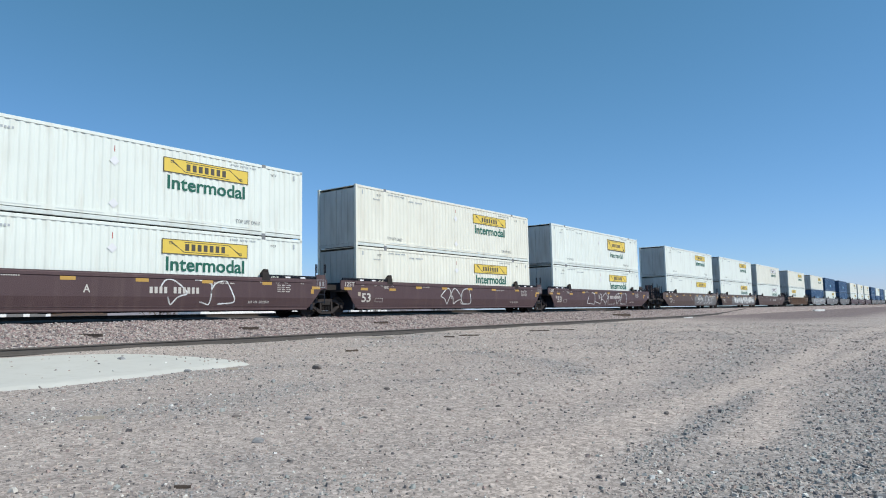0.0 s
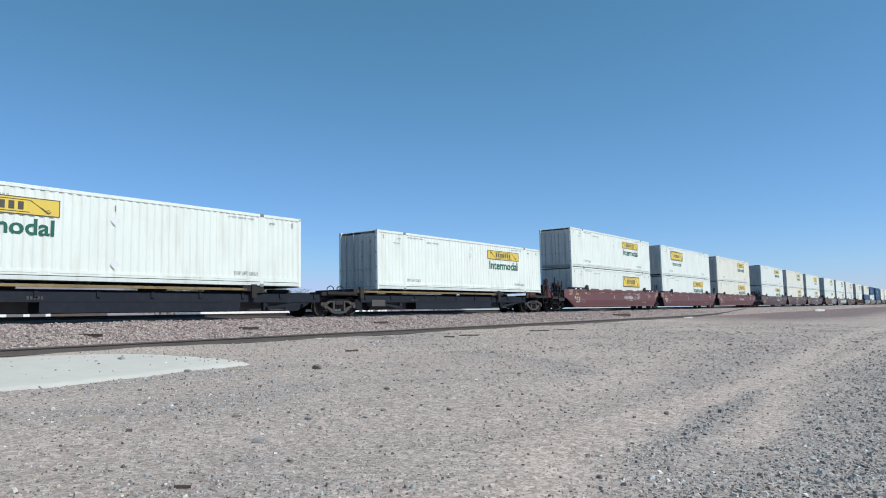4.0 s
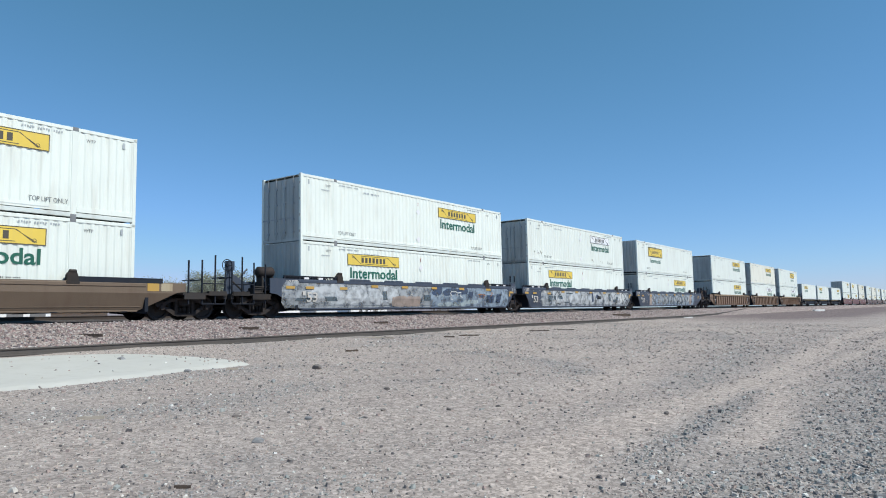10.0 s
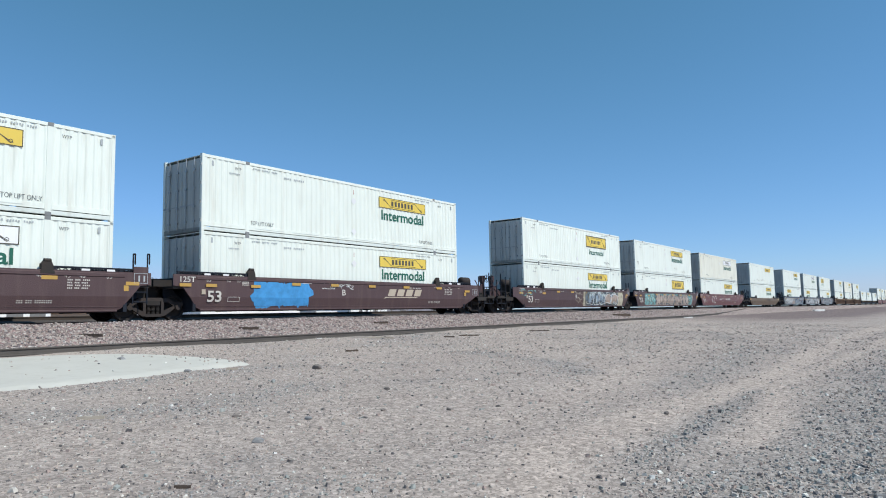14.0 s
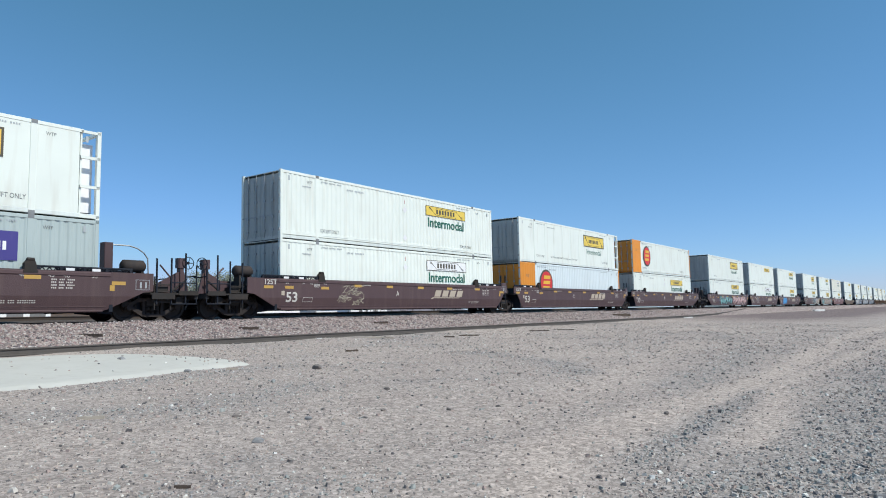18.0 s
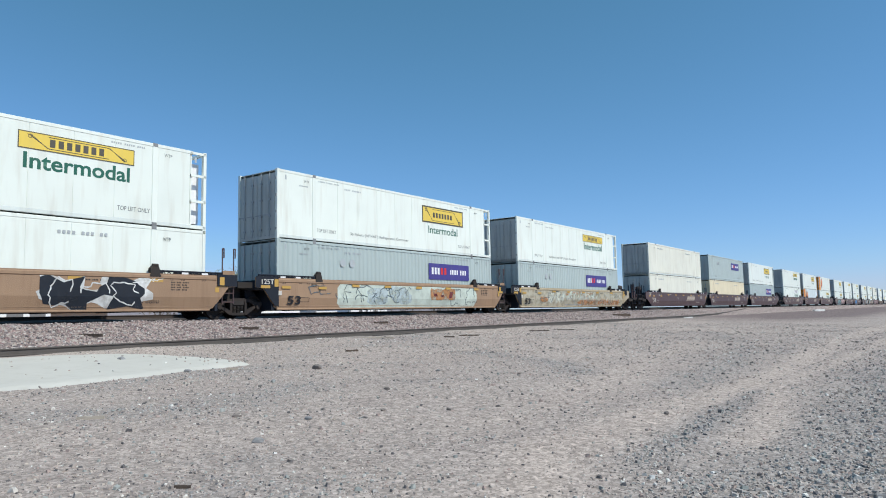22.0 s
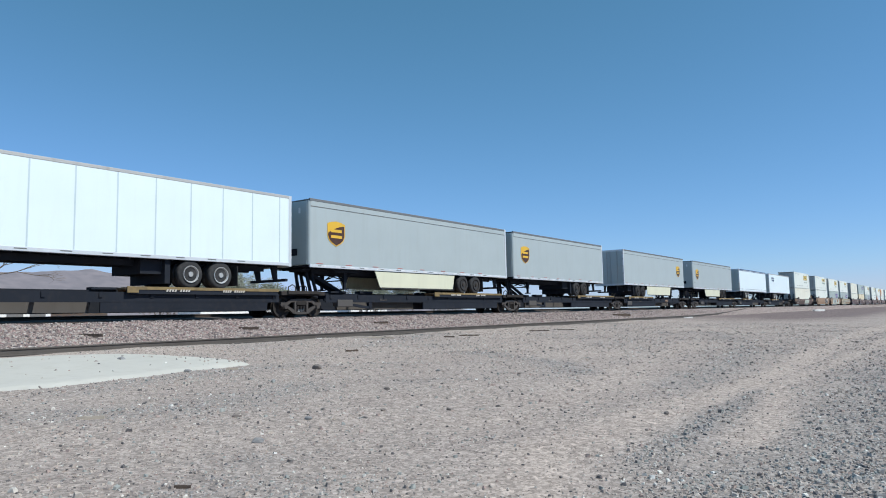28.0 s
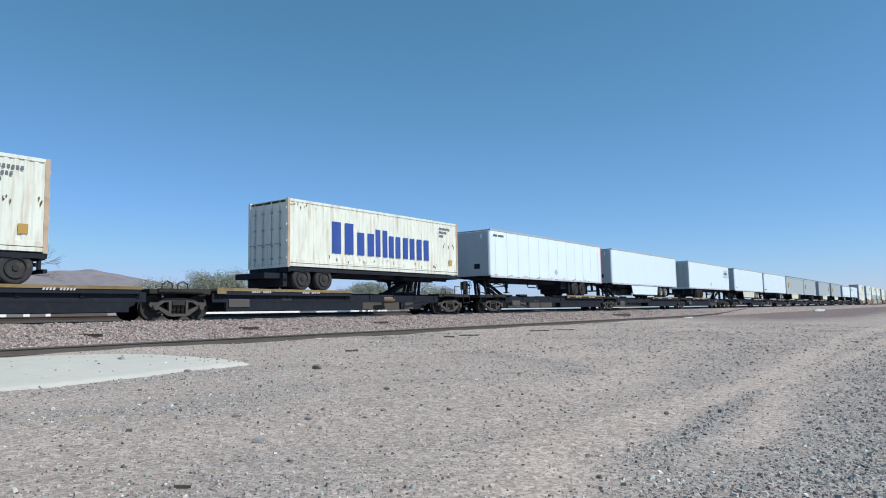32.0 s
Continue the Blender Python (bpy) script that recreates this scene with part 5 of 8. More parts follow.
    if tape:
        part("red_tape", f"tape_red{L:.2f}", lambda bm: [box(bm, 0.4 + i * 1.8, 0.78 + i * 1.8, -0.002, 0.002, z0 + 0.165, z0 + 0.195) for i in range(int((L - 0.8) / 1.8))], TAPE_RED, th, (0, -W / 2 - 0.014, 0))
        part("white_tape", f"tape_white{L:.2f}", lambda bm: [box(bm, 0.68 + i * 0.9, 0.96 + i * 0.9, -0.002, 0.002, z0 + 0.05, z0 + 0.10) for i in range(int((L - 0.8) / 0.9))], TAPE_WHITE, th, (0, -W / 2 - 0.014, 0))
    # tail: door frame, two doors, bumper
    end_mat = dark_end or body
    t = 1 if nose_left else -1

    def tail_frame(bm):
        for q in (-1, 1):
            box(bm, *sorted((-t * 0.12, t * 0.015)), *sorted((q * (W / 2 + 0.014), q * (W / 2 - 0.11))), z0 - 0.02, z1)
        box(bm, *sorted((-t * 0.12, t * 0.012)), -W / 2 + 0.1, W / 2 - 0.1, z1 - 0.16, z1 - 0.01)
        box(bm, *sorted((-t * 0.12, t * 0.012)), -W / 2 + 0.1, W / 2 - 0.1, z0 - 0.04, z0 + 0.12)
    part("door_frame", f"tail_frame{t}{z1}", tail_frame, ALU_RAIL, th, (tail, 0, 0))
    for leaf in (-1, 1):
        d = part("door", f"trailer_door{leaf}{t}{z1}", lambda bm: box(bm, *sorted((-t * 0.02, t * 0.012)), *((-W / 2 + 0.12, -0.01) if leaf < 0 else (0.01, W / 2 - 0.12)), z0 + 0.14, z1 - 0.17), end_mat, th, (tail, 0, 0))
        for yy in (0.15, 0.75):
            part("locking_bar", f"trailer_bar{t}{z1}", lambda bm: (rod(bm, (t * 0.04, 0, z0 + 0.08), (t * 0.04, 0, z1 - 0.12), 0.018, 6), [box(bm, *sorted((t * 0.01, t * 0.05)), -0.05, 0.05, z, z + 0.07) for z in (2.4, 3.2, 4.4)]), GALV, d, (0, leaf * yy, 0))
        for z in (2.5, 3.1, 3.7, 4.3, 4.8):
            part("hinge", "trailer_hinge", lambda bm: box(bm, -0.03, 0.03, -0.07, 0.07, -0.04, 0.04), GALV, d, (t * 0.02, leaf * (W / 2 - 0.07), z))

    def bumper(bm):
        for q in (-1, 1):
            prism(bm, [(-t * 0.15, z0), (-t * 0.45, z0), (-t * 0.30, z0 - 0.55), (-t * 0.12, z0 - 0.55)][::t], *sorted((q * 0.5, q * 0.6)))
        box(bm, *sorted((-t * 0.05, -t * 0.17)), -1.15, 1.15, z0 - 0.63, z0 - 0.52)
    part("rear_bumper", f"bumper{t}", bumper, BLACK, th, (tail, 0, 0))
    if lamps:
        part("red_tail_edge", f"tail_edge{t}", lambda bm: [box(bm, *sorted((t * 0.012, t * 0.05)), -W / 2 - 0.012, -W / 2 + 0.06, z, z + 0.5) for z in (2.2, 2.85, 3.5, 4.15)] + [box(bm, *sorted((-t * 0.06, t * 0.014)), -W / 2 - 0.018, -W / 2 - 0.012, z0, z1 - 0.05)], SIGN_RED, th, (tail, 0, 0))
    ax = (L - 4.62, L - 3.35) if nose_left else (3.35, 4.62)
    axles(th, ax, 1.63, z0 - 0.02, rim_mat or ALLOY, "t")
    part("mud_flap", f"flap{t}", lambda bm: box(bm, -0.01, 0.01, -1.25, -0.65, 1.25, 2.0), RUBBER, th, (ax[1] + 0.75 if nose_left else ax[0] - 0.75, 0, 0))
    landing_gear(th, 2.65 if nose_left else L - 2.65, z0, 1.24)
    part("king_pin_plate", "king_plate", lambda bm: box(bm, -0.6, 0.6, -0.6, 0.6, z0 - 0.05, z0), BLACK, th, (nose + s * 0.95, 0, 0))
    if skirt:
        a, b, slope = (4.2, L - 5.45, 0.45) if nose_left else (5.45, L - 4.2, 0.45)

        def panel(bm):
            for q in (-1, 1):
                prism(bm, [(a, 2.10), (a + 0.35 * (1 if nose_left else 0), 1.34), (b - (0.2 if nose_left else 0.35), 1.34), (b, 2.10)], *sorted((q * 1.26, q * 1.22)))
        part("side_skirt", f"skirt{k}", panel, skirt, th, label="pale yellowed aerodynamic side skirt")
        part("skirt_lip", f"skirt_lip{k}", lambda bm: box(bm, a + 0.4, b - 0.3, -1.27, -1.20, 1.27, 1.34), RUBBER, th)
    return th


def shield(th, x, z):
    """A gold-edged brown shield with plain gold bars."""
    def form(sc):
        pts = [(-0.5, 0.42), (-0.25, 0.50), (0, 0.53), (0.25, 0.50), (0.5, 0.42), (0.5, -0.12), (0.42, -0.32), (0.25, -0.46), (0, -0.58), (-0.25, -0.46), (-0.42, -0.32), (-0.5, -0.12)]
        return [(px * 1.08 * sc, pz * 1.02 * sc) for px, pz in pts]
    b = part("shield", "shield_gold", lambda bm: prism(bm, form(1.0), -0.004, 0.004), GOLD, th, (x, F - 0.014, z), "gold-edged brown shield emblem")
    part("shield_face", "shield_brown", lambda bm: prism(bm, [(px, min(pz, 0.30 - 0.25 * (px - 0.5) ** 2 + 0.1 * px)) for px, pz in form(0.92)], -0.004, 0.004), SHIELD_BROWN, b, (0, -0.006, 0))
    part("shield_emblem", "shield_bars", lambda bm: [box(bm, -0.34, 0.34, -0.003, 0.003, q, q + 0.13) for q in (-0.22, 0.04)], GOLD, b, (0, -0.012, 0))


def short_container(c, z, wheels_left=True, marked=True):
    """A rust-streaked 40-foot ocean container on a road chassis."""
    L = 12.19
    th = rider("ocean_container", c, z, "rust-streaked white 40-foot ocean container with big blue marks", "container", "containers on the train")
    container_shell(th, RUSTY_WHITE, RUSTY_WHITE if not wheels_left else CREAM, L, (), not wheels_left)
    for x in (0.0, L - 0.14):
        part("rusty_corner", "rusty_corner", lambda bm: box(bm, 0, 0.14, F - 0.006, F + 0.02, 0, CH), PALE_RUST, th, (x, 0, 0), "rusted corner post")
    if marked:
        def big(bm):
            for i, (a, b, top) in enumerate(((0.0, 1.34, 1.42), (1.62, 2.74, 1.06), (2.86, 3.70, 1.30), (3.84, 4.68, 1.06), (4.92, 5.80, 1.06), (6.0, 6.99, 1.06))):
                w = (b - a) * 0.40
                box(bm, a, a + w, -0.003, 0.003, 0, top)
                box(bm, b - w, b, -0.003, 0.003, 0, top)
        part("blue_marking", "blue_marking", big, SIGN_BLUE, th, (2.56, F - 0.004, 0.72), "large plain blue marks")
    rust_drips(th, 0.1, 1.6, 2.55, 9, int(abs(c)))
    rust_drips(th, 2.0, L - 2.0, 0.36, 20, int(abs(c)) + 1)
    rust_drips(th, L - 1.4, L - 0.2, 1.5, 7, int(abs(c)) + 2)
    part("number_marking", "ocean_numbers", lambda bm: [bars(bm, L - 1.7, CH - 0.45 - i * 0.2, 1.0 - 0.3 * i, 0.12, 8 - 2 * i, 0) for i in range(3)], LETTER_GREY, th, (0, F - 0.004, 0))
    part("orange_sticker", "sticker", lambda bm: box(bm, 0, 0.28, -0.003, 0.003, 0, 0.30), REFLECT, th, (L - 0.85, F - 0.006, 0.55))
    # the chassis is a thing of its own under the box
    ch = rider("road_chassis", c, 0.0, "black skeletal road chassis under the container", "trailer", "trailers on the train")
    b = z
    part("chassis_frame", f"chassis{wheels_left}", lambda bm: (box(bm, 0.1, L - 0.1, -0.55, -0.43, b - 0.3, b), box(bm, 0.1, L - 0.1, 0.43, 0.55, b - 0.3, b), [box(bm, x, x + 0.16, -1.25, 1.25, b - 0.2, b) for x in (0.05, 3.0, 6.0, 9.0, L - 0.2)], box(bm, 0.05, L, -1.28, -1.2, b - 0.16, b - 0.01)), BLACK, ch)
    ax = (0.85, 2.1) if wheels_left else (L - 2.1, L - 0.85)
    axles(ch, ax, 1.63, b - 0.25, GRIME, "c")
    landing_gear(ch, 8.7 if wheels_left else L - 8.7, b - 0.2, 1.24)
    part("rear_bumper", f"chassis_bumper{wheels_left}", lambda bm: (box(bm, -0.05, 0.07, -1.15, 1.15, 1.5, 1.62), [box(bm, 0, 0.1, q - 0.05, q + 0.05, 1.55, b) for q in (-0.6, 0.6)]), BLACK, ch, (0 if wheels_left else L, 0, 0))
    return th


# ---- the ground ----
def ground_z(x, y):
    """Bare desert that rises gently from the camera to the foot of the track bed."""
    u = np.clip(y / 17.0, 0, 1)
    base = -1.30 + 0.45 * u + 0.12 * np.clip((y - 12.3) / 5.0, 0, 1)
    far = np.clip((y - 31.0) / 6.0, 0, 1)
    base = base + far * 0.30
    rise = np.clip((x - 75) / 60, 0, 1) * np.clip((y - 6) / 9, 0, 1) * np.clip((17.4 - y) / 4, 0, 1)
    base = base + 0.30 * rise * rise * (3 - 2 * rise)
    wob = 0.018 * np.sin(x * 0.9 + 1.3 * np.sin(y * 0.6)) + 0.014 * np.sin(y * 1.7 + x * 0.35) + 0.008 * np.sin(x * 3.1 + y * 2.3)
    return base + wob * np.clip(1.2 - np.hypot(x, y) / 120, 0.2, 1)


def wander(x, y, sc, seed):
    return (np.sin(x * sc + seed) * np.cos(y * sc * 1.3 - seed * 2) + 0.6 * np.sin(x * sc * 2.3 - y * sc * 1.9 + seed * 3) + 0.4 * np.cos(x * sc * 4.1 + y * sc * 5.3 + seed)) / 2


def from_line(x, y, line):
    """Distance to a line through a few points of the plan."""
    best = np.full(np.shape(x), 1e9)
    for (ax, ay), (bx, by) in zip(line, line[1:]):
        dx, dy = bx - ax, by - ay
        t = np.clip(((x - ax) * dx + (y - ay) * dy) / (dx * dx + dy * dy), 0, 1)
        best = np.minimum(best, np.hypot(x - ax - t * dx, y - ay - t * dy))
    return best


def ridge(x, y, line, width):
    return np.exp(-(from_line(x, y, line) / width) ** 2)


def dust(x, y):
    """1 on the pale wheel tracks and bare pans, 0 on the stony ground."""
    near = 0.7 + 0.02 * np.clip(x, 0, 40)
    a = ridge(x, y, ((90, 2.4), (45, 3.1), (29, 3.4), (17, 2.9), (13.8, 2.76), (11.7, 2.88), (9.8, 2.9)), 0.36 * near)
    b = ridge(x, y, ((60, 0.9), (30, 1.9), (17.5, 2.25), (12.4, 2.42), (8.6, 1.76), (7.2, 1.68)), 0.22 * near) * 0.8
    c = ridge(x, y, ((9.8, 3.0), (7.4, 2.95), (5.8, 3.1), (4.2, 2.5), (3.0, 1.9)), 0.42) * 0.9
    d = ridge(x, y, ((24, 7.2), (15, 5.6), (9.5, 4.6), (6.4, 4.4)), 0.7) * 0.55
    pan = np.clip(0.35 + 0.8 * wander(x, y, 0.33, 2.0), 0, 1) * np.clip((y - 3.2) / 3, 0, 1) * 0.6
    return np.clip(np.maximum.reduce([a, b, c, d, pan]), 0, 1)


def rubble(x, y):
    """1 where crushed grey stone covers the earth."""
    edge = np.interp(x, (3.0, 4.7, 5.6, 6.6, 7.7, 9.8, 15.0, 19.0, 30.0, 60.0), (1.95, 2.05, 1.98, 1.74, 1.56, 1.62, 1.75, 1.45, 0.9, 0.2))
    near = np.clip((edge - y) / 1.3 + 0.32, 0, 1) * np.clip(1.25 - x / 45, 0.25, 1)
    wedge = ridge(x, y, ((11.6, 2.5), (9.1, 2.42), (7.3, 2.3), (5.9, 2.25)), 0.27) * 0.85
    spill = ridge(x, y, ((15.4, 10.8), (14.9, 8.8), (14.3, 7.3), (12.3, 5.7)), 0.62) * 0.75
    heap = ridge(x, y, ((2.8, 10.2), (3.9, 8.8), (5.2, 8.0), (7.4, 8.6)), 0.95) * 0.55
    foot = ridge(x, y, ((5.5, 11.2), (9.5, 11.6), (13.5, 14.0), (22, 16.5)), 0.8) * 0.5
    band = ridge(x, y, ((34, 9.5), (24, 5.4), (16, 4.0), (11.5, 3.9)), 0.55) * 0.55
    patch = np.clip(0.9 * wander(x, y, 0.75, 5.0) - 0.12, 0, 0.45)
    return np.clip(np.maximum.reduce([near, wedge, spill, heap, foot, band, patch]) - 0.85 * dust(x, y) * (near < 0.5), 0, 1)


def scorched(x, y):
    """1 on the brown mound of spoil beside the line, far down the track."""
    return np.clip((x - 46) / 34, 0, 1) * np.clip((330 - x) / 110, 0, 1) * np.clip((y - 4.5) / 7, 0, 1)


def axis(near_lo, near_hi, step, lo, hi):
    core = list(np.arange(near_lo, near_hi, step))
    out, d, v = [], step, near_hi
    while v < hi:
        out.append(v)
        d *= 1.16
        v += d
    left, d, v = [], step, near_lo
    while v > lo:
        d *= 1.25
        v -= d
        left.append(v)
    return np.array(left[::-1] + core + out + [hi])


def sheet(name, xs, ys, zfun, material, attr=()):
    X, Y = np.meshgrid(xs, ys)
    Z = zfun(X, Y)
    verts = np.stack([X.ravel(), Y.ravel(), Z.ravel()], 1)
    nx, ny = len(xs), len(ys)
    i = np.arange(nx * ny).reshape(ny, nx)
    faces = np.stack([i[:-1, :-1].ravel(), i[:-1, 1:].ravel(), i[1:, 1:].ravel(), i[1:, :-1].ravel()], 1)
    me = bpy.data.meshes.new(name)
    me.from_pydata(verts.tolist(), [], faces.tolist())
    for field, fun in attr:
        layer = me.attributes.new(field, "FLOAT", "POINT")
        layer.data.foreach_set("value", fun(X, Y).ravel().astype(np.float32))
    me.polygons.foreach_set("use_smooth", [True] * len(me.polygons))
    me.materials.append(material)
    return new(name, me)


def earth_material():
    mat, n, l, b = nodes_of("desert_earth")
    geo = n.new("ShaderNodeNewGeometry")
    big = n.new("ShaderNodeTexNoise")
    big.inputs["Scale"].default_value, big.inputs["Detail"].default_value = 0.55, 6
    mid = n.new("ShaderNodeTexNoise")
    mid.inputs["Scale"].default_value, mid.inputs["Detail"].default_value = 9, 8
    grit = n.new("ShaderNodeTexVoronoi")
    grit.inputs["Scale"].default_value = 42
    chips = n.new("ShaderNodeTexVoronoi")
    chips.inputs["Scale"].default_value = 17
    for t in (big, mid, grit, chips):
        l.new(geo.outputs["Position"], t.inputs["Vector"])
    def blend(field, low, high, wobble, first, second, source):
        """Lays one soil over another where its field, frayed by noise, rises from low to high."""
        at = n.new("ShaderNodeAttribute")
        at.attribute_name = field
        fac, rmp, mix = n.new("ShaderNodeMath"), n.new("ShaderNodeMapRange"), n.new("ShaderNodeMix")
        fac.operation, mix.data_type = "MULTIPLY_ADD", "RGBA"
        l.new(source.outputs["Fac"], fac.inputs[0])
        fac.inputs[1].default_value = wobble
        l.new(at.outputs["Fac"], fac.inputs[2])
        rmp.inputs["From Min"].default_value, rmp.inputs["From Max"].default_value = low + wobble / 2, high + wobble / 2
        l.new(fac.outputs["Value"], rmp.inputs["Value"])
        l.new(rmp.outputs["Result"], mix.inputs["Factor"])
        if first is None:
            mix.inputs["A"].default_value = (0.368, 0.314, 0.282, 1)
        else:
            l.new(first.outputs["Result"], mix.inputs["A"])
        mix.inputs["B"].default_value = second
        return mix
    c0 = blend("soil", 0.1, 0.8, 0.6, None, (0.425, 0.357, 0.314, 1), big)
    c2 = blend("gravel", 0.1, 0.65, 0.7, c0, (0.312, 0.278, 0.257, 1), mid)
    c1 = blend("spoil", 0.0, 0.6, 0.5, c2, (0.190, 0.150, 0.142, 1), big)
    # grains, each of its own shade
    bw = n.new("ShaderNodeSeparateColor")
    l.new(grit.outputs["Color"], bw.inputs["Color"])
    g = n.new("ShaderNodeMapRange")
    g.inputs["To Min"].default_value, g.inputs["To Max"].default_value = 0.68, 1.32
    l.new(bw.outputs["Red"], g.inputs["Value"])
    bw2 = n.new("ShaderNodeSeparateColor")
    l.new(chips.outputs["Color"], bw2.inputs["Color"])
    g2 = n.new("ShaderNodeMapRange")
    g2.inputs["To Min"].default_value, g2.inputs["To Max"].default_value = 0.78, 1.2
    l.new(bw2.outputs["Green"], g2.inputs["Value"])
    g3 = n.new("ShaderNodeMapRange")
    g3.inputs["From Min"].default_value, g3.inputs["From Max"].default_value = 0.25, 0.75
    g3.inputs["To Min"].default_value, g3.inputs["To Max"].default_value = 0.91, 1.08
    l.new(mid.outputs["Fac"], g3.inputs["Value"])
    m1 = n.new("ShaderNodeMath")
    m1.operation = "MULTIPLY"
    l.new(g.outputs["Result"], m1.inputs[0])
    l.new(g2.outputs["Result"], m1.inputs[1])
    m2 = n.new("ShaderNodeMath")
    m2.operation = "MULTIPLY"
    l.new(m1.outputs["Value"], m2.inputs[0])
    l.new(g3.outputs["Result"], m2.inputs[1])
    hs = n.new("ShaderNodeHueSaturation")
    l.new(c1.outputs["Result"], hs.inputs["Color"])
    l.new(m2.outputs["Value"], hs.inputs["Value"])
    l.new(hs.outputs["Color"], b.inputs["Base Color"])
    b.inputs["Roughness"].default_value = 0.95
    b.inputs["Specular IOR Level"].default_value = 0.15
    add = n.new("ShaderNodeMath")
    add.operation = "MULTIPLY_ADD"
    l.new(grit.outputs["Distance"], add.inputs[0])
    add.inputs[1].default_value = -0.8
    l.new(mid.outputs["Fac"], add.inputs[2])
    bp = n.new("ShaderNodeBump")
    bp.inputs["Strength"].default_value, bp.inputs["Distance"].default_value = 0.22, 0.010
    l.new(add.outputs["Value"], bp.inputs["Height"])
    l.new(bp.outputs["Normal"], b.inputs["Normal"])
    return mat


def stone_material(name, colours, rough=0.85):
    """Loose stones: every stone takes its own shade."""
    mat, n, l, b = nodes_of(name)
    geo = n.new("ShaderNodeNewGeometry")
    rp = n.new("ShaderNodeValToRGB")
    rp.color_ramp.interpolation = "CONSTANT"
    el = rp.color_ramp.elements
    for i, (p, col) in enumerate(colours):
        e = el[i] if i < 2 else el.new(p)
        e.position, e.color = p, (*col, 1)
    l.new(geo.outputs["Random Per Island"], rp.inputs["Fac"])
    nz = n.new("ShaderNodeTexNoise")
    nz.inputs["Scale"].default_value, nz.inputs["Detail"].default_value = 45, 4
    l.new(geo.outputs["Position"], nz.inputs["Vector"])
    v = n.new("ShaderNodeMapRange")
    v.inputs["To Min"].default_value, v.inputs["To Max"].default_value = 0.7, 1.3
    l.new(nz.outputs["Fac"], v.inputs["Value"])
    hs = n.new("ShaderNodeHueSaturation")
    l.new(rp.outputs["Color"], hs.inputs["Color"])
    l.new(v.outputs["Result"], hs.inputs["Value"])
    l.new(hs.outputs["Color"], b.inputs["Base Color"])
    b.inputs["Roughness"].default_value = rough
    b.inputs["Specular IOR Level"].default_value = 0.2
    return mat


def stones(name, xs, ys, zs, sizes, material, seed, flat=0.6):
    """Many small broken stones in one mesh: flat, jittered chips."""
    r = np.random.RandomState(seed)
    n = len(xs)
    base = np.array([(-1, -1, -1), (1, -1, -1), (1, 1, -1), (-1, 1, -1), (-0.6, -0.6, 0.9), (0.6, -0.6, 0.9), (0.6, 0.6, 0.9), (-0.6, 0.6, 0.9)], float) * 0.8
    tri = np.array([(4, 5, 6), (4, 6, 7), (0, 1, 5), (0, 5, 4), (1, 2, 6), (1, 6, 5), (2, 3, 7), (2, 7, 6), (3, 0, 4), (3, 4, 7)])
    v = base[None] * r.uniform(0.7, 1.2, (n, 8, 1)) + r.normal(0, 0.2, (n, 8, 3))
    ang = r.uniform(0, 2 * np.pi, n)
    ca, sa = np.cos(ang)[:, None], np.sin(ang)[:, None]
    el = r.uniform(0.7, 1.4, (n, 1))
    x, y = v[:, :, 0] * el, v[:, :, 1] / el
    out = np.stack([(x * ca - y * sa), (x * sa + y * ca), v[:, :, 2] * flat], 2) * sizes[:, None, None]
    out += np.stack([xs, ys, zs + sizes * flat * 0.25], 1)[:, None]
    faces = (tri[None] + 8 * np.arange(n)[:, None, None]).reshape(-1, 3)
    me = bpy.data.meshes.new(name)
    me.from_pydata(out.reshape(-1, 3).tolist(), [], faces.tolist())
    me.materials.append(material)
    return new(name, me)


def tag_structure(ob, label, category):
    return tagged(ob, label, category, kind="structure")


ground = tag_structure(sheet("ground", axis(-2, 44, 0.25, -3800, 4700), axis(-3, 20, 0.22, -3800, 4700), ground_z, earth_material(), (("soil", dust), ("gravel", rubble), ("spoil", scorched))), "bare stony desert ground with pale wheel tracks", "ground")

BALLAST_COLOURS = [(0.0, (0.26, 0.212, 0.195)), (0.22, (0.36, 0.285, 0.262)), (0.42, (0.17, 0.145, 0.142)), (0.60, (0.40, 0.345, 0.31)), (0.78, (0.31, 0.215, 0.205)), (0.90, (0.50, 0.455, 0.42))]
BALLAST = stone_material("mixed_grey_ballast", BALLAST_COLOURS)


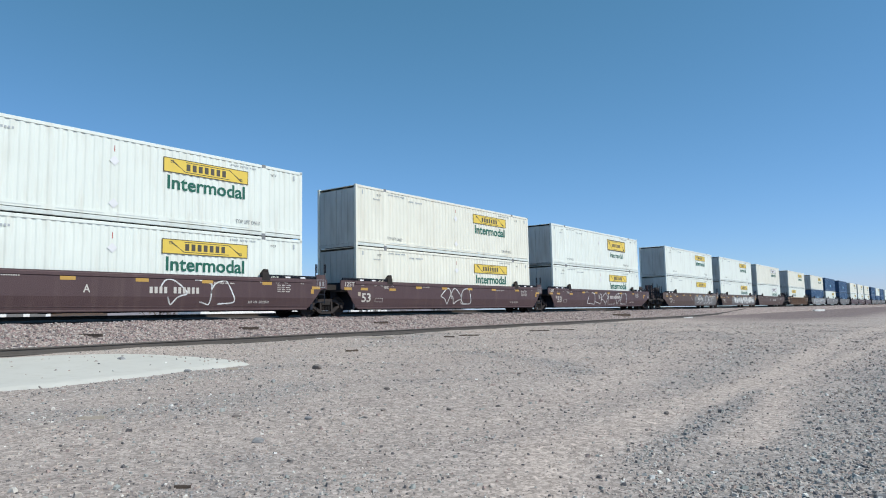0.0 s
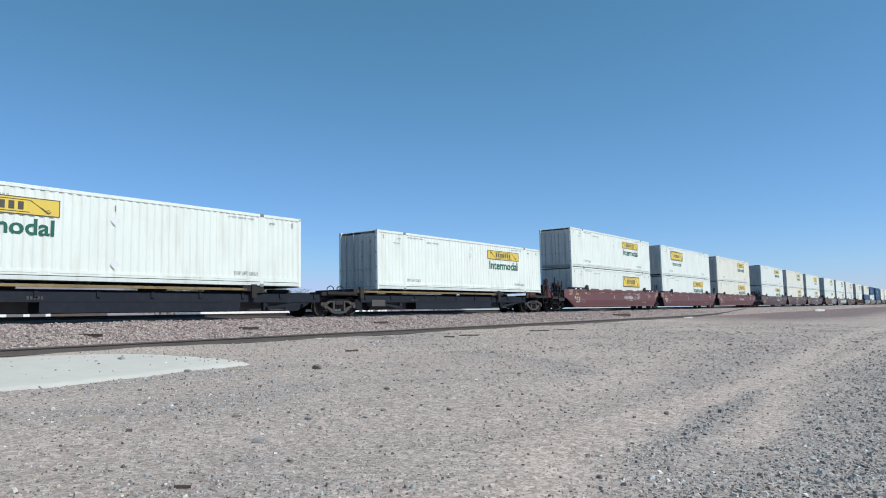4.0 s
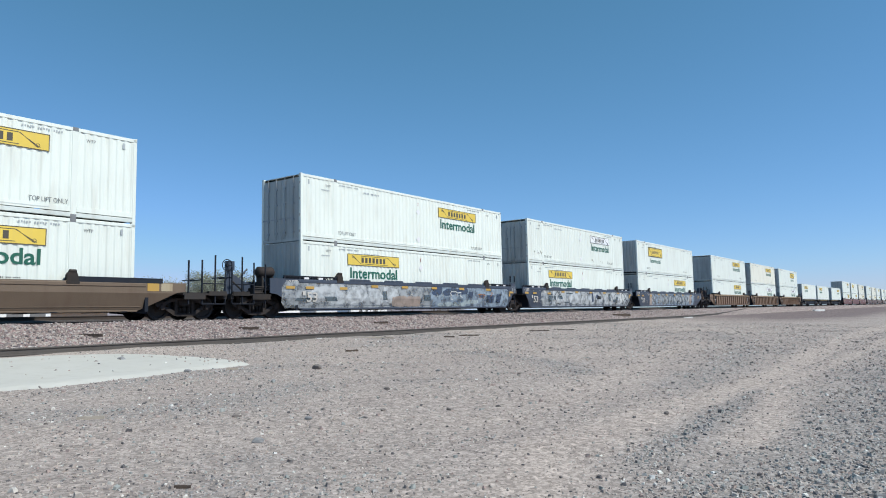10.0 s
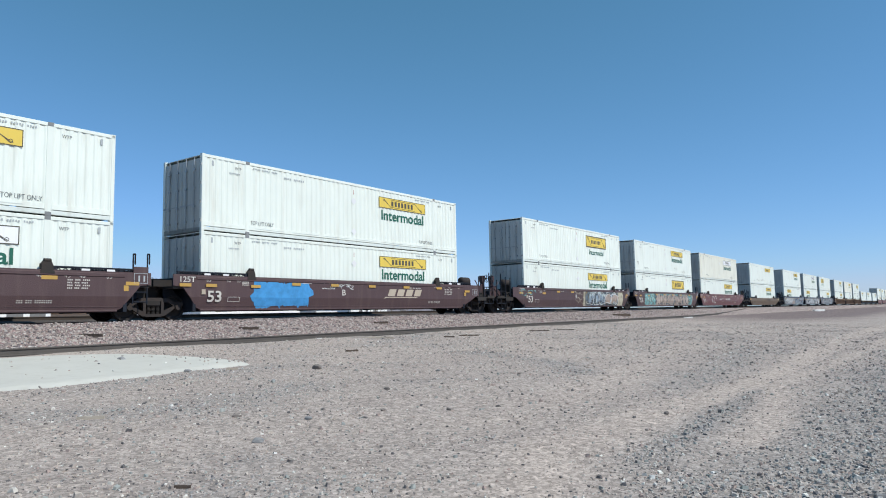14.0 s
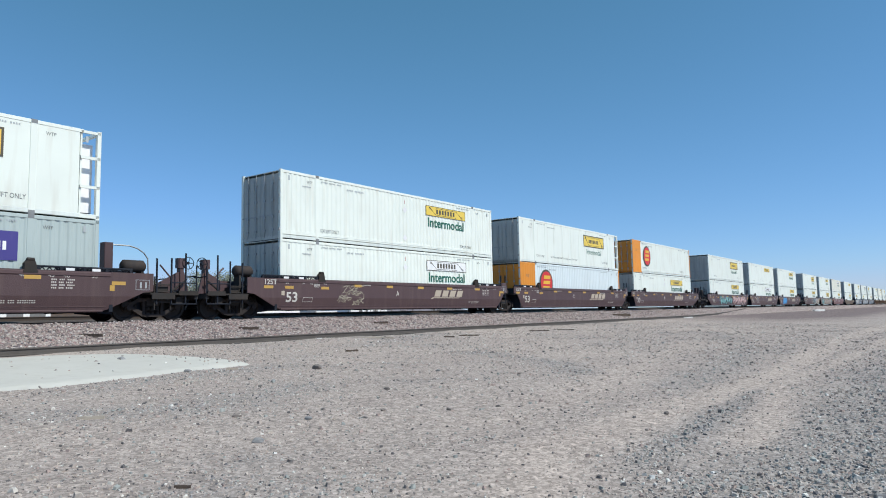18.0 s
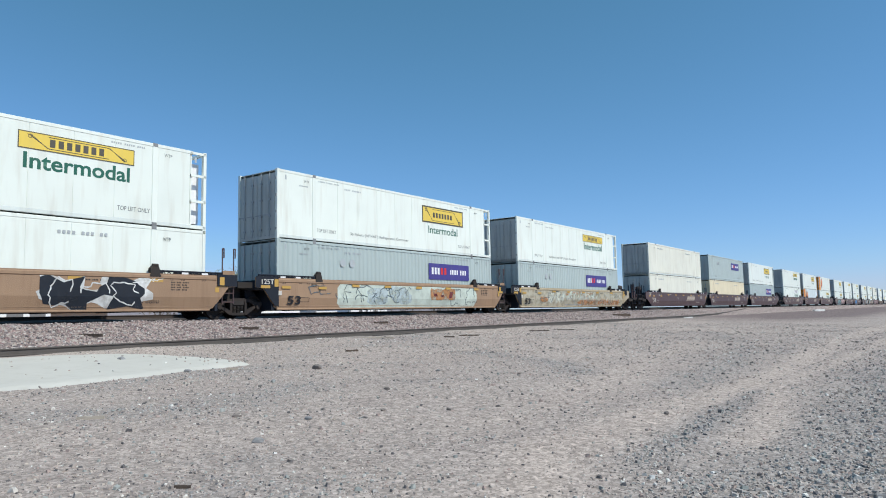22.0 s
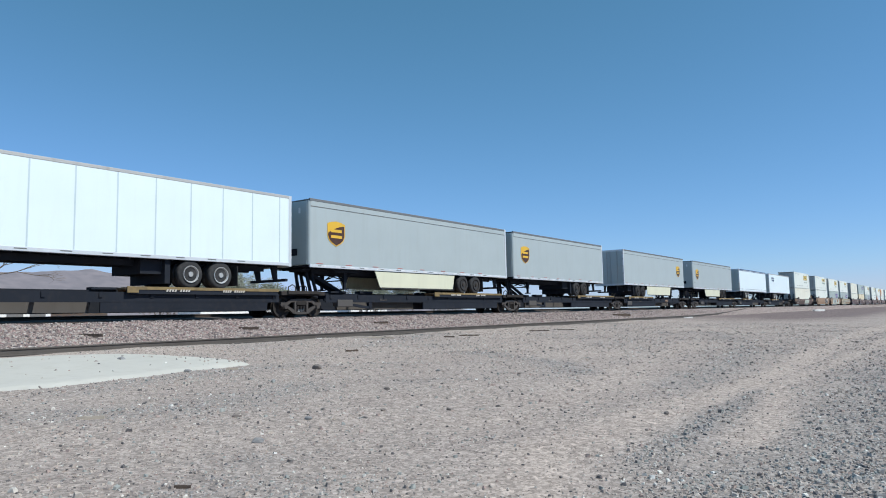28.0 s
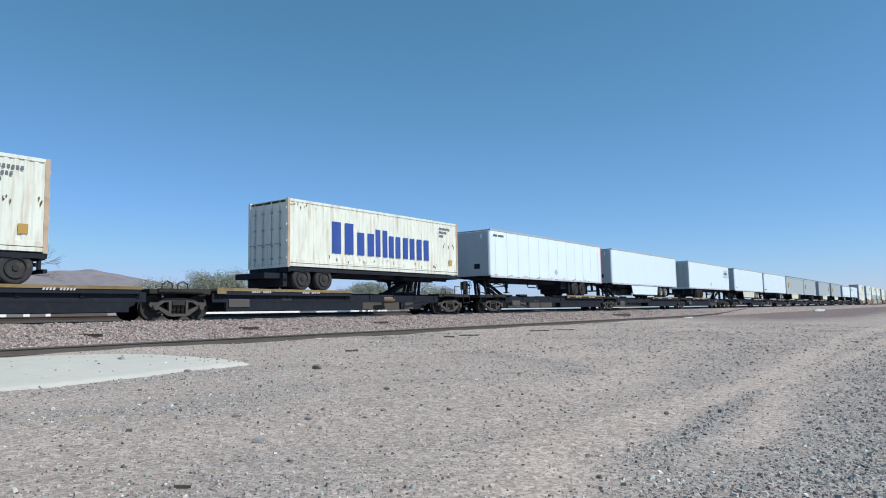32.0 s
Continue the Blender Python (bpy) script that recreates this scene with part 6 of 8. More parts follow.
def bed_material():
    mat, n, l, b = nodes_of("ballast_bed")
    geo = n.new("ShaderNodeNewGeometry")
    v = n.new("ShaderNodeTexVoronoi")
    v.inputs["Scale"].default_value = 17
    l.new(geo.outputs["Position"], v.inputs["Vector"])
    sp = n.new("ShaderNodeSeparateColor")
    l.new(v.outputs["Color"], sp.inputs["Color"])
    rp = n.new("ShaderNodeValToRGB")
    rp.color_ramp.interpolation = "CONSTANT"
    for i, (p, col) in enumerate(BALLAST_COLOURS):
        e = rp.color_ramp.elements[i] if i < 2 else rp.color_ramp.elements.new(p)
        e.position, e.color = p, (*col, 1)
    l.new(sp.outputs["Red"], rp.inputs["Fac"])
    # grime and under-train shade painted dark into the stones beyond the near rail
    sep = n.new("ShaderNodeSeparateXYZ")
    l.new(geo.outputs["Position"], sep.inputs["Vector"])
    shade_grime = n.new("ShaderNodeMapRange")
    shade_grime.inputs["From Min"].default_value, shade_grime.inputs["From Max"].default_value = 21.7, 22.3
    shade_grime.inputs["To Max"].default_value = 0.8
    l.new(sep.outputs["Y"], shade_grime.inputs["Value"])
    mix = n.new("ShaderNodeMix")
    mix.data_type = "RGBA"
    mix.inputs["B"].default_value = (0.045, 0.04, 0.036, 1)
    l.new(rp.outputs["Color"], mix.inputs["A"])
    l.new(shade_grime.outputs["Result"], mix.inputs["Factor"])
    l.new(mix.outputs["Result"], b.inputs["Base Color"])
    b.inputs["Roughness"].default_value = 0.9
    b.inputs["Specular IOR Level"].default_value = 0.15
    bp = n.new("ShaderNodeBump")
    bp.inputs["Strength"].default_value, bp.inputs["Distance"].default_value = 0.9, 0.05
    bp.invert = True
    l.new(v.outputs["Distance"], bp.inputs["Height"])
    l.new(bp.outputs["Normal"], b.inputs["Normal"])
    return mat


BED_Y = [17.45, 17.75, 18.6, 20.9, 21.3, 22.0, 24.4, 25.2, 25.9, 26.5, 27.2, 29.7, 30.3, 32.2]
BED_Z = [-0.80, -0.68, -0.46, -0.06, -0.04, -0.17, -0.20, -0.16, -0.16, 0.0, 0.06, 0.06, 0.0, -0.66]


def bed_z(x, y):
    return np.interp(y, BED_Y, BED_Z) + 0.02 * np.sin(x * 1.3 + y * 2) * np.sin(y * 3.1 + x * 0.4) + 0.012 * np.sin(x * 5.1 + 2 * y)


bed_x = axis(-6, 60, 0.6, -1500, 2200)
tag_structure(sheet("ballast_bed", bed_x, np.interp(np.linspace(0, len(BED_Y) - 1, 60), range(len(BED_Y)), BED_Y), bed_z, bed_material()), "pinkish grey crushed-stone track bed", "ballast")


# ---- rails and ties ----
def rail_section():
    return [(-0.075, 0.0), (0.075, 0.0), (0.075, 0.012), (0.012, 0.035), (0.010, 0.125), (0.036, 0.14), (0.036, 0.165), (0.028, 0.172), (-0.028, 0.172), (-0.036, 0.165), (-0.036, 0.14), (-0.010, 0.125), (-0.012, 0.035), (-0.075, 0.012)]


def rail(name, path, material, label):
    bm = bmesh.new()
    rings = []
    for x, y, z in path:
        rings.append([bm.verts.new((x, y + a, z - 0.172 + b)) for a, b in rail_section()])
    for a, b in zip(rings, rings[1:]):
        for i in range(len(a)):
            j = (i + 1) % len(a)
            bm.faces.new((a[i], a[j], b[j], b[i]))
    bm.faces.new(rings[0][::-1])
    bm.faces.new(rings[-1])
    bmesh.ops.recalc_face_normals(bm, faces=bm.faces)
    me = bpy.data.meshes.new(name)
    bm.to_mesh(me)
    bm.free()
    me.materials.append(material)
    return tagged(new(name, me), label, "rail", "rails", "structure")


RAIL_STEEL = paint("rail_steel", (0.055, 0.043, 0.036), 0.7, 0.1, 0.5, (0.10, 0.06, 0.045), 0, 0.1, 0.004)
OLD_RAIL = paint("old_brown_rail", (0.10, 0.088, 0.078), 0.75, 0.1, 0.5, (0.055, 0.045, 0.04), 0, 0.1, 0.006)
for k, yy in enumerate((TRACK_Y - 0.755, TRACK_Y + 0.755)):
    rail(f"rail_{k + 1}", [(-1500, yy, 0), (2200, yy, 0)], RAIL_STEEL, "steel rail of the main track")
for k, yy in enumerate((27.7, 29.2)):
    rail(f"rail_{k + 3}", [(-1500, yy, 0.215), (2200, yy, 0.215)], RAIL_STEEL, "steel rail of the second track behind")
side_path = [(-60, 17.5, -0.56), (40, 17.5, -0.56), (52, 17.52, -0.56), (60, 17.6, -0.55), (67, 17.9, -0.50), (74, 18.5, -0.40), (82, 19.4, -0.24), (90, 20.3, -0.10)]
rail("rail_5", side_path, OLD_RAIL, "old brown rail lying along the foot of the ballast")

track = tag_structure(new("track"), "wooden cross ties under the main track", "track")
TIE = paint("creosoted_tie", (0.06, 0.048, 0.042), 0.9, 0, 0.4, (0.13, 0.10, 0.085), 0, 0.15, 0.01)
for i in range(66):
    x = -8 + i * 0.55
    part("tie", "tie", lambda bm: chamfered(bm, -0.12, 0.12, -1.42, 1.42, -0.18, 0.0, 0.015), TIE, track, (x, TRACK_Y + 0.03 * math.sin(i * 7.3), -0.172))

# ---- loose stones ----
rs = np.random.RandomState(5)
n = 15000
bx = 3.5 + 75 * rs.beta(1.0, 2.2, n)
by = rs.uniform(17.6, 21.5, n)
tagged(stones("ballast_stones", bx, by, bed_z(bx, by), rs.uniform(0.022, 0.045, n), BALLAST, 3, 0.8), "loose pinkish grey ballast stones", "ballast", kind="stuff")

GRAVEL = stone_material("desert_gravel", [(0.0, (0.40, 0.34, 0.30)), (0.26, (0.28, 0.245, 0.225)), (0.44, (0.46, 0.40, 0.35)), (0.58, (0.12, 0.112, 0.112)), (0.70, (0.31, 0.32, 0.30)), (0.82, (0.37, 0.29, 0.26)), (0.90, (0.54, 0.50, 0.45)), (0.97, (0.70, 0.68, 0.63))])
CRUSHED = stone_material("crushed_blue_grey_stone", [(0.0, (0.37, 0.345, 0.325)), (0.24, (0.26, 0.252, 0.248)), (0.42, (0.45, 0.41, 0.375)), (0.58, (0.125, 0.122, 0.128)), (0.69, (0.28, 0.30, 0.285)), (0.78, (0.37, 0.30, 0.27)), (0.89, (0.52, 0.50, 0.47)), (0.97, (0.66, 0.65, 0.62))])
n = 190000
rr = 3.2 * np.exp(rs.uniform(0, math.log(40 / 3.2), n))
aa = np.radians(rs.uniform(-1, 77, n))
gx, gy = rr * np.cos(aa), rr * np.sin(aa)
keep = (rs.uniform(0, 1, n) < (0.30 + 0.35 * rubble(gx, gy)) * (1 - 0.75 * dust(gx, gy)) * np.clip(0.8 + 0.6 * wander(gx, gy, 0.9, 4.0), 0.25, 1)) & (gy < 17.2)
gx, gy, rr = gx[keep], gy[keep], rr[keep]
sz = np.minimum(np.exp(rs.normal(-5.1, 0.5, len(gx))) * np.clip(0.75 + rr / 16, 0.8, 2.0), 0.04)
m = 21000
wx, wy = 2.5 + 48 * rs.beta(1.0, 1.4, m), rs.uniform(0.5, 17, m)
sel = (np.hypot(wx, wy) > 4) & (rs.uniform(0, 1, m) > 0.7 * dust(wx, wy))
gx, gy = np.concatenate([gx, wx[sel]]), np.concatenate([gy, wy[sel]])
sz = np.concatenate([sz, np.exp(rs.normal(-4.75, 0.38, sel.sum())) * np.clip(np.hypot(wx, wy)[sel] / 11, 0.8, 2.0)])
gz = ground_z(gx, gy)
# crushed stone, thick where the grey patches lie
n = 260000
kr = 3.1 * np.exp(rs.uniform(0, math.log(46 / 3.1), n))
ka = np.radians(rs.uniform(-1, 77, n))
kx, ky = kr * np.cos(ka), kr * np.sin(ka)
cover = rubble(kx, ky)
keep = (rs.uniform(0, 1, n) < 0.46 * cover ** 1.4 * np.clip(0.85 + 0.5 * wander(kx, ky, 1.9, 1.0), 0.3, 1)) & (ky < 17.1)
kx, ky, kr, cover = kx[keep], ky[keep], kr[keep], cover[keep]
ksz = np.clip(np.exp(rs.normal(-4.62, 0.42, len(kx))) * np.clip(0.75 + kr / 22, 0.85, 1.9) * (0.75 + 0.35 * cover), 0.004, 0.036)
tagged(stones("crushed_stone", kx, ky, ground_z(kx, ky), ksz, CRUSHED, 21, 0.72), "patches of crushed blue-grey stone on the earth", "gravel", kind="stuff")
# a few pebbles lie on the mud pan
m = 70
wx = 9.6 - 4.6 * rs.uniform(0, 1, m) ** 1.6
wy = 12.5 + rs.uniform(0, 1, m) * np.clip((10.1 - wx) * 1.2, 0.2, 3.2)
gx, gy = np.concatenate([gx, wx]), np.concatenate([gy, wy])
gz, sz = np.concatenate([gz, ground_z(wx, wy) + 0.06]), np.concatenate([sz, rs.uniform(0.012, 0.03, m)])
tagged(stones("gravel", gx, gy, gz, sz, GRAVEL, 9, 0.8), "scattered grey and tan gravel", "gravel", kind="stuff")


def rock(x, y, size, colour, seed, label, flat=0.6):
    r = random.Random(seed)
    bm = bmesh.new()
    bmesh.ops.create_icosphere(bm, subdivisions=2, radius=1)
    for v in bm.verts:
        d = v.co.normalized()
        k = 1 + 0.28 * noise.noise(d * 1.7 + Vector((seed, 0, 0))) + 0.12 * noise.noise(d * 4.1 + Vector((0, seed, 0)))
        v.co = Vector((d.x * k * size * 1.25, d.y * k * size * 0.8, d.z * k * size * flat))
    me = bpy.data.meshes.new("rock")
    bm.to_mesh(me)
    bm.free()
    me.materials.append(colour)
    ob = tagged(new("rock", me), label, "rock", "rocks on the ground")
    ob.location = (x, y, float(ground_z(np.array(x), np.array(y))) + size * flat * 0.55)
    ob.rotation_euler = (0, 0, r.uniform(0, 6))
    return ob


DARK_ROCK = paint("dark_rock", (0.19, 0.165, 0.15), 0.9, 0, 0.5, (0.24, 0.20, 0.17), 0, 0.15, 0.01)
GREY_ROCK = paint("grey_rock", (0.25, 0.25, 0.25), 0.9, 0, 0.4, (0.36, 0.31, 0.27), 0, 0.15, 0.01)
for i, (x, y, size, colour, label) in enumerate((
        (9.45, 10.2, 0.105, DARK_ROCK, "dark brown rock lying on the gravel"), (7.65, 14.33, 0.11, GREY_ROCK, "grey rock on the pale dried mud"), (8.29, 2.84, 0.04, DARK_ROCK, "small dark rock by the wheel track"),
        (8.12, 7.18, 0.045, DARK_ROCK, "dark rock on the ground"), (5.6, 6.2, 0.04, GREY_ROCK, "grey rock on the ground"), (7.13, 5.25, 0.035, DARK_ROCK, "small dark rock on the ground"), (7.72, 12.0, 0.05, GREY_ROCK, "grey rock beside the dried mud"),
        (6.6, 5.9, 0.035, DARK_ROCK, "small brown rock on the ground"), (5.1, 6.9, 0.042, DARK_ROCK, "small dark rock on the ground"), (4.4, 5.6, 0.05, GREY_ROCK, "grey rock on the ground"), (10.8, 8.2, 0.045, GREY_ROCK, "grey rock on the ground"), (7.7, 9.4, 0.05, GREY_ROCK, "flat grey rock on the gravel"))):
    rock(x, y, size, colour, i + 3, label)


def plank(x, y, length, width, height, turn, material, label, name="board"):
    bm = bmesh.new()
    m = 7
    rings = []
    r = random.Random(int(x * 100))
    for i in range(m):
        t = i / (m - 1)
        w = width * (0.55 + 0.45 * math.sin(math.pi * min(1, t + 0.15))) * r.uniform(0.85, 1.1)
        h = height * r.uniform(0.8, 1.1)
        rings.append([bm.verts.new((length * (t - 0.5), q * w / 2, z * h)) for q, z in ((-1, 0), (1, 0), (0.8, 1), (-0.8, 1))])
    for a, b in zip(rings, rings[1:]):
        for i in range(4):
            j = (i + 1) % 4
            bm.faces.new((a[i], a[j], b[j], b[i]))
    bm.faces.new(rings[0])
    bm.faces.new(rings[-1][::-1])
    bmesh.ops.recalc_face_normals(bm, faces=bm.faces)
    me = bpy.data.meshes.new(name)
    bm.to_mesh(me)
    bm.free()
    me.materials.append(material)
    ob = tagged(new(name, me), label, "debris")
    z = bed_z(np.array(x), np.array(y)) if y > 17.6 else ground_z(np.array(x), np.array(y))
    ob.location, ob.rotation_euler = (x, y, float(z)), (0, 0, radians(turn))
    return ob


OLD_WOOD = paint("grey_old_wood", (0.38, 0.33, 0.27), 0.9, 0, 0.5, (0.16, 0.12, 0.09), 0, 0.1, 0.01)
DARK_WOOD = paint("dark_rotten_wood", (0.09, 0.065, 0.05), 0.9, 0, 0.4, (0.2, 0.16, 0.13), 0, 0.1, 0.01)
plank(2.93, 4.61, 0.15, 0.026, 0.022, -58, DARK_WOOD, "dark splinter of wood on the gravel", "wood_splinter")
plank(3.95, 8.05, 0.30, 0.05, 0.035, -45, OLD_WOOD, "grey weathered stick on the gravel", "stick")
for x, y, length, turn in ((21.4, 14.75, 0.75, -50), (27.4, 15.0, 0.9, -57), (29.0, 14.5, 0.8, -48), (20.2, 14.8, 0.4, -60), (17.6, 16.0, 1.1, -54), (8.5, 11.65, 0.22, -40), (13.2, 12.9, 0.35, -30)):
    plank(x, y, length, 0.06, 0.05, turn, OLD_WOOD if x in (17.6, 8.5) else DARK_WOOD, "pale weathered splinter of wood on the earth" if x in (17.6, 8.5) else "dark splinter of wood on the earth", "wood_splinter")
PALE_SCRAP = paint("pale_scrap", (0.72, 0.71, 0.68), 0.8, 0, 0.3, (0.4, 0.36, 0.3), 0, 0.06, 0.004)
for x, y, length, label in ((109.6, 15.0, 1.6, "pale slab of scrap on the brown spoil"), (55.9, 17.0, 0.7, "pale scrap beside the old rail"), (15.9, 17.05, 0.16, "small white scrap beside the rail"), (20.9, 17.1, 0.14, "small white scrap beside the rail")):
    plank(x, y, length, length * 0.4, length * 0.16, -48, PALE_SCRAP, label, "scrap")
plank(9.2, 18.9, 0.9, 0.10, 0.09, -75, DARK_WOOD, "dark rotten tie fragment on the ballast slope", "tie_fragment")
plank(14.6, 19.1, 0.7, 0.10, 0.09, -60, DARK_WOOD, "dark rotten tie fragment on the ballast slope", "tie_fragment")
plank(21.5, 19.3, 0.6, 0.12, 0.09, -50, DARK_WOOD, "dark rotten tie fragment on the ballast slope", "tie_fragment")
plank(46.5, 18.8, 1.3, 0.3, 0.2, -40, DARK_WOOD, "dark broken tie on the ballast slope", "tie_fragment")


# ---- the pale dried-mud pan ----
def mud_pan():
    rim_pts = [(3.1, 17.2), (2.2, 15.0), (2.6, 12.2), (4.25, 11.75), (4.95, 11.55), (5.8, 11.55), (6.7, 11.7), (7.75, 11.92), (8.95, 12.2), (9.62, 12.2), (9.85, 12.85), (9.55, 14.0), (9.2, 15.1), (8.75, 15.95), (7.6, 16.75), (5.0, 17.1)]
    bm = bmesh.new()
    r = random.Random(4)
    pts = []
    for i, (x, y) in enumerate(rim_pts):
        x2, y2 = rim_pts[(i + 1) % len(rim_pts)]
        for k in range(6):
            t = k / 6
            pts.append((x + (x2 - x) * t - (x - 6.3) * (w := r.uniform(-0.012, 0.012)), y + (y2 - y) * t - (y - 14.4) * w))
    cx, cy = 6.3, 14.4
    rings = []
    for f in (1.0, 0.965, 0.93, 0.86, 0.8, 0.7, 0.6, 0.5, 0.4, 0.3, 0.2, 0.1):
        rg = []
        for x, y in pts:
            px, py = cx + (x - cx) * f, cy + (y - cy) * f
            z = float(ground_z(np.array(px), np.array(py))) + (0.06 if f < 0.9 else 0.035 if f < 0.95 else -0.03)
            rg.append(bm.verts.new((px, py, z)))
        rings.append(rg)
    for a, b in zip(rings, rings[1:]):
        for i in range(len(a)):
            j = (i + 1) % len(a)
            bm.faces.new((a[i], a[j], b[j], b[i]))
    bm.faces.new(rings[-1])
    for f in bm.faces:
        f.smooth = True
    bmesh.ops.recalc_face_normals(bm, faces=bm.faces)
    me = bpy.data.meshes.new("mud_pan")
    bm.to_mesh(me)
    bm.free()
    me.materials.append(paint("pale_dried_mud", (0.50, 0.485, 0.44), 0.9, 0, 0.35, (0.37, 0.34, 0.29), 0, 0.04, 0.004))
    tagged(new("mud_pan", me), "smooth pale pan of dried mud beside the rail", "ground", kind="structure")


mud_pan()


# ---- far side of the line: bushes, buildings, hills ----
def leaf_material(name, col):
    mat, nn, l, b = nodes_of(name)
    geo = nn.new("ShaderNodeNewGeometry")
    hs = nn.new("ShaderNodeHueSaturation")
    hs.inputs["Color"].default_value = (*col, 1)
    v = nn.new("ShaderNodeMapRange")
    v.inputs["To Min"].default_value, v.inputs["To Max"].default_value = 0.55, 1.45
    l.new(geo.outputs["Random Per Island"], v.inputs["Value"])
    l.new(v.outputs["Result"], hs.inputs["Value"])
    l.new(hs.outputs["Color"], b.inputs["Base Color"])
    b.inputs["Roughness"].default_value = 0.7
    return mat


BARK = paint("desert_bark", (0.19, 0.155, 0.125), 0.9, 0, 0.4, (0.2, 0.16, 0.13), 0, 0.1, 0.02)
LEAF = leaf_material("dusty_green_leaf", (0.25, 0.27, 0.205))


def limbs(bm, p, d, length, r, depth, rnd, tips, spread=0.6, droop=0.0):
    q = p + d * length
    rod(bm, p, q, r, 5)
    tips.append(q)
    if depth == 0:
        return
    for _ in range(rnd.choice((2, 3, 3))):
        nd = (d + Vector((rnd.gauss(0, spread), rnd.gauss(0, spread), rnd.gauss(0.05 - droop, spread * 0.6)))).normalized()
        limbs(bm, q, nd, length * rnd.uniform(0.6, 0.85), r * 0.62, depth - 1, rnd, tips, spread, droop)


def bush(x, y, height, width, seed, leaves=900, bare=False):
    rnd = random.Random(seed)
    th = new("bare_tree" if bare else "mesquite_bush")
    th.location = (x, y, float(ground_z(np.array(float(x)), np.array(float(y)))))
    tagged(th, "leafless grey desert tree with fine twigs" if bare else "dusty green mesquite bush with thin upright sprays", "tree" if bare else "bush", "bushes behind the track")
    tips = []

    def wood(bm, which):
        for i in (which,):
            d = Vector((rnd.gauss(0, 0.35), rnd.gauss(0, 0.35), 1)).normalized() if not bare else Vector((0.1, 0, 1)).normalized()
            o = Vector((rnd.uniform(-0.35, 0.35) * width, rnd.uniform(-0.3, 0.3) * width, 0)) if not bare else Vector()
            limbs(bm, o, d, height * (0.27 if bare else 0.34), 0.085 if bare else 0.045, 6 if bare else 3, rnd, tips, 0.5)
    for i in range(1 if bare else 7):
        part("trunk" if bare else "stem", f"wood{seed}_{i}", lambda bm: wood(bm, i), BARK, th)
    if not bare:
        r = np.random.RandomState(seed)
        v, f = [], []
        top = max(t.z for t in tips)
        ts = [t for t in tips]
        for i in range(leaves):
            t = ts[r.randint(len(ts))]
            c = np.array(t) + r.normal(0, 0.27, 3)
            c[2] = max(c[2], 0.1)
            a, s = r.normal(0, 1, 3), r.uniform(0.04, 0.105)
            a /= np.linalg.norm(a)
            b2 = np.cross(a, r.normal(0, 1, 3))
            b2 /= np.linalg.norm(b2)
            k = len(v)
            v += [tuple(c + a * s * 1.4), tuple(c + b2 * s * 0.5), tuple(c - a * s * 1.4), tuple(c - b2 * s * 0.5)]
            f.append((k, k + 1, k + 2, k + 3))
        me = bpy.data.meshes.new("crown")
        me.from_pydata(v, [], f)
        me.materials.append(LEAF)
        cr = new("crown", me)
        cr.parent = th
    return th


def plain_building(x0, x1, y0, y1, h, wall, roof, label, door_x=(), pitch=0.5):
    z = float(ground_z(np.array(x0), np.array(y0))) - 0.1
    th = new("low_building")
    th.location = (x0, y0, z)
    tagged(th, label, "building", "low buildings far behind the track")
    L, D = x1 - x0, y1 - y0

    def walls(bm):
        box(bm, 0, L, 0, 0.2, 0, h)
        box(bm, 0, L, D - 0.2, D, 0, h)
        box(bm, 0, 0.2, 0.2, D - 0.2, 0, h)
        box(bm, L - 0.2, L, 0.2, D - 0.2, 0, h)

    def top(bm):
        for s0, s1 in ((0, D / 2), (D, D / 2)):
            a = [bm.verts.new(p) for p in ((-0.3, s0 - (0.3 if s0 == 0 else -0.3), h), (L + 0.3, s0 - (0.3 if s0 == 0 else -0.3), h), (L + 0.3, s1, h + pitch), (-0.3, s1, h + pitch))]
            b = [bm.verts.new(v.co + Vector((0, 0, 0.1))) for v in a]
            bm.faces.new(a)
            bm.faces.new(b[::-1])
            for i in range(4):
                j = (i + 1) % 4
                bm.faces.new((a[i], b[i], b[j], a[j]))
    part("wall", f"bw{x0:.1f}", walls, wall, th)
    part("roof", f"br{x0:.1f}", top, roof, th)
    for d in door_x:
        part("window", "far_window", lambda bm: (box(bm, 0, 1.2, -0.03, 0.05, 0.9, 1.5)), CAR_GREY, th, (d, 0, 0))


FAR_WHITE = paint("whitewash", (0.80, 0.80, 0.78), 0.8, 0, 0.2, (0.5, 0.45, 0.38))
FAR_ROOF = paint("pale_metal_roof", (0.62, 0.61, 0.58), 0.6, 0.2, 0.2, (0.4, 0.33, 0.28))
FAR_TAN = paint("tan_stucco", (0.45, 0.33, 0.24), 0.9, 0, 0.2, (0.3, 0.22, 0.16))
plain_building(40.0, 52.9, 60, 64, 1.55, FAR_WHITE, FAR_WHITE, "long low whitewashed shed", (), 0.15)
plain_building(55.4, 58.9, 60, 64, 1.4, FAR_WHITE, FAR_ROOF, "short white shed beside the long one", (), 0.15)
plain_building(22.1, 25.9, 60, 64, 1.5, FAR_WHITE, FAR_ROOF, "small white house with dark windows", (0.5, 2.2), 0.15)
plain_building(26.2, 32.7, 64, 67, 1.3, FAR_TAN, FAR_TAN, "long low tan stucco wall", (), 0.05)
plain_building(114, 127, 112, 120, 2.0, FAR_WHITE, FAR_ROOF, "low white shed with a pale roof", (3, 8))
plain_building(36.4, 39.6, 95, 99, 1.9, FAR_WHITE, FAR_WHITE, "small whitewashed cabin far off", (1,), 0.3)
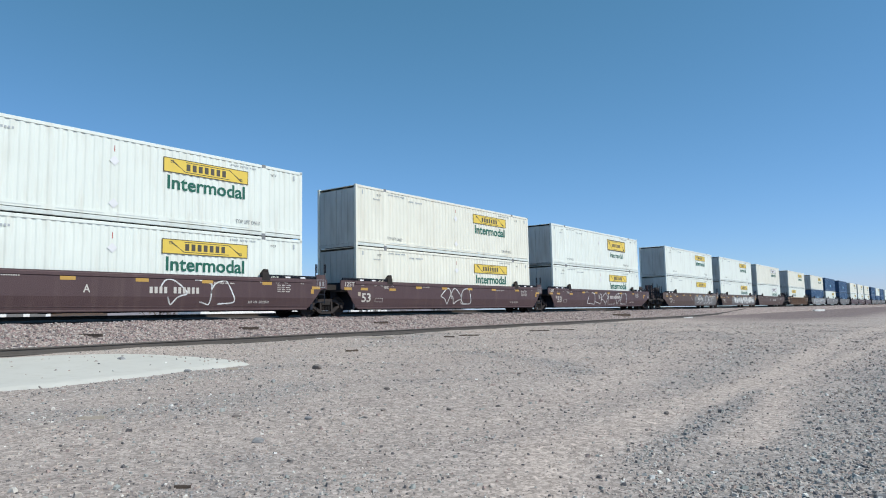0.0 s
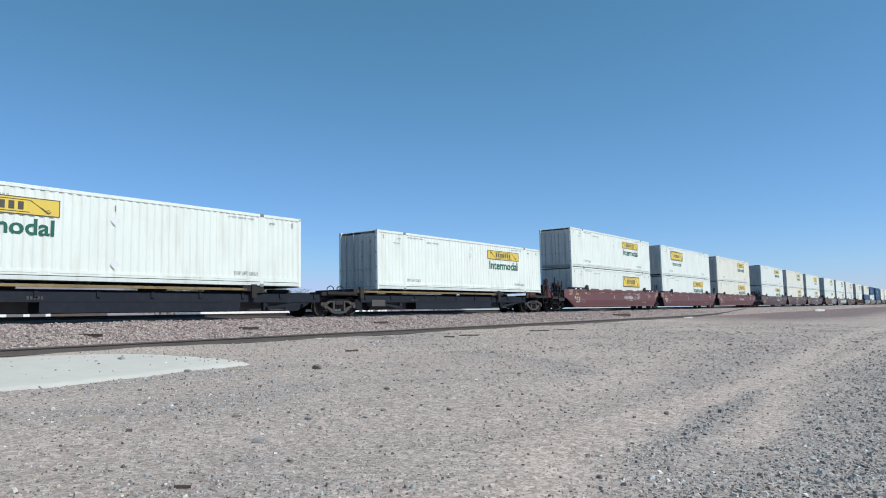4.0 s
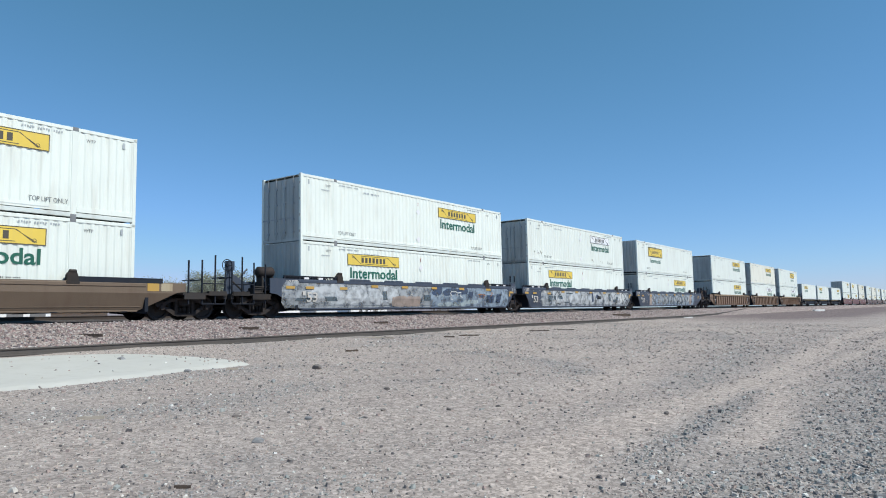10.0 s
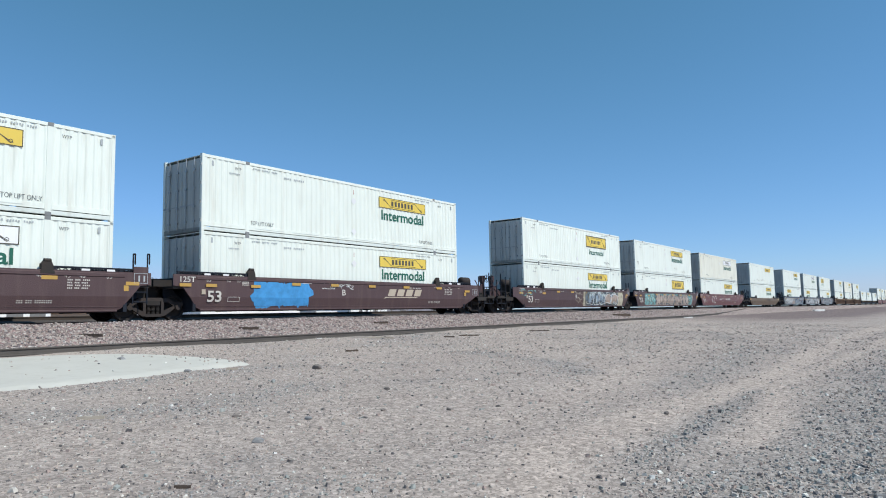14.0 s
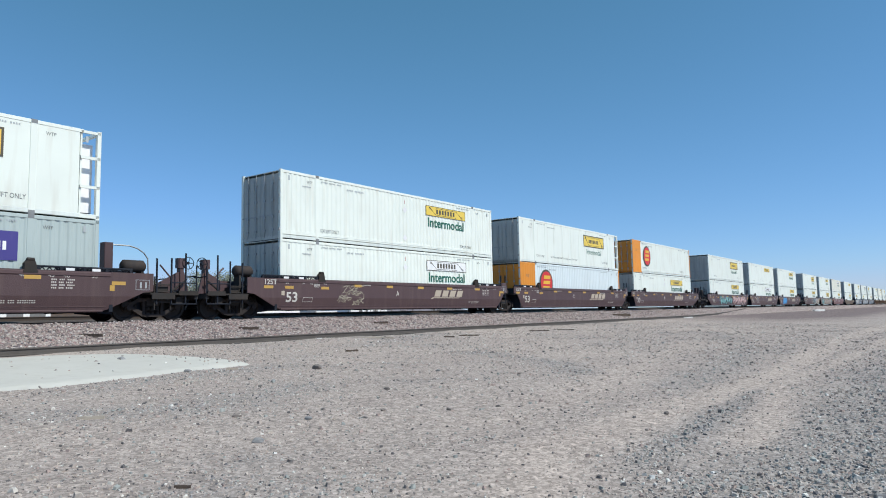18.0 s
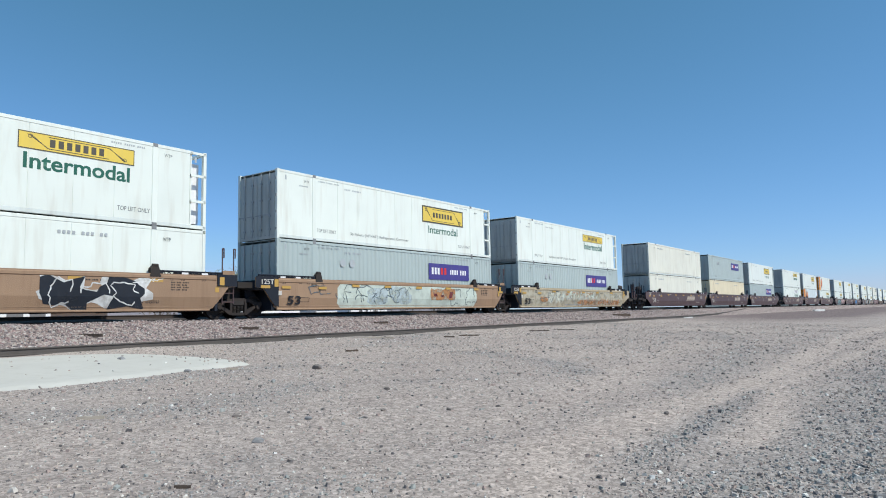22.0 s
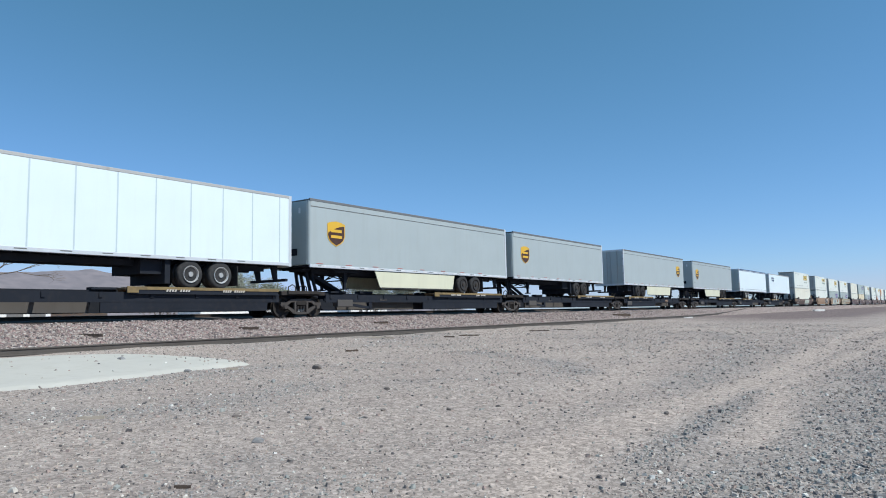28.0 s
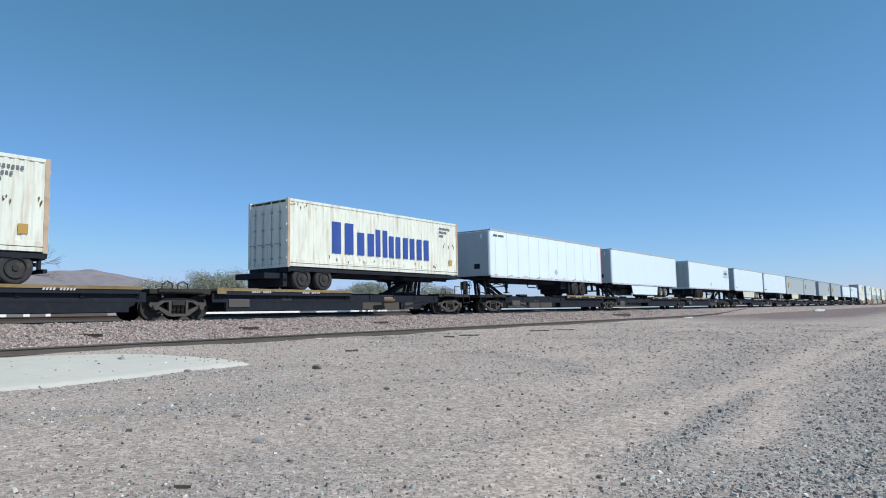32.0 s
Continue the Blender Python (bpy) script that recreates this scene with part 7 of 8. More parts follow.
plain_building(32.6, 35.2, 97, 101, 1.7, FAR_WHITE, FAR_ROOF, "small white trailer home", (0.6,), 0.2)
plain_building(43, 50, 99, 106, 1.6, FAR_TAN, FAR_TAN, "low tan stucco building", (2, 5), 0.3)
plain_building(19, 24, 92, 97, 1.8, FAR_TAN, FAR_ROOF, "low tan building with a pale roof", (1, 3), 0.3)

for i, (x, y, hgt, wid) in enumerate(((41.5, 70, 5.2, 4), (44, 72, 4.6, 4), (47.5, 71, 6.2, 5), (50.5, 70, 6.6, 5), (53, 72, 6.3, 5), (56.5, 71, 5.6, 5), (59.5, 73, 4.8, 4), (64, 76, 4.4, 4), (73.5, 70, 5.2, 5), (78, 71, 6.0, 5), (83, 70, 6.6, 6), (88, 72, 6.0, 5), (93.5, 71, 5.4, 5), (100, 74, 4.2, 4), (34, 90, 3.0, 4), (108, 78, 3.6, 4))):
    bush(x, y, hgt, wid, 40 + i, 6000)
bush(14.2, 45, 8.5, 3, 91, bare=True)


def hills():
    xs = np.linspace(-900, 3600, 160)
    key_x = [-900, 200, 716, 953, 1060, 1176, 1260, 1345, 1460, 1559, 1663, 1921, 2565, 3600]
    key_z = [110, 150, 161, 184, 180, 187, 195, 203, 189, 174, 156, 126, 80, 55]
    ridge = np.interp(xs, key_x, key_z) + np.array([5 * noise.noise(Vector((x * 0.012, 0, 0))) + 3 * noise.noise(Vector((x * 0.04, 3, 0))) for x in xs])
    rows, m = [], 14
    for j in range(m):
        t = j / (m - 1)
        rows.append([(x, 2300 + 500 * t, -20 + (h + 20) * t ** 0.8 + 7 * t * (1 - t) * 4 * noise.noise(Vector((x * 0.010, t * 3, 5)))) for x, h in zip(xs, ridge)])
    rows.append([(x, 3100, -20) for x in xs])
    v = [p for r in rows for p in r]
    w = len(xs)
    f = [(j * w + i, j * w + i + 1, (j + 1) * w + i + 1, (j + 1) * w + i) for j in range(m) for i in range(w - 1)]
    me = bpy.data.meshes.new("hills")
    me.from_pydata(v, [], f)
    mat, nn, l, b = nodes_of("desert_hills_haze_glow")
    b.inputs["Base Color"].default_value = (0.27, 0.225, 0.22, 1)
    geo, nz, mix = nn.new("ShaderNodeNewGeometry"), nn.new("ShaderNodeTexNoise"), nn.new("ShaderNodeMix")
    nz.inputs["Scale"].default_value, nz.inputs["Detail"].default_value = 0.02, 8
    mix.data_type = "RGBA"
    mix.inputs["A"].default_value, mix.inputs["B"].default_value = (0.07, 0.06, 0.06, 1), (0.22, 0.18, 0.175, 1)
    l.new(geo.outputs["Position"], nz.inputs["Vector"])
    l.new(nz.outputs["Fac"], mix.inputs["Factor"])
    l.new(mix.outputs["Result"], b.inputs["Base Color"])
    b.inputs["Roughness"].default_value = 1.0
    b.inputs["Specular IOR Level"].default_value = 0.0
    # aerial haze put in as a faint blue glow of the slopes
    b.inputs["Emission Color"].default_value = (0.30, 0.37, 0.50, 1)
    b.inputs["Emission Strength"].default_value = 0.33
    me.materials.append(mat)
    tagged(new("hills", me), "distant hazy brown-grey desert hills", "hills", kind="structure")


hills()

# ---- the train ----
Z_LOW, Z_TOP, Z_FLAT = 0.347, 0.347 + CH + 0.004, 1.242

def spray(name, colour, through=(0.10, 0.10, 0.10), worn=0.5, thin=0.3):
    """Thin sprayed paint, worn through in patches to what lies under it."""
    mat = paint("spray_" + name, colour, 0.55, 0, worn, through, 0, 0.12, 0.0, 0.9)
    n, l = mat.node_tree.nodes, mat.node_tree.links
    tc, nz, rg = n.new("ShaderNodeTexCoord"), n.new("ShaderNodeTexNoise"), n.new("ShaderNodeMapRange")
    nz.inputs["Scale"].default_value, nz.inputs["Detail"].default_value, nz.inputs["Roughness"].default_value = 2.2, 7, 0.62
    rg.inputs["From Min"].default_value, rg.inputs["From Max"].default_value = 0.40, 0.56
    rg.inputs["To Min"].default_value, rg.inputs["To Max"].default_value = thin, 0.97
    l.new(tc.outputs["Object"], nz.inputs["Vector"])
    l.new(nz.outputs["Fac"], rg.inputs["Value"])
    l.new(rg.outputs["Result"], n["Principled BSDF"].inputs["Alpha"])
    return mat


white_ink, teal_ink = spray("white", (0.70, 0.71, 0.69), (0.42, 0.43, 0.43), 0.6, 0.6), spray("teal", (0.16, 0.36, 0.36))
black_ink, grey_ink = spray("black", (0.03, 0.035, 0.04)), spray("grey", (0.34, 0.36, 0.37), (0.20, 0.22, 0.25), 0.7)
blue_ink, pink_ink = spray("blue", (0.06, 0.30, 0.62), (0.05, 0.16, 0.36), 0.4, 0.8), spray("pink", (0.55, 0.36, 0.34), (0.3, 0.2, 0.2))
sand_ink, mint_ink = spray("sand", (0.50, 0.46, 0.35), (0.36, 0.25, 0.15), 0.7, 0.6), spray("mint", (0.60, 0.67, 0.59), (0.48, 0.54, 0.46), 0.5, 0.8)
slate_ink, orange_ink = spray("slate", (0.10, 0.13, 0.15)), spray("orange", (0.42, 0.19, 0.07), (0.34, 0.22, 0.14), 0.7)
haze_ink, tan_ink = spray("blue_grey", (0.25, 0.31, 0.37), (0.13, 0.16, 0.21), 0.8), spray("tan", (0.40, 0.32, 0.27), (0.30, 0.23, 0.19), 0.5, 0.7)
bone_ink = spray("bone", (0.53, 0.54, 0.46), (0.42, 0.36, 0.27), 0.6, 0.35)
night_ink = spray("night", (0.025, 0.03, 0.04), (0.05, 0.06, 0.07), 0.3, 0.9)
ash_ink = spray("ash", (0.47, 0.49, 0.50), (0.33, 0.35, 0.37), 0.6, 0.5)
red_ink = spray("dark_red", (0.20, 0.04, 0.04))
pale_ink, navy_ink = spray("pale_blue", (0.42, 0.49, 0.50), (0.2, 0.25, 0.28), 0.6), spray("navy", (0.05, 0.075, 0.13))

# place along the train, car colour, coupled rear, coupled front, unit letter, upper load, lower load; a load is (livery, paint, turned round)
W_, K_, B_ = WHITE, CREAM, BEIGE
PLAN = [
    (780.0, BROWN, 0, 1, "B", ("J", W_, 0), ("J", W_, 0)), (760.5, BROWN, 1, 0, "A", ("J", W_, 0), ("J", W_, 0)),
    (737.0, CAR_GREY, 0, 1, "B", ("N", NAVY, 0), ("N", NAVY, 0)), (717.5, CAR_GREY, 0, 0, "C", ("J", W_, 0), ("N", NAVY, 0)), (698.0, CAR_GREY, 1, 0, "A", ("N", NAVY, 0), ("N", NAVY, 0)),
    (674.5, BROWN, 0, 1, "B", ("J", K_, 0), ("J", W_, 0)), (655.0, BROWN, 0, 0, "C", ("J", K_, 0), ("J", W_, 0)), (635.6, BROWN, 1, 0, "A", ("J", K_, 0), ("J", W_, 0)),
    (612.1, CAR_GREY, 1, 1, "B", ("N", NAVY, 0), ("N", NAVY, 0)), (588.6, CAR_GREY, 0, 1, "C", ("N", NAVY, 0), ("J", W_, 0)), (569.1, CAR_GREY, 1, 0, "A", ("J", K_, 0), ("N", NAVY, 0)),
    (545.6, TAN, 1, 1, "B", ("J", K_, 0), ("J", W_, 1)),
    (522.0, DULL_BROWN, 0, 1, "B", ("W", K_, 0), ("W", W_, 0)), (502.5, DULL_BROWN, 0, 0, "C", ("J", W_, 0), ("J", W_, 0)), (483.05, DULL_BROWN, 1, 0, "A", ("J", W_, 0), ("Y", W_, 0)),
    (459.55, BROWN, 0, 1, "B", ("B", W_, 0), ("J", W_, 0)), (440.10, BROWN, 0, 0, "C", ("J", K_, 0), ("J", K_, 0)), (420.68, BROWN, 1, 0, "A", ("J", W_, 0), ("J", W_, 0)),
    (397.17, REDDISH, 0, 1, "B", ("J", K_, 0), ("J", K_, 0)), (377.74, REDDISH, 0, 0, "C", ("B", W_, 1), ("J", W_, 0)), (358.38, REDDISH, 1, 0, "A", ("J", W_, 0), ("F", W_, 0)),
    (277.35, TAN, 0, 1, "B", ("B", W_, 0), ("W", W_, 0)), (257.85, TAN, 0, 0, "C", ("J", K_, 0), ("W", W_, 0)), (238.48, TAN, 1, 0, "A", ("J", W_, 0), ("J", W_, 0)),
    (215.09, BLUE_GREY, 0, 1, "B", ("B", W_, 1), ("J", W_, 0)), (195.62, BLUE_GREY, 0, 0, "C", ("W", W_, 0), ("J", W_, 1)), (176.22, BLUE_GREY, 1, 0, "A", ("J", W_, 0), ("J", W_, 1)),
    (152.77, TAN_BROWN, 1, 1, "", ("Y", W_, 0), ("J", W_, 0)),
    (129.38, REDDISH, 0, 1, "A", ("W", K_, 0), ("J", W_, 0)), (110.02, BROWN, 0, 0, "C", ("J", W_, 0), ("F", W_, 0)), (90.48, BROWN, 1, 0, "B", ("B", W_, 0), ("J", W_, 0)),
    (66.93, BROWN, 0, 1, "B", ("J", W_, 0), ("J", W_, 0)), (47.51, BROWN, 0, 0, "C", ("Y", W_, 0), ("W", W_, 0)), (27.95, BROWN, 1, 0, "A", ("B", W_, 0), ("J", W_, 0)),
    (4.69, BROWN, 0, 1, "B", ("E", W_, 0), ("J", W_, 0)), (-14.78, BROWN, 0, 0, "C", ("R", W_, 0), ("E", W_, 0)), (-34.21, BROWN, 1, 0, "A", ("J", W_, 0), ("W", W_, 0)),
    (-57.78, BROWN, 0, 1, "B", ("R", W_, 0), ("X", GREY, 0)), (-77.23, BROWN, 0, 0, "C", ("X", GREY, 0), ("P", B_, 0)), (-96.62, BROWN, 1, 0, "A", ("P", K_, 0), ("P", K_, 0)),
    (-120.28, SAND_CAR, 0, 1, "", ("Q", W_, 0), ("X", GREY, 0)), (-139.62, YELLOW_TAN, 0, 0, "", ("R", W_, 0), ("X", GREY, 0)), (-159.09, YELLOW_TAN, 1, 0, "", ("Q", W_, 0), ("S", W_, 0)),
    (-182.52, DULL_BROWN, 1, 1, "", ("R", W_, 0), ("P", K_, 0)),
]
RUSTED = {152.77: [(4.2, 9.5, 0.55, 34)], 195.62: [(0.8, 1.9, 0.62, 9), (9.0, 13.0, 0.5, 6)], 110.02: [(10.6, 11.2, 0.62, 4), (0.2, 0.9, 0.8, 5)], 277.35: [(3.0, 9.0, 0.5, 16)], 47.51: [(6.0, 12.0, 0.5, 10)]}
EMBLEM = {66.93, 47.51, 4.69, -14.78, -34.21, -57.78, -77.23, -96.62}
# sprayed paint by car: kind of stroke, stretch along the car, heights, colour, how many, width
SPRAY = {
    420.68: [("loops", 9.6, 12.6, 0.5, 1.45, white_ink, 3, 0.05)], 440.10: [("loops", 6.2, 9.0, 0.5, 1.4, white_ink, 3, 0.05)], 459.55: [("loops", 5.0, 12.6, 0.45, 1.4, white_ink, 6, 0.05)],
    358.38: [("scribble", 9.3, 12.6, 0.8, 1.42, white_ink, 6, 0.025)],
    483.05: [("patch", 8.0, 16.2, 0.36, 1.45, CAR_GREY), ("loops", 8.4, 15.8, 0.45, 1.4, white_ink, 6, 0.06)], 502.5: [("patch", 4.0, 16.2, 0.36, 1.45, CAR_GREY), ("blobs", 5, 15.5, 0.5, 1.4, white_ink, 7), ("rims", 5, 15.5, 0.5, 1.4, black_ink, 7)],
    569.1: [("patch", 1.0, 15.5, 0.36, 1.45, grey_ink), ("loops", 1.5, 15, 0.45, 1.4, white_ink, 8, 0.06)],
    215.09: [("patch", 2.0, 6.2, 0.36, 1.46, tan_ink), ("patch", 2.6, 15.2, 0.36, 1.5, haze_ink), ("blobs", 4.3, 8.4, 0.42, 1.45, grey_ink, 4), ("blobs", 8.8, 13.6, 0.5, 1.45, grey_ink, 4), ("patch", 13.6, 14.3, 0.4, 1.4, tan_ink), ("rims", 4.6, 12.4, 0.45, 1.42, black_ink, 7, 0.05), ("loops", 4.6, 12.4, 0.45, 1.42, slate_ink, 6, 0.04), ("scribble", 2.3, 4.6, 0.5, 1.4, black_ink, 5, 0.03)],
    195.62: [("patch", 1.2, 16.6, 0.34, 1.5, grey_ink), ("blobs", 2.6, 16.0, 0.42, 1.44, ash_ink, 11), ("blocks", 2.0, 4.4, 0.5, 1.3, slate_ink, 3), ("rims", 2.0, 4.2, 0.5, 1.35, black_ink, 2, 0.07), ("blocks", 4.6, 6.4, 0.5, 0.75, slate_ink, 1), ("blocks", 4.6, 6.6, 1.2, 1.4, slate_ink, 1), ("zigzag", 7.3, 8.3, 0.5, 1.4, black_ink, 1, 0.06), ("blocks", 9.0, 10.6, 0.6, 1.5, navy_ink, 2), ("blocks", 9.9, 10.9, 0.6, 1.45, black_ink, 1), ("zigzag", 11.3, 11.6, 0.4, 1.4, black_ink, 1, 0.05), ("blocks", 12.3, 14.2, 0.55, 1.35, slate_ink, 3), ("rims", 12.2, 14.2, 0.5, 1.4, black_ink, 2, 0.05), ("spikes", 14.3, 15.4, 0.5, 1.4, white_ink, 1), ("loops", 14.8, 16.6, 0.5, 1.4, black_ink, 2, 0.06)],
    176.22: [("patch", -1.2, 9.0, 0.36, 1.5, grey_ink), ("patch", 8.6, 16.4, 0.36, 1.5, haze_ink), ("blobs", 0.3, 6.0, 0.45, 1.45, ash_ink, 5), ("blocks", -0.6, 2.6, 0.55, 0.95, slate_ink, 2), ("blocks", 4.8, 8.8, 0.42, 1.2, slate_ink, 5), ("blobs", 8.6, 12.0, 0.95, 1.48, navy_ink, 3), ("blocks", 12.0, 15.8, 0.6, 1.4, navy_ink, 4), ("patch", 5.6, 7.8, 0.4, 0.95, tan_ink), ("rims", 10.2, 11.8, 0.5, 1.2, white_ink, 1, 0.06), ("blobs", 9.4, 13.0, 0.4, 0.75, pale_ink, 3), ("zigzag", 12.9, 14.6, 0.7, 1.25, orange_ink, 1, 0.04)],
    129.38: [("rims", 3.4, 5.4, 0.5, 1.45, white_ink, 2, 0.07), ("scribble", 6.0, 9.0, 0.7, 1.4, white_ink, 4, 0.022), ("loops", 9.4, 15.4, 0.7, 1.35, grey_ink, 9, 0.022)],
    110.02: [("patch", 1.6, 15.2, 0.34, 1.5, tan_ink), ("patch", 1.4, 4.3, 0.4, 1.48, teal_ink), ("zigzag", 1.4, 4.0, 0.6, 1.4, mint_ink, 1, 0.05), ("spikes", 4.0, 13.9, 0.36, 1.48, slate_ink, 9), ("patch", 13.6, 15.0, 0.4, 1.48, teal_ink), ("blobs", 5.0, 12.5, 1.2, 1.5, teal_ink, 5), ("spikes", 4.2, 13.8, 0.38, 1.42, tan_ink, 9), ("rims", 4.2, 13.8, 0.42, 1.40, slate_ink, 10, 0.05), ("zigzag", 13.6, 15.4, 0.6, 1.3, pale_ink, 1, 0.04)],
    90.48: [("scribble", 6.6, 8.6, 0.5, 1.5, sand_ink, 4, 0.03), ("patch", 8.3, 9.6, 0.36, 1.5, sand_ink), ("patch", 13.6, 15.8, 0.36, 1.45, sand_ink), ("patch", 8.6, 14.8, 0.36, 1.5, slate_ink), ("blobs", 9.0, 14.4, 0.5, 1.45, pale_ink, 4), ("blobs", 9.2, 14.2, 0.6, 1.3, haze_ink, 4), ("loops", 8.9, 14.6, 0.42, 1.46, white_ink, 5, 0.05), ("rims", 9.0, 14.6, 0.45, 1.42, black_ink, 5, 0.04), ("spikes", 12.0, 14.8, 0.5, 1.3, tan_ink, 2), ("loops", 12, 14.8, 0.5, 1.3, white_ink, 2, 0.04), ("rims", -0.9, 1.0, 1.05, 1.45, teal_ink, 2, 0.05)],
    66.93: [("patch", 2.2, 5.0, 0.45, 1.45, blue_ink), ("spikes", 2.0, 5.2, 0.36, 1.5, blue_ink, 4), ("scribble", 5.6, 7.6, 1.2, 1.5, white_ink, 3, 0.025)], 47.51: [("loops", 2.5, 4.5, 0.6, 1.4, white_ink, 3)],
    27.95: [("patch", 3.0, 9.0, 0.36, 1.5, slate_ink), ("blobs", 3.4, 8.7, 0.45, 1.4, teal_ink, 5), ("rims", 3.4, 8.7, 0.45, 1.4, pink_ink, 5), ("spikes", 9.2, 15.8, 0.36, 1.48, pink_ink, 6), ("rims", 9.2, 15.8, 0.45, 1.4, white_ink, 6)],
    -34.21: [("scribble", 2.8, 4.6, 0.5, 1.35, sand_ink, 6, 0.03)],
    -120.28: [("patch", 0.2, 16.4, 0.34, 1.5, sand_ink), ("spikes", 5.0, 11.0, 0.7, 1.46, bone_ink, 6), ("spikes", 3.4, 5.4, 0.5, 1.4, bone_ink, 2), ("blobs", 2.4, 3.5, 0.55, 1.0, orange_ink, 1), ("rims", 2.2, 3.7, 0.5, 1.05, slate_ink, 1, 0.04), ("zigzag", 3.6, 5.8, 0.4, 1.45, slate_ink, 1, 0.06), ("zigzag", 5.8, 11.5, 0.85, 1.42, mint_ink, 1, 0.09), ("zigzag", 6.2, 11.8, 0.9, 1.44, orange_ink, 1, 0.06), ("spikes", 8.0, 15.8, 0.38, 0.85, orange_ink, 9), ("zigzag", 11.0, 16.0, 0.85, 1.4, bone_ink, 1, 0.10), ("loops", 6.0, 9.0, 0.45, 0.95, grey_ink, 2, 0.05), ("loops", 9.2, 15.6, 0.4, 0.8, tan_ink, 7, 0.05)],
    -139.62: [("patch", 3.2, 14.2, 0.34, 1.5, mint_ink), ("blobs", 5.0, 8.4, 0.5, 1.4, pale_ink, 2), ("zigzag", 3.2, 6.0, 0.5, 1.1, slate_ink, 1, 0.05), ("rims", 3.4, 8.2, 0.42, 1.42, slate_ink, 4, 0.045), ("zigzag", 6.4, 8.2, 0.45, 1.45, slate_ink, 1, 0.05), ("rims", 10.4, 14.0, 0.42, 1.42, slate_ink, 3, 0.04), ("loops", 1.5, 2.8, 0.95, 1.35, slate_ink, 2, 0.04), ("patch", 9.9, 12.1, 0.72, 1.36, orange_ink), ("blocks", 10.1, 12.0, 0.84, 1.26, red_ink, 3)],
    -159.09: [("scribble", 1.2, 5.0, 0.7, 1.3, slate_ink, 3, 0.03), ("spikes", 10.2, 13.9, 0.34, 1.5, white_ink, 2), ("spikes", 10.5, 13.6, 0.38, 1.46, night_ink, 2), ("rims", 10.6, 13.4, 0.45, 1.4, white_ink, 3, 0.04), ("scribble", 12.6, 14.6, 1.25, 1.48, white_ink, 1, 0.03)],
    -182.52: [("scribble", 1.2, 3.4, 0.55, 1.1, white_ink, 3, 0.022), ("patch", 8.4, 13.0, 0.42, 1.45, mint_ink), ("rims", 8.4, 13.0, 0.45, 1.4, slate_ink, 5, 0.05)],
}
for c, colour, lc, rc, letter, top_load, low_load in PLAN:
    kind = "ribbed" if colour is TAN else "deep" if c in (152.77, -182.52) else "plain"
    tone = {"brown_car_paint": "dark brown", "red_brown_car_paint": "red-brown", "tan_car_paint": "rusty tan ribbed", "yellow_tan_car_paint": "yellow-tan", "dull_brown_car_paint": "dull brown", "sand_car_paint": "pale sand", "tan_brown_car_paint": "faded tan-brown", "dark_blue_grey_car_paint": "dark blue-grey", "grey_car_paint": "grey"}[colour.name]
    car = well_car(c, colour, bool(lc), bool(rc), letter, kind, humps=colour is REDDISH and c > 300 or colour is BLUE_GREY, label=f"{tone} steel double-stack well car" + (" covered in graffiti" if c in SPRAY and SPRAY[c][0][0] == "patch" else " with stencilled markings"), emblem=c in EMBLEM, dark_mark=colour in (YELLOW_TAN, SAND_CAR, TAN_BROWN), number=c not in EMBLEM and c not in (377.74, 440.10, 90.48, 47.51, 110.02, 195.62, 27.95, -139.62, -34.21, -159.09, -120.28), over=0.034 if c in SPRAY and SPRAY[c][0][0] == "patch" and kind == "plain" else 0.0)
    if c == -57.78:
        part("control_cabinet", "cabinet", lambda bm: chamfered(bm, 16.9, 17.2, -0.2, 0.15, 1.1, 2.70, 0.02), BROWN, car, label="tall brown control cabinet")
        part("curved_pipe", "curved_pipe", lambda bm: pipe(bm, [(17.2, -0.05, 2.64), (17.85, -0.05, 2.64), (18.15, -0.05, 2.56), (18.4, -0.05, 2.41), (18.54, -0.05, 2.22), (18.59, -0.05, 1.4), (18.59, -0.05, 0.9)], 0.025, 8), GALV, car, label="thin bent grey pipe")
    if c in SPRAY:
        graffiti(car, SPRAY[c], int(abs(c) * 10), kind)
    for (style, body, flip), z in ((low_load, Z_LOW), (top_load, Z_TOP)):
        box_ = container("container", c, z, body, style, bool(flip))
        if z == Z_TOP and c in RUSTED:
            for k, (u0, u1, z0, m) in enumerate(RUSTED[c]):
                rust_drips(box_, u0, u1, z0, m, int(abs(c)) * 3 + k)

# singles on the three-unit spine car
for c, body, flip in ((337.42, WHITE, 0), (316.47, WHITE, 1), (298.12, WHITE, 1)):
    container("container", c, Z_FLAT, body, "J", bool(flip))
for a, b, lc, rc in ((335.1, 353.0, 0, 1), (317.0, 335.1, 0, 0), (299.3, 317.0, 1, 0)):
    spine_unit(a, b - a, bool(lc), bool(rc), boxed=True)

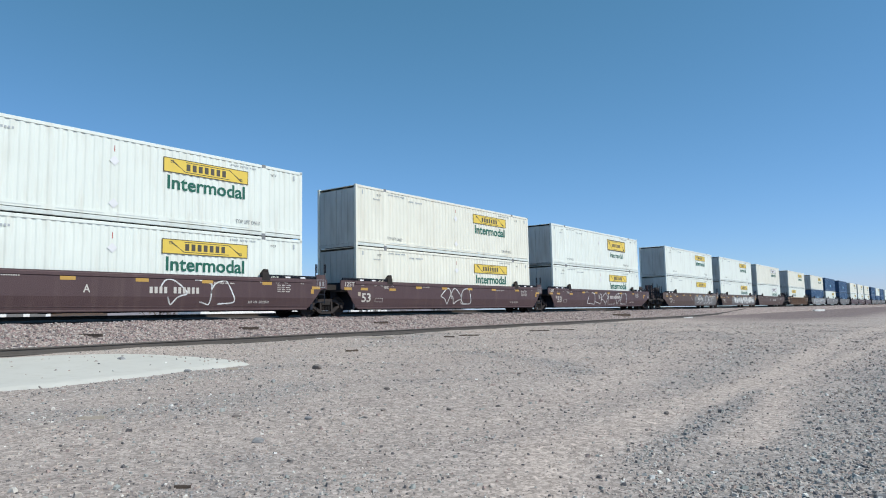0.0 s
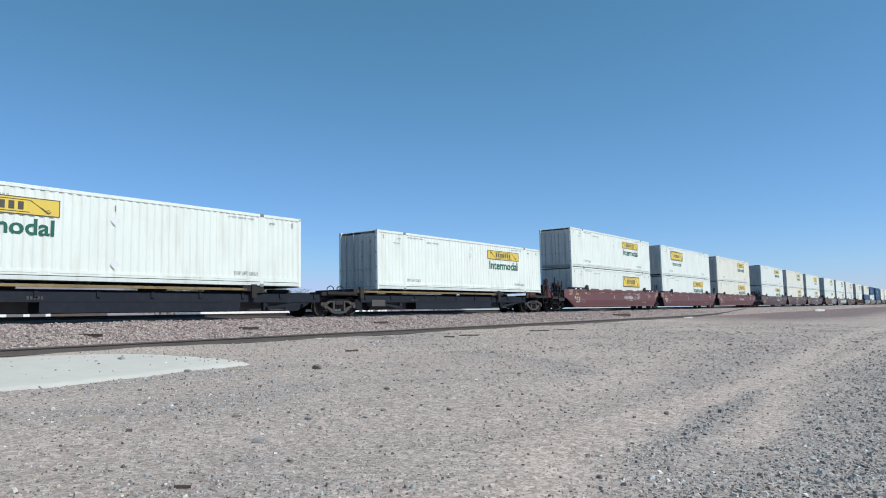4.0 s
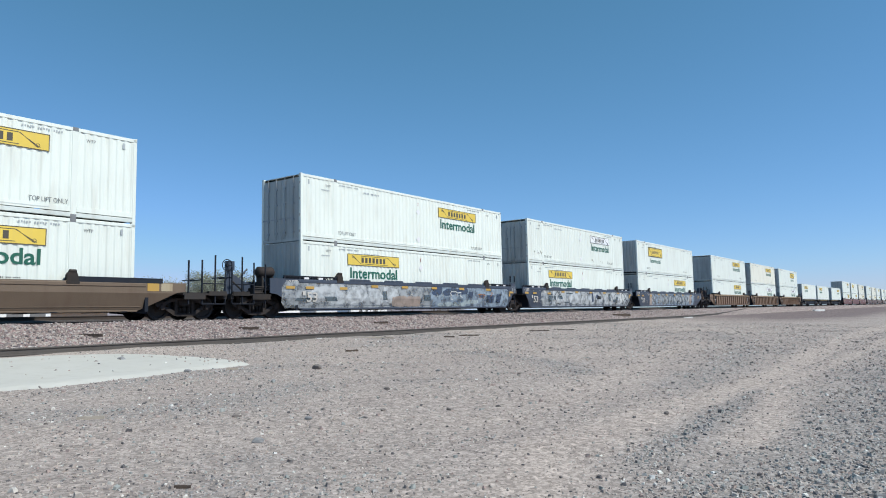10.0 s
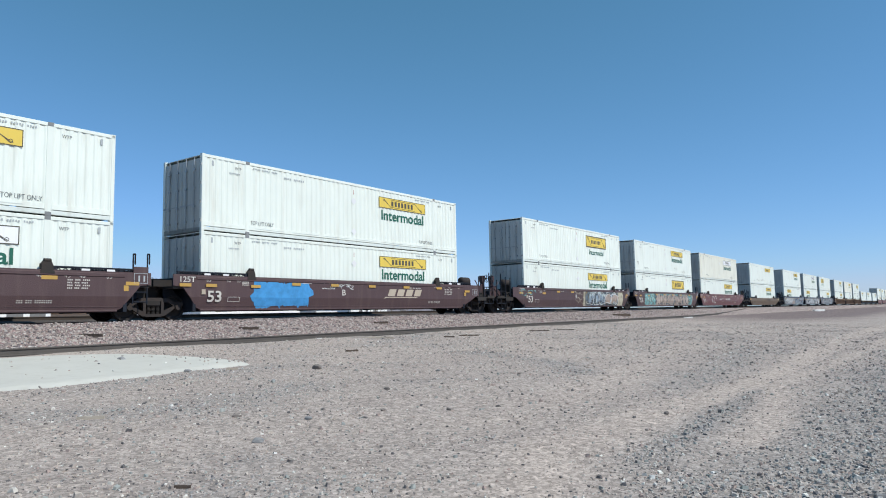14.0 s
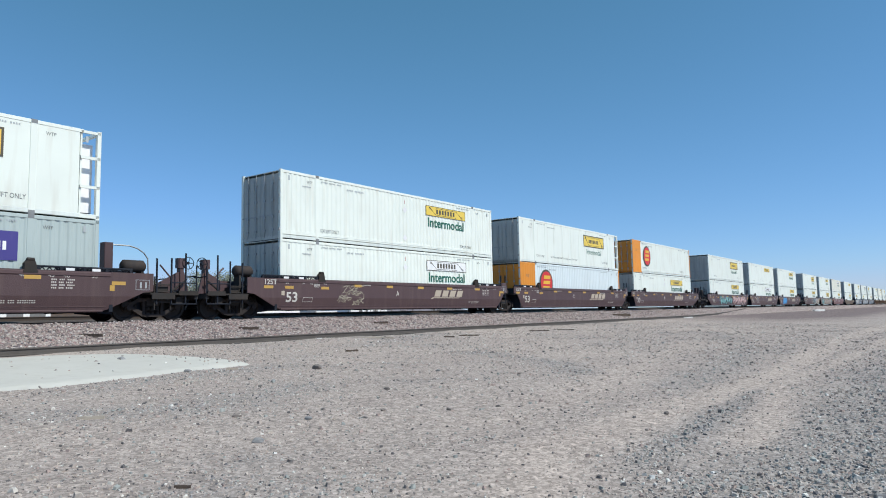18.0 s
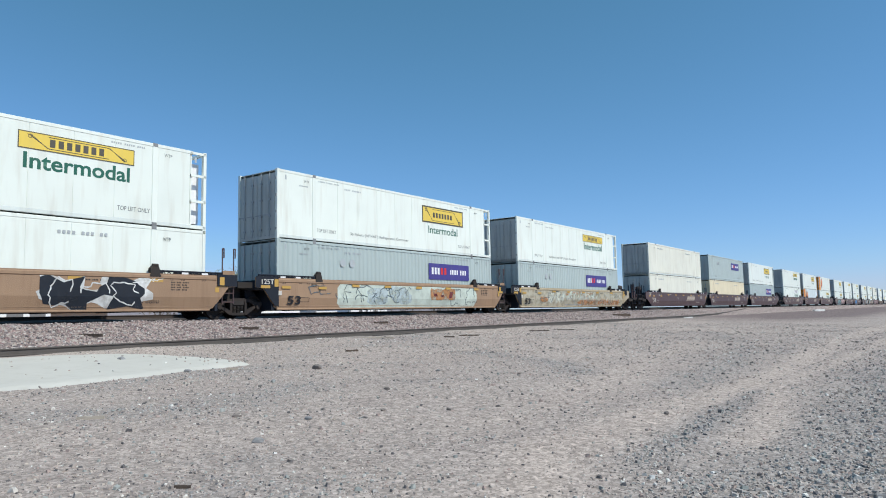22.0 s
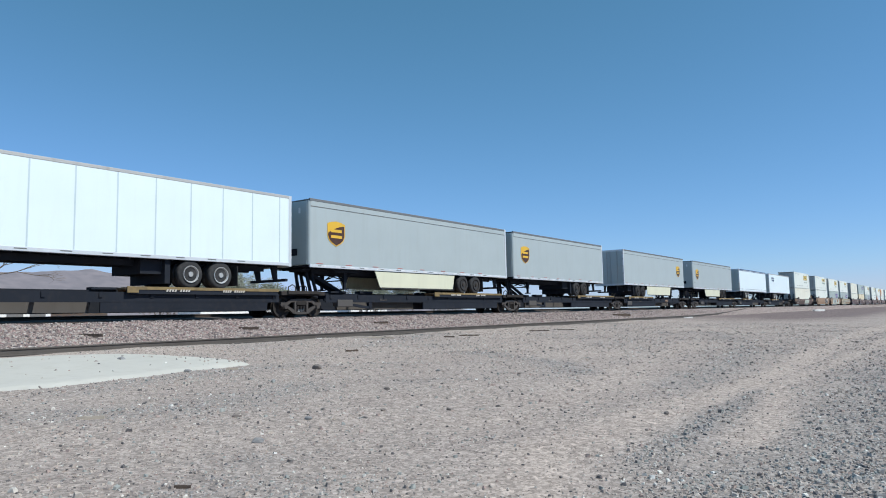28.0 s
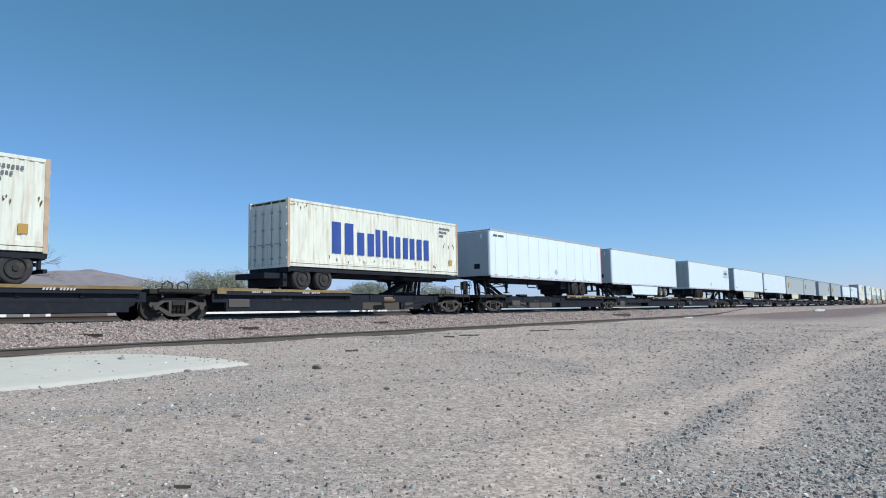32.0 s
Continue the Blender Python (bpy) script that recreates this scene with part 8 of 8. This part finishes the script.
# trailers and their spine cars: rear truck, front truck, coupled ends, tyre decks, stand
UNITS = [
    (-206.1, -187.8, 0, 1, ((3.6, 8.6),), (17.4, -1)), (-224.3, -206.1, 0, 0, ((3.6, 8.6),), (17.2, -1)), (-241.4, -224.3, 1, 0, ((9.0, 16.3),), (-0.2, 1)),
    (-262.7, -245.5, 0, 1, ((2.0, 8.0),), (15.6, -1)), (-279.6, -262.7, 0, 0, ((9.0, 15.8),), (0.7, 1)), (-296.9, -279.6, 0, 0, ((9.0, 15.8),), (1.0, 1)), (-314.1, -296.9, 0, 0, ((9.4, 15.8),), (1.0, 1)), (-330.7, -314.1, 1, 0, ((9.2, 15.4),), (0.2, 1)),
    (-352.4, -334.8, 0, 1, ((3.0, 9.0),), (17.2, -1)), (-371.0, -352.4, 0, 0, ((9.4, 16.8),), (1.0, 1)), (-388.4, -371.0, 1, 0, ((9.4, 15.8),), (0.2, 1)),
    (-409.3, -392.8, 0, 1, ((1.4, 8.6),), (14.6, -1)), (-427.4, -409.3, 0, 0, ((9.0, 16.6),), (3.0, 1)), (-446.0, -427.4, 1, 0, ((9.0, 16.6),), None),
]
for a, b, lc, rc, tyres, stand in UNITS:
    spine_unit(a, b - a, bool(lc), bool(rc), tyres, stand)

t1 = trailer(-203.91, tape=False, nose_left=False, rounded=False, look_text="white plate trailer with dark blue block marks", dark_end=GREY)
part("blue_marking", "two_row_marks", lambda bm: (bars(bm, 0, 0.33, 1.85, 0.27, 5, 0, 0.05), bars(bm, 0, 0, 1.9, 0.25, 7, 0, 0.05)), SIGN_NAVY, t1, (1.9, F - 0.012, 3.92), "dark blue slanted block marks")
t2 = trailer(-222.24, L=16.04, nose_left=False, rounded=False, top_band=SIGN_NAVY, look_text="white trailer with dark blue rails and grey doors", dark_end=GREY, tape=False)
part("blue_top_band", "blue_band", lambda bm: (box(bm, 0.05, 15.98, -0.004, 0.004, 0, 0.05), box(bm, 0.05, 15.98, -0.004, 0.004, -2.42, -2.39)), SIGN_NAVY, t2, (0, F - 0.012, 4.84))
part("rail_marking", "rail_plates", lambda bm: [box(bm, 0.5 + i * 1.4, 1.0 + i * 1.4, -0.003, 0.003, 0, 0.05) for i in range(11)], TAPE_WHITE, t2, (0, F - 0.015, 2.15))
t3 = trailer(-242.2, L=15.85, body=SILVER, skirt=SKIRT, gap_band=True, top_band=DARK_TRIM, rim_mat=GRIME, look_text="silver-grey trailer with shield emblem and side skirt")
shield(t3, 1.5, 3.70)
lettering("53'", 0.28, 2.68, 0.36, 0.16, LETTER_GREY, t3, F - 0.012)
t4 = trailer(-261.56, body=SILVER, nose_left=False, skirt=SKIRT, gap_band=True, top_band=DARK_TRIM, rim_mat=GRIME, look_text="silver-grey trailer with shield emblem, doors trailing")
shield(t4, 14.3, 3.75)
t5 = trailer(-279.65, L=13.72, body=SILVER, gap_band=True, top_band=DARK_TRIM, rim_mat=GRIME, look_text="shorter silver-grey trailer with shield emblem")
shield(t5, 1.5, 3.72)
t6 = trailer(-296.69, body=SILVER, skirt=SKIRT, gap_band=True, top_band=DARK_TRIM, rim_mat=GRIME, look_text="silver-grey trailer with shield emblem and side skirt")
shield(t6, 1.6, 3.70)
t7 = trailer(-313.85, panel_lines=True, look_text="white trailer with rounded nose and black number marks", dark_end=GREY, tape=False)
part("number_marking", "trailer_numbers", lambda bm: (bars(bm, 0.3, 0.0, 1.1, 0.16, 10, 0, gaps=(4,)), bars(bm, 0.3, 2.22, 0.7, 0.06, 4, 0, 0.1)), LETTER_BLACK, t7, (0, F - 0.012, 2.50))
t8 = trailer(-331.21, skirt=SKIRT, look_text="white trailer with yellowed side skirt and rounded nose", tape=False)
part("number_marking", "small_numbers", lambda bm: bars(bm, 0.5, 0.0, 0.7, 0.1, 9, 0, gaps=(4,)), LETTER_GREY, t8, (0, F - 0.012, 2.55))
t9 = trailer(-350.35, tape=False, nose_left=False, rounded=False, look_text="white trailer with outlined sign and grey doors", dark_end=GREY, rim_mat=GRIME)


def outline_sign(bm):
    for a, b, c, d in ((0, 1.9, 0, 0.03), (0, 1.9, 0.79, 0.82), (0, 0.03, 0.03, 0.79), (1.87, 1.9, 0.03, 0.79)):
        box(bm, a, b, -0.003, 0.003, c, d)


sg = part("sign_outline", "sign_outline", outline_sign, LETTER_BLACK, t9, (13.68, F - 0.012, 3.66), "thin black sign outline")
part("sign_marking", "green_marks", lambda bm: (bars(bm, 0.22, 0.32, 1.45, 0.26, 7, 0, 0.06), prism(bm, [(0.25, 0.62), (1.7, 0.72), (1.0, 0.64)], -0.003, 0.003), bars(bm, 0.5, 0.18, 1.1, 0.07, 14, 0, gaps=(6,))), LETTER_GREEN, sg, (0, 0, 0))
trailer(-370.67, skirt=TRAILER_WHITE, look_text="white trailer with white side skirt and rounded nose", tape=False)
t11 = trailer(-389.0, seams=True, lamps=True, rim_mat=GRIME, look_text="white ribbed-panel trailer with red tail edge")
part("tyre_rack", "tyre_rack", lambda bm: pipe(bm, [(0, -0.9, 2.1), (0.0, -0.9, 1.72), (0.1, -0.9, 1.62), (1.15, -0.9, 1.62), (1.25, -0.9, 1.72), (1.25, -0.9, 2.1)], 0.035), BLACK, t11, (5.1, 0, 0), "black hanging tube rack")
part("number_marking", "nose_numbers", lambda bm: bars(bm, 0.4, 0.0, 1.2, 0.13, 11, 0, gaps=(4,)), LETTER_BLACK, t11, (0, F - 0.014, 4.62))
for th, x in ((t9, 8.25), (t11, 8.45)):
    part("placard_holder", "grey_placard", lambda bm: prism(bm, [(-0.24, 0), (0, -0.24), (0.24, 0), (0, 0.24)], -0.003, 0.003), GREY, th, (x, F - 0.014, 2.72), "grey diamond placard holder")
short_container(-404.54, 2.09, True)
short_container(-426.06, 2.09, False, False)


# ---- the train's run ----
def motions():
    for ob, c, z in MOVERS:
        walk(ob, [(t, pose(c + advance(t), TRACK_Y, z)) for t in (0, 4, 8, 12, 16, 20, 24, 28, 32)])


motions()
